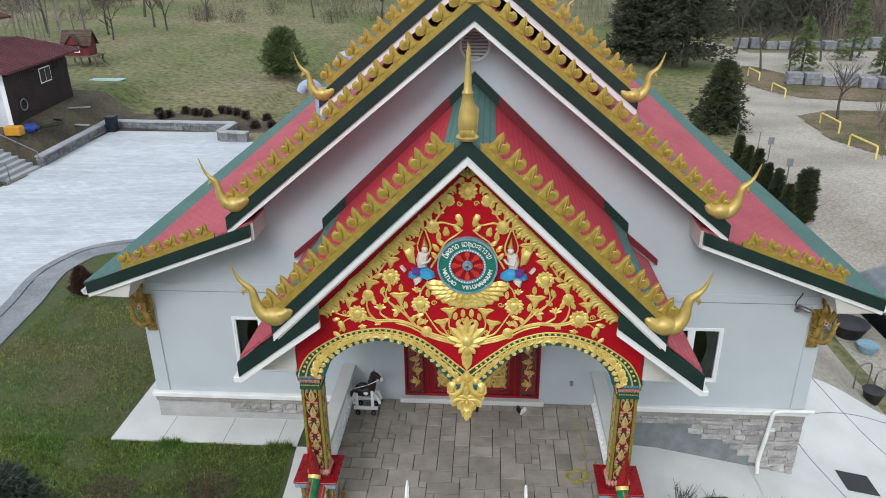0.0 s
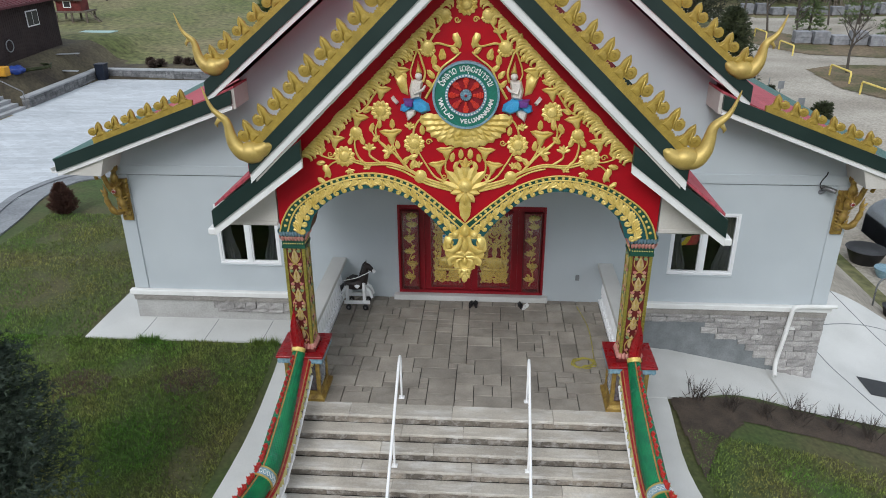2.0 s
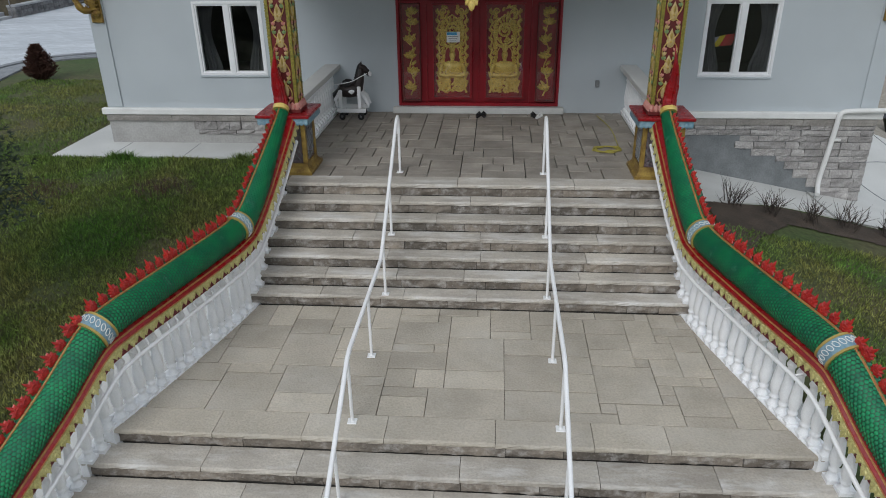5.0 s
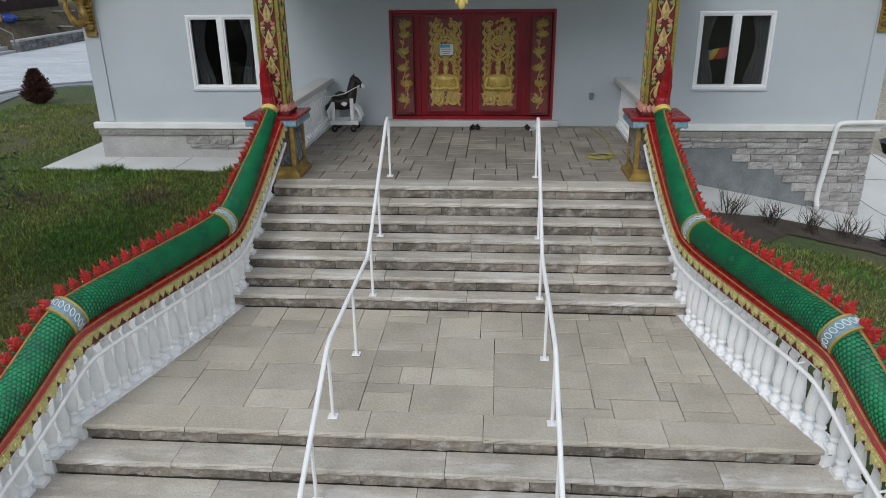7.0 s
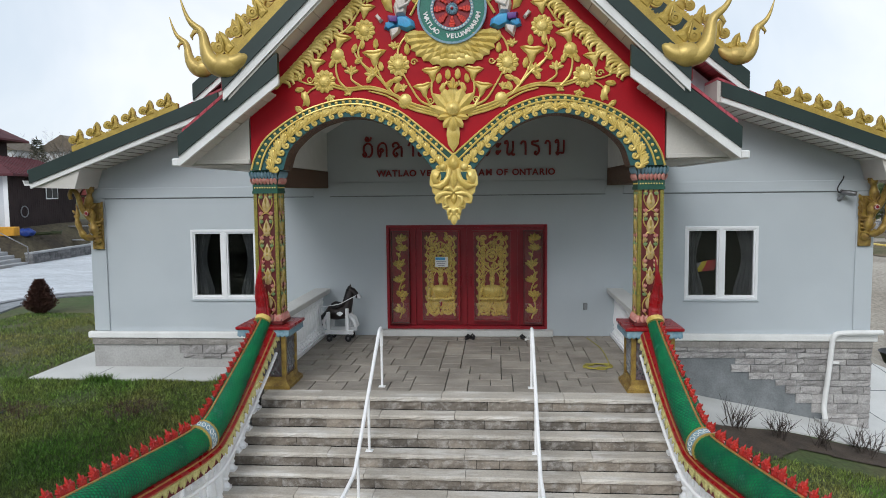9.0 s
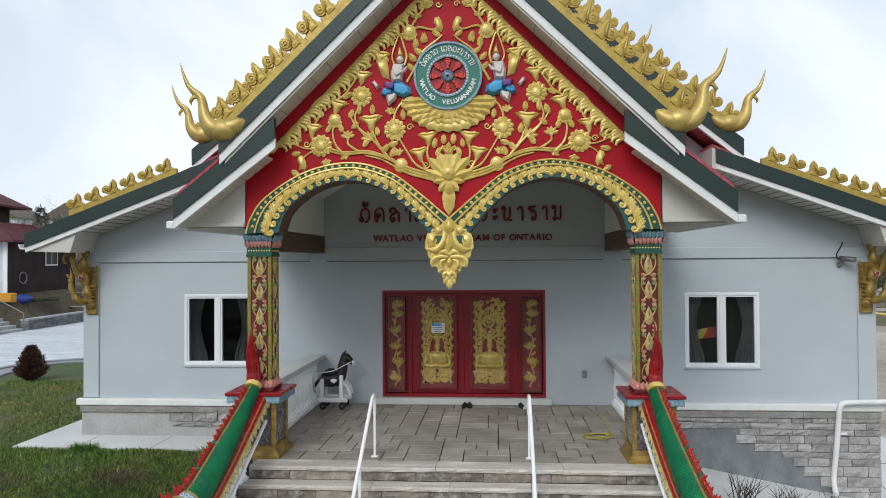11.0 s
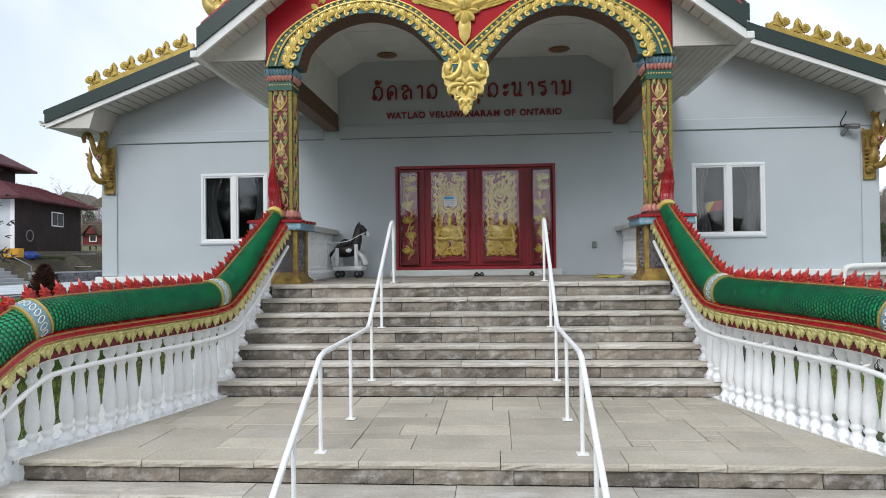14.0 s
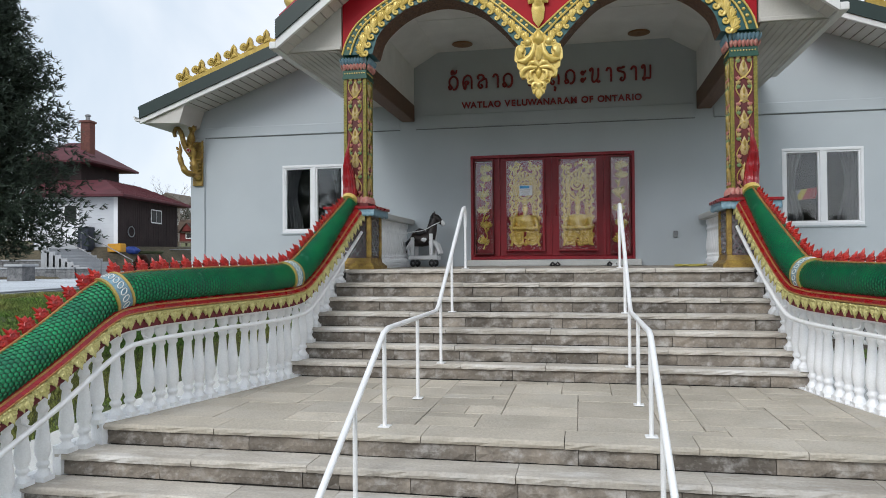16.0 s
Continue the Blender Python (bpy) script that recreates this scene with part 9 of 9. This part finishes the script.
for sx, sy in ((15.86, 25.1), (15.34, 21.0)):
    z = gz(sx, sy)
    sp = thing("sign_post", "small grey sign on a thin post by the drive", "sign post", "drive signs", at=(sx, sy, z))
    part("post", tube(bmesh.new(), [(sx, sy, z), (sx, sy, z + 1.3)], .025, 6), M["silverpaint"], sp)
    part("plate", box(bmesh.new(), sx - .16, sx + .16, sy - .035, sy - .026, z + .95, z + 1.35), M["greyplastic"], sp)
for sx, sy in ((16.0, 27.2), (15.35, 29.2)):
    z = gz(sx, sy)
    mk = thing("marker_post", "thin dark marker post with a red foot by the drive", "marker post", "drive markers", at=(sx, sy, z))
    part("post", tube(bmesh.new(), [(sx, sy, z + .25), (sx + .02, sy, z + 1.15)], .03, 6), M["greyplastic"], mk)
    part("foot", tube(bmesh.new(), [(sx, sy, z - .02), (sx, sy, z + .25)], .045, 6), M["flame"], mk, "red foot")
M["tarp"] = mat("grey_tarp", (.42, .45, .49), (.32, .35, .38), rough=.5, scale=1, fine=20)
SHX, SHY = 15.9, 9.2
sz = gz(SHX, SHY)
sh = thing("car_shelter", "grey fabric car shelter with a rounded roof", "shelter", at=(SHX, SHY, sz))
pr_ = [(-1.5, 0)] + [(-1.5 * math.cos(a * math.pi / 10), .75 + .75 * math.sin(a * math.pi / 10)) for a in range(11)] + [(1.5, 0)]
bm = bmesh.new()
ring = lambda y, k: [bm.verts.new((SHX + x * k, SHY + y, sz + z * k)) for x, z in pr_]
r0, r1 = ring(-2.2, 1), ring(2.2, 1)
for i in range(len(pr_) - 1):
    bm.faces.new((r0[i], r0[i + 1], r1[i + 1], r1[i]))
bm.faces.new(r1)
bmesh.ops.solidify(bm, geom=list(bm.faces), thickness=.04)
part("cover", fix(bm), M["tarp"], sh, "", True)
# black sheet stands in for the shade inside the shelter's opening
part("back_curtain", box(bmesh.new(), SHX - 1.2, SHX + 1.2, SHY + .2, SHY + .23, sz, sz + 1.3), M["black"], sh)
fence = thing("picket_fence", "white picket fence beyond the stairs", "fence", at=(14, 3.0, gz(14, 3)))
for i in range(30):
    x, y = 12.6 + i * .16, 3.6 - i * .02
    z = gz(x, y)
    part("picket", box(bmesh.new(), x - .03, x + .03, y - .02, y + .02, z, z + .85), M["frame"], fence) if i == 0 else piece("picket", bpy.data.objects["picket"].data, Matrix.Translation((i * .16, -i * .02, gz(x, y) - gz(12.6, 3.6))), fence)
for h_ in (.2, .8):
    part("fence_rail", box(bmesh.new(), 12.5, 17.4, 3.02, 3.05, gz(15, 3.3) + h_, gz(15, 3.3) + h_ + .06), M["frame"], fence)


# ---- distant woods ----
def woods(name, spots, seed, label, conif=.15, hmin=7, hmax=12):
    rnd = random.Random(seed)
    bm = bmesh.new()
    V, F = [], []
    for x, y in spots:
        z = gz(x, y)
        h = rnd.uniform(hmin, hmax)
        if rnd.random() < conif:
            for i in range(26):
                f = i / 26
                for k in range(7):
                    a = rnd.uniform(0, 6.283)
                    rr_ = h * .2 * (1 - f) ** .7 * rnd.uniform(.4, 1.1)
                    needles(V, F, Vector((x + rr_ * math.cos(a), y + rr_ * math.sin(a), z + h * (.08 + .9 * f))), Vector((math.cos(a), math.sin(a), -.1)), h * .09, rnd, 3)
        else:
            tx = Vector((x + rnd.uniform(-.5, .5), y, z + h * .8))
            tube(bm, [(x, y, z - .3), Vector((x, y, z)).lerp(tx, .5), tx], [h * .012, h * .009, h * .003], 4)
            for i in range(12):
                o = Vector((x, y, z)).lerp(tx, rnd.uniform(.25, .98))
                a = rnd.uniform(0, 6.283)
                d = Vector((math.cos(a) * .6, math.sin(a) * .6, rnd.uniform(.4, 1))).normalized() * h * rnd.uniform(.12, .28)
                e = o + d
                tube(bm, [o, e], [h * .005, h * .0015], 3)
                for _ in range(5):
                    q = o.lerp(e, rnd.uniform(.3, 1))
                    b = rnd.uniform(0, 6.283)
                    w = q + (d.normalized() + Vector((math.cos(b), math.sin(b), .3)) * .7) * h * rnd.uniform(.05, .11)
                    tube(bm, [q, w], [h * .0022, h * .0008], 3)
    ob = part(name, bm, M["wood"], None, label, kind="stuff", category="woods")
    if V:
        me = bpy.data.meshes.new("evergreens")
        me.from_pydata(V, [], F)
        me.materials.append(M["conifer"])
        tagged(new("distant_evergreens", me), "dark evergreens among distant bare woods", "woods", kind="stuff")
    return ob


M["wood"] = mat("grey_woods", (.27, .24, .215), (.17, .15, .13), rough=1, scale=.2, fine=3, bump=0, var=.3, island=.35)
M["underwood"] = mat("brown_underwood", (.135, .105, .085), (.20, .165, .14), rough=1, scale=.2, fine=3, bump=0, var=.3, island=.4)


def underwood(spots, seed, label, h=2.4, spread=3.2):
    """Thin upright stems and twigs that fill the feet of the woods."""
    rnd = random.Random(seed)
    V, F = [], []
    for x, y in spots:
        z = gz(x, y)
        for _ in range(26):
            a, r = rnd.uniform(0, 6.283), rnd.uniform(0, spread)
            px, py = x + r * math.cos(a), y + r * math.sin(a)
            hh, w = h * rnd.uniform(.4, 1.5), rnd.uniform(.015, .04)
            lx, ly = rnd.gauss(0, .25) * hh, rnd.gauss(0, .25) * hh
            b = len(V)
            c, s_ = math.cos(a) * w, math.sin(a) * w
            V += [(px - c, py - s_, z - .1), (px + c, py + s_, z - .1), (px + lx + c * .3, py + ly + s_ * .3, z + hh), (px + lx - c * .3, py + ly - s_ * .3, z + hh)]
            F.append((b, b + 1, b + 2, b + 3))
    me = bpy.data.meshes.new("underwood")
    me.from_pydata(V, [], F)
    me.materials.append(M["underwood"])
    return tagged(new("underwood", me), label, "woods", kind="stuff")


wr = random.Random(8)


def fan_spots(n, a0, a1, d0, d1):
    out = []
    for i in range(n):
        a, d = radians(wr.uniform(a0, a1)), wr.uniform(d0, d1)
        out.append((d * math.sin(a), -14 + d * math.cos(a)))
    return out


lot = lambda q: 20 < q[0] < 48 and 36 < q[1] < 73      # the gravel lot stays clear of trees
front = [q for q in fan_spots(330, 24, 66, 72, 104) if not lot(q)]
woods("distant_woods", front, 1, "grey leafless woods on a low rise", 0.0, 4.2, 6.2)
hill = fan_spots(420, 24, 60, 104, 152)
woods("distant_woods", hill, 15, "grey leafless woods climbing the hillside", 0.0, 5, 7.5)
underwood(front + [q for q in fan_spots(250, 24, 66, 66, 80) if not lot(q)], 5, "brown undergrowth at the foot of the woods", 2.8)
underwood(hill + fan_spots(500, 24, 60, 96, 152), 16, "dense thin stems on the wooded hillside", 4.2)
woods("distant_woods", fan_spots(300, 22, 62, 152, 172), 6, "dark evergreen ridge behind the bare woods", .95, 5.0, 6.5)
edge = fan_spots(80, 30, 46, 50, 64)
woods("roadside_trees", edge, 11, "bare trees and brush past the gravel drive", .05, 3.0, 5.5)
underwood(edge + fan_spots(140, 31.5, 46, 46, 62), 12, "brown brush past the gravel drive", 1.4)
spots = [(wr.uniform(-95, 30), wr.uniform(88, 130)) for i in range(190)]
woods("distant_woods", spots, 2, "grey leafless woods behind the field", .06, 5, 9)
underwood(spots, 7, "brown undergrowth behind the field", 2.2)
spots = [(wr.uniform(18, 47), wr.uniform(78, 104)) for i in range(110)]
woods("distant_woods", spots, 3, "mixed woods beyond the gravel lot", .75, 6, 9)
spots = [(-60 - wr.uniform(0, 45), wr.uniform(20, 90)) for i in range(150)]
woods("distant_woods", spots, 4, "grey leafless woods beyond the houses", .08, 5, 9)
spots = [(wr.uniform(-110, 110), wr.uniform(-112, -70)) for i in range(320)]
woods("distant_woods", spots, 9, "bare and evergreen woods across the road", .8, 7.6, 8.6)
underwood(fan_spots(300, 33.2, 42, 33, 47), 22, "tangled brown brush on the slope behind the shelter", 1.1, 1.2)
woods("distant_woods", [(-47 + wr.uniform(0, 7), 53 + wr.uniform(0, 6)) for i in range(16)], 31, "dense bare trees behind the brown house", 0.0, 4.5, 7.0)
for i, (x, y) in enumerate(((25.4, 29.0), (27.0, 28.4), (27.4, 26.8), (29.4, 27.0), (31.6, 27.6), (33.5, 25.2), (29.8, 23.6), (34.6, 22.0))):
    conifer(x, y, 2.1, 1.1, 140 + i, M["cedar"], "rounded dull green cedar behind the shelter", whorls=18, per=12, tufts=8, size=.3, group="rounded cedars", power=.5, droop=.2)
br_ = random.Random(21)
for i in range(16):
    x, y = br_.uniform(-60, -8), br_.uniform(70, 86)
    twig_bush(x, y, 2.6, 3.2, 300 + i, M["twig"], "brush_clump", "dense leafless brush at the field's edge", "shrub", "field brush", 70)
for i, (x, y) in enumerate(((-95, 118), (-84, 124), (-72, 120))):
    z = gz(x, y) + 2.5
    hh = thing("house", "distant grey house with a dark roof", "house", "distant houses", at=(x, y, z))
    part("wall", box(bmesh.new(), x - 5, x + 5, y - 4, y + 4, z - 3, z + 5), M["siding"], hh)
    part("roof", fix(prism(bmesh.new(), [(-5.6, 4.8), (0, 8), (5.6, 4.8)], lambda p: (x + p[0], y - 4.6, z + p[1]), lambda p: (x + p[0], y + 4.6, z + p[1]))), M["woodgrey"], hh)

# ---- pale blue gooseneck vents on the roof ----
M["duct"] = mat("pale_blue_duct", (.30, .38, .50), (.36, .44, .55), rough=.5, scale=4, fine=30)
for x, y in ((-4.35, 5.0), (-4.45, 10.6)):
    z = AZ1 - (AZ1 - AZ0) / AX * 4.35 - .1
    v_ = thing("roof_vent", "pale blue gooseneck duct standing on the roof", "roof vent", "gooseneck vents", at=(x, y, z))
    part("pipe", tube(bmesh.new(), curve([(x, y, z), (x, y, z + .7), (x - .03, y, z + .95), (x - .2, y, z + 1.15), (x - .42, y, z + 1.1), (x - .52, y, z + .95)], 5), .15, 14), M["duct"], v_, "", True)
    bm = bmesh.new()
    for k in range(3):
        tube(bm, [(x, y, z + .3 + .25 * k), (x, y, z + .34 + .25 * k)], .16, 14)
    part("seam", bm, M["duct"], v_, "", True)


# ---- stones of floors, stairs and base, one by one ----
sr = random.Random(17)


def block(name, x0, x1, y0, y1, z0, z1, material, parent, bev=.008, top=True):
    """A stone with its upper (or front) edges eased."""
    bm = bmesh.new()
    if top:
        a = [(x0, y0, z0), (x1, y0, z0), (x1, y1, z0), (x0, y1, z0)]
        b = [(x0, y0, z1 - bev), (x1, y0, z1 - bev), (x1, y1, z1 - bev), (x0, y1, z1 - bev)]
        c = [(x0 + bev, y0 + bev, z1), (x1 - bev, y0 + bev, z1), (x1 - bev, y1 - bev, z1), (x0 + bev, y1 - bev, z1)]
    else:
        a = [(x0, y1, z0), (x1, y1, z0), (x1, y1, z1), (x0, y1, z1)]
        b = [(x0, y0 + bev, z0), (x1, y0 + bev, z0), (x1, y0 + bev, z1), (x0, y0 + bev, z1)]
        c = [(x0 + bev, y0, z0 + bev), (x1 - bev, y0, z0 + bev), (x1 - bev, y0, z1 - bev), (x0 + bev, y0, z1 - bev)]
    rings = [[bm.verts.new(p) for p in r] for r in (a, b, c)]
    for r, q in zip(rings, rings[1:]):
        for k in range(4):
            bm.faces.new((r[k], r[(k + 1) % 4], q[(k + 1) % 4], q[k]))
    bm.faces.new(rings[-1])
    me = mesh_of(name, fix(bm), material)
    ob = new(name, me)
    ob.parent = parent
    return ob


def rough_block(name, x0, x1, y0, y1, z0, z1, material, parent, amp=.007):
    """A split-faced stone: its front edges wander, its top stays flat."""
    bm = bmesh.new()
    n = max(3, int((x1 - x0) / .09))
    rings = []
    for i in range(n + 1):
        x = x0 + (x1 - x0) * i / n
        j = [sr.uniform(-amp, amp) for _ in range(4)]
        rings.append([bm.verts.new(p) for p in ((x, y1, z0), (x, y0 + .004 + j[0], z0), (x, y0 + j[1] * 1.3 - .002, z0 + (z1 - z0) * .45), (x, y0 + .003 + j[2], z1 - .012 + j[3] * .5), (x, y0 + .016 + j[2], z1), (x, y1, z1))])
    for a, b in zip(rings, rings[1:]):
        for k in range(6):
            bm.faces.new((a[k], a[(k + 1) % 6], b[(k + 1) % 6], b[k]))
    bm.faces.new(rings[0])
    bm.faces.new(rings[-1][::-1])
    ob = new(name, mesh_of(name, fix(bm), material))
    ob.parent = parent
    return ob


def ashlar(x0, x1, y0, y1, cell, sizes, rnd):
    nx, ny = int((x1 - x0) / cell), int((y1 - y0) / cell)
    used, out = [[False] * nx for _ in range(ny)], []
    for j in range(ny):
        for i in range(nx):
            if used[j][i]:
                continue
            opts = sizes[:]
            rnd.shuffle(opts)
            for w, h in opts + [(1, 1)]:
                if i + w <= nx and j + h <= ny and all(not used[b][a] for b in range(j, j + h) for a in range(i, i + w)):
                    for b in range(j, j + h):
                        for a in range(i, i + w):
                            used[b][a] = True
                    cx, cy = (x1 - x0) / nx, (y1 - y0) / ny
                    out.append((x0 + i * cx, x0 + (i + w) * cx, y0 + j * cy, y0 + (j + h) * cy))
                    break
    return out


porch = bpy.data.objects["porch_floor"]
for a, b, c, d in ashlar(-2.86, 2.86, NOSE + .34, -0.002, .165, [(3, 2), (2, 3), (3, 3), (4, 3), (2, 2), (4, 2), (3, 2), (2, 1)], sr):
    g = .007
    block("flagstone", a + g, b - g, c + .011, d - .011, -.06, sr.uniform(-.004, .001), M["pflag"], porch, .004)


def slab_row(y0, y1, half, ztop, parent, th=.055, lo=.8, hi=1.9, material=None):
    x = -half
    while x < half - .05:
        w = sr.uniform(lo, hi)
        if half - (x + w) < .45:
            w = half - x
        o = sr.uniform(-.006, .006)
        rough_block("slab", x + .003, x + w - .003, y0 + o, y1, ztop - th, ztop + sr.uniform(-.004, .002), material or M["slab"], parent)
        x += w


def riser_row(y, half, z0, z1, parent):
    x = -half
    while x < half - .02:
        w = sr.uniform(.3, 1.0)
        if half - (x + w) < .12:
            w = half - x
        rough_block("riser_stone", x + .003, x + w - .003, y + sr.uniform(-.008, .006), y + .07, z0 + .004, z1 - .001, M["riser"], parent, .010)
        x += w


up_, land_, low_ = upper_stairs, landing, lower_stairs
slab_row(NOSE, NOSE + .335, 2.78, 0.0, porch)
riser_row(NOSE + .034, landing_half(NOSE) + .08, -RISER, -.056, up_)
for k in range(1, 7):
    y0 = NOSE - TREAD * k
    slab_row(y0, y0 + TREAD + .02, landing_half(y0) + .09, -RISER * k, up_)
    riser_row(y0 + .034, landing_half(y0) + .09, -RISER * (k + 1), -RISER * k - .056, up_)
for a, b, c, d in ashlar(-3.5, 3.5, LAND_Y1 + .40, LAND_Y0 + .02, .175, [(4, 3), (3, 2), (5, 3), (3, 3), (4, 2), (2, 2), (4, 4), (3, 1), (4, 3), (2, 3)], sr):
    h0 = landing_half(.5 * (c + d)) + .14
    a, b = max(a, -h0), min(b, h0)
    if b - a > .06:
        block("flagstone", a + sr.uniform(.001, .005), b - sr.uniform(.001, .005), c + sr.uniform(.006, .012), d - sr.uniform(.006, .012), LAND_Z - .06, LAND_Z + sr.uniform(-.006, .001), M["flag"], land_, .004)
slab_row(LAND_Y1, LAND_Y1 + .395, landing_half(LAND_Y1) + .26, LAND_Z, land_, lo=.6, hi=1.3, material=M["flag"])
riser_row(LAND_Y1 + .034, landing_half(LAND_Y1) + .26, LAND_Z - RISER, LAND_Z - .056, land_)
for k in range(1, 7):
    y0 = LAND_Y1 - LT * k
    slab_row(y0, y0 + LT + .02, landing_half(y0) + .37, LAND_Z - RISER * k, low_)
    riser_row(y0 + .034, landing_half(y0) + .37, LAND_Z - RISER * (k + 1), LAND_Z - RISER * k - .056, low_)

bases = [o for o in bpy.data.objects if o.name.startswith("stone_base")]
for ob in bases:
    s = 1 if ob.data.vertices[0].co.x > 0 else -1
    xa, xb = (3.13, WX + .06) if s > 0 else (-WX - .06, -3.13)
    cuts = [xa] + [s * c for c in ((4.95, 6.43) if s > 0 else (6.43, 4.95))] + [xb]
    for c0, c1 in zip(cuts, cuts[1:]):
        rough_block("ledge_stone", c0 + .004, c1 - .004, -.095, -.02, -.205, -.072, M["ledge"], ob, .006)
    bottom = -2.1 if s > 0 else -.80
    z, course = -.205, 0
    while z > bottom:
        hgt = sr.choice((.12, .15, .19, .10))
        x = xa
        while x < xb - .03:
            w = sr.uniform(.26, .62) if hgt < .15 else sr.uniform(.25, .5)
            if xb - (x + w) < .12:
                w = xb - x
            low = s > 0 and (z - hgt < -.52 - .50 * max(0, x - 4.7) and x < 6.9 or z - hgt < -1.85)
            low = low or s < 0 and (x < -6.3 and z - hgt < -.3 or z - hgt < -.62 or sr.random() < .10)
            if not low:
                rough_block("ashlar_stone", x + .006, x + w - .006, -.075 + sr.uniform(-.016, .016), -.019, z - hgt + .006, z - .006, M["stone"], ob, .016)
            x += w
        z -= hgt
        course += 1
for s, x0, x1, z0 in ((1, 3.13, WX + .05, -2.3), (-1, -WX - .05, -3.13, -.9)):
    setting("cement_parge", box(bmesh.new(), x0, x1, -.042, -.021, z0, -.205), M["cement" if s > 0 else "cementw"], "grey cement render on the lower base")
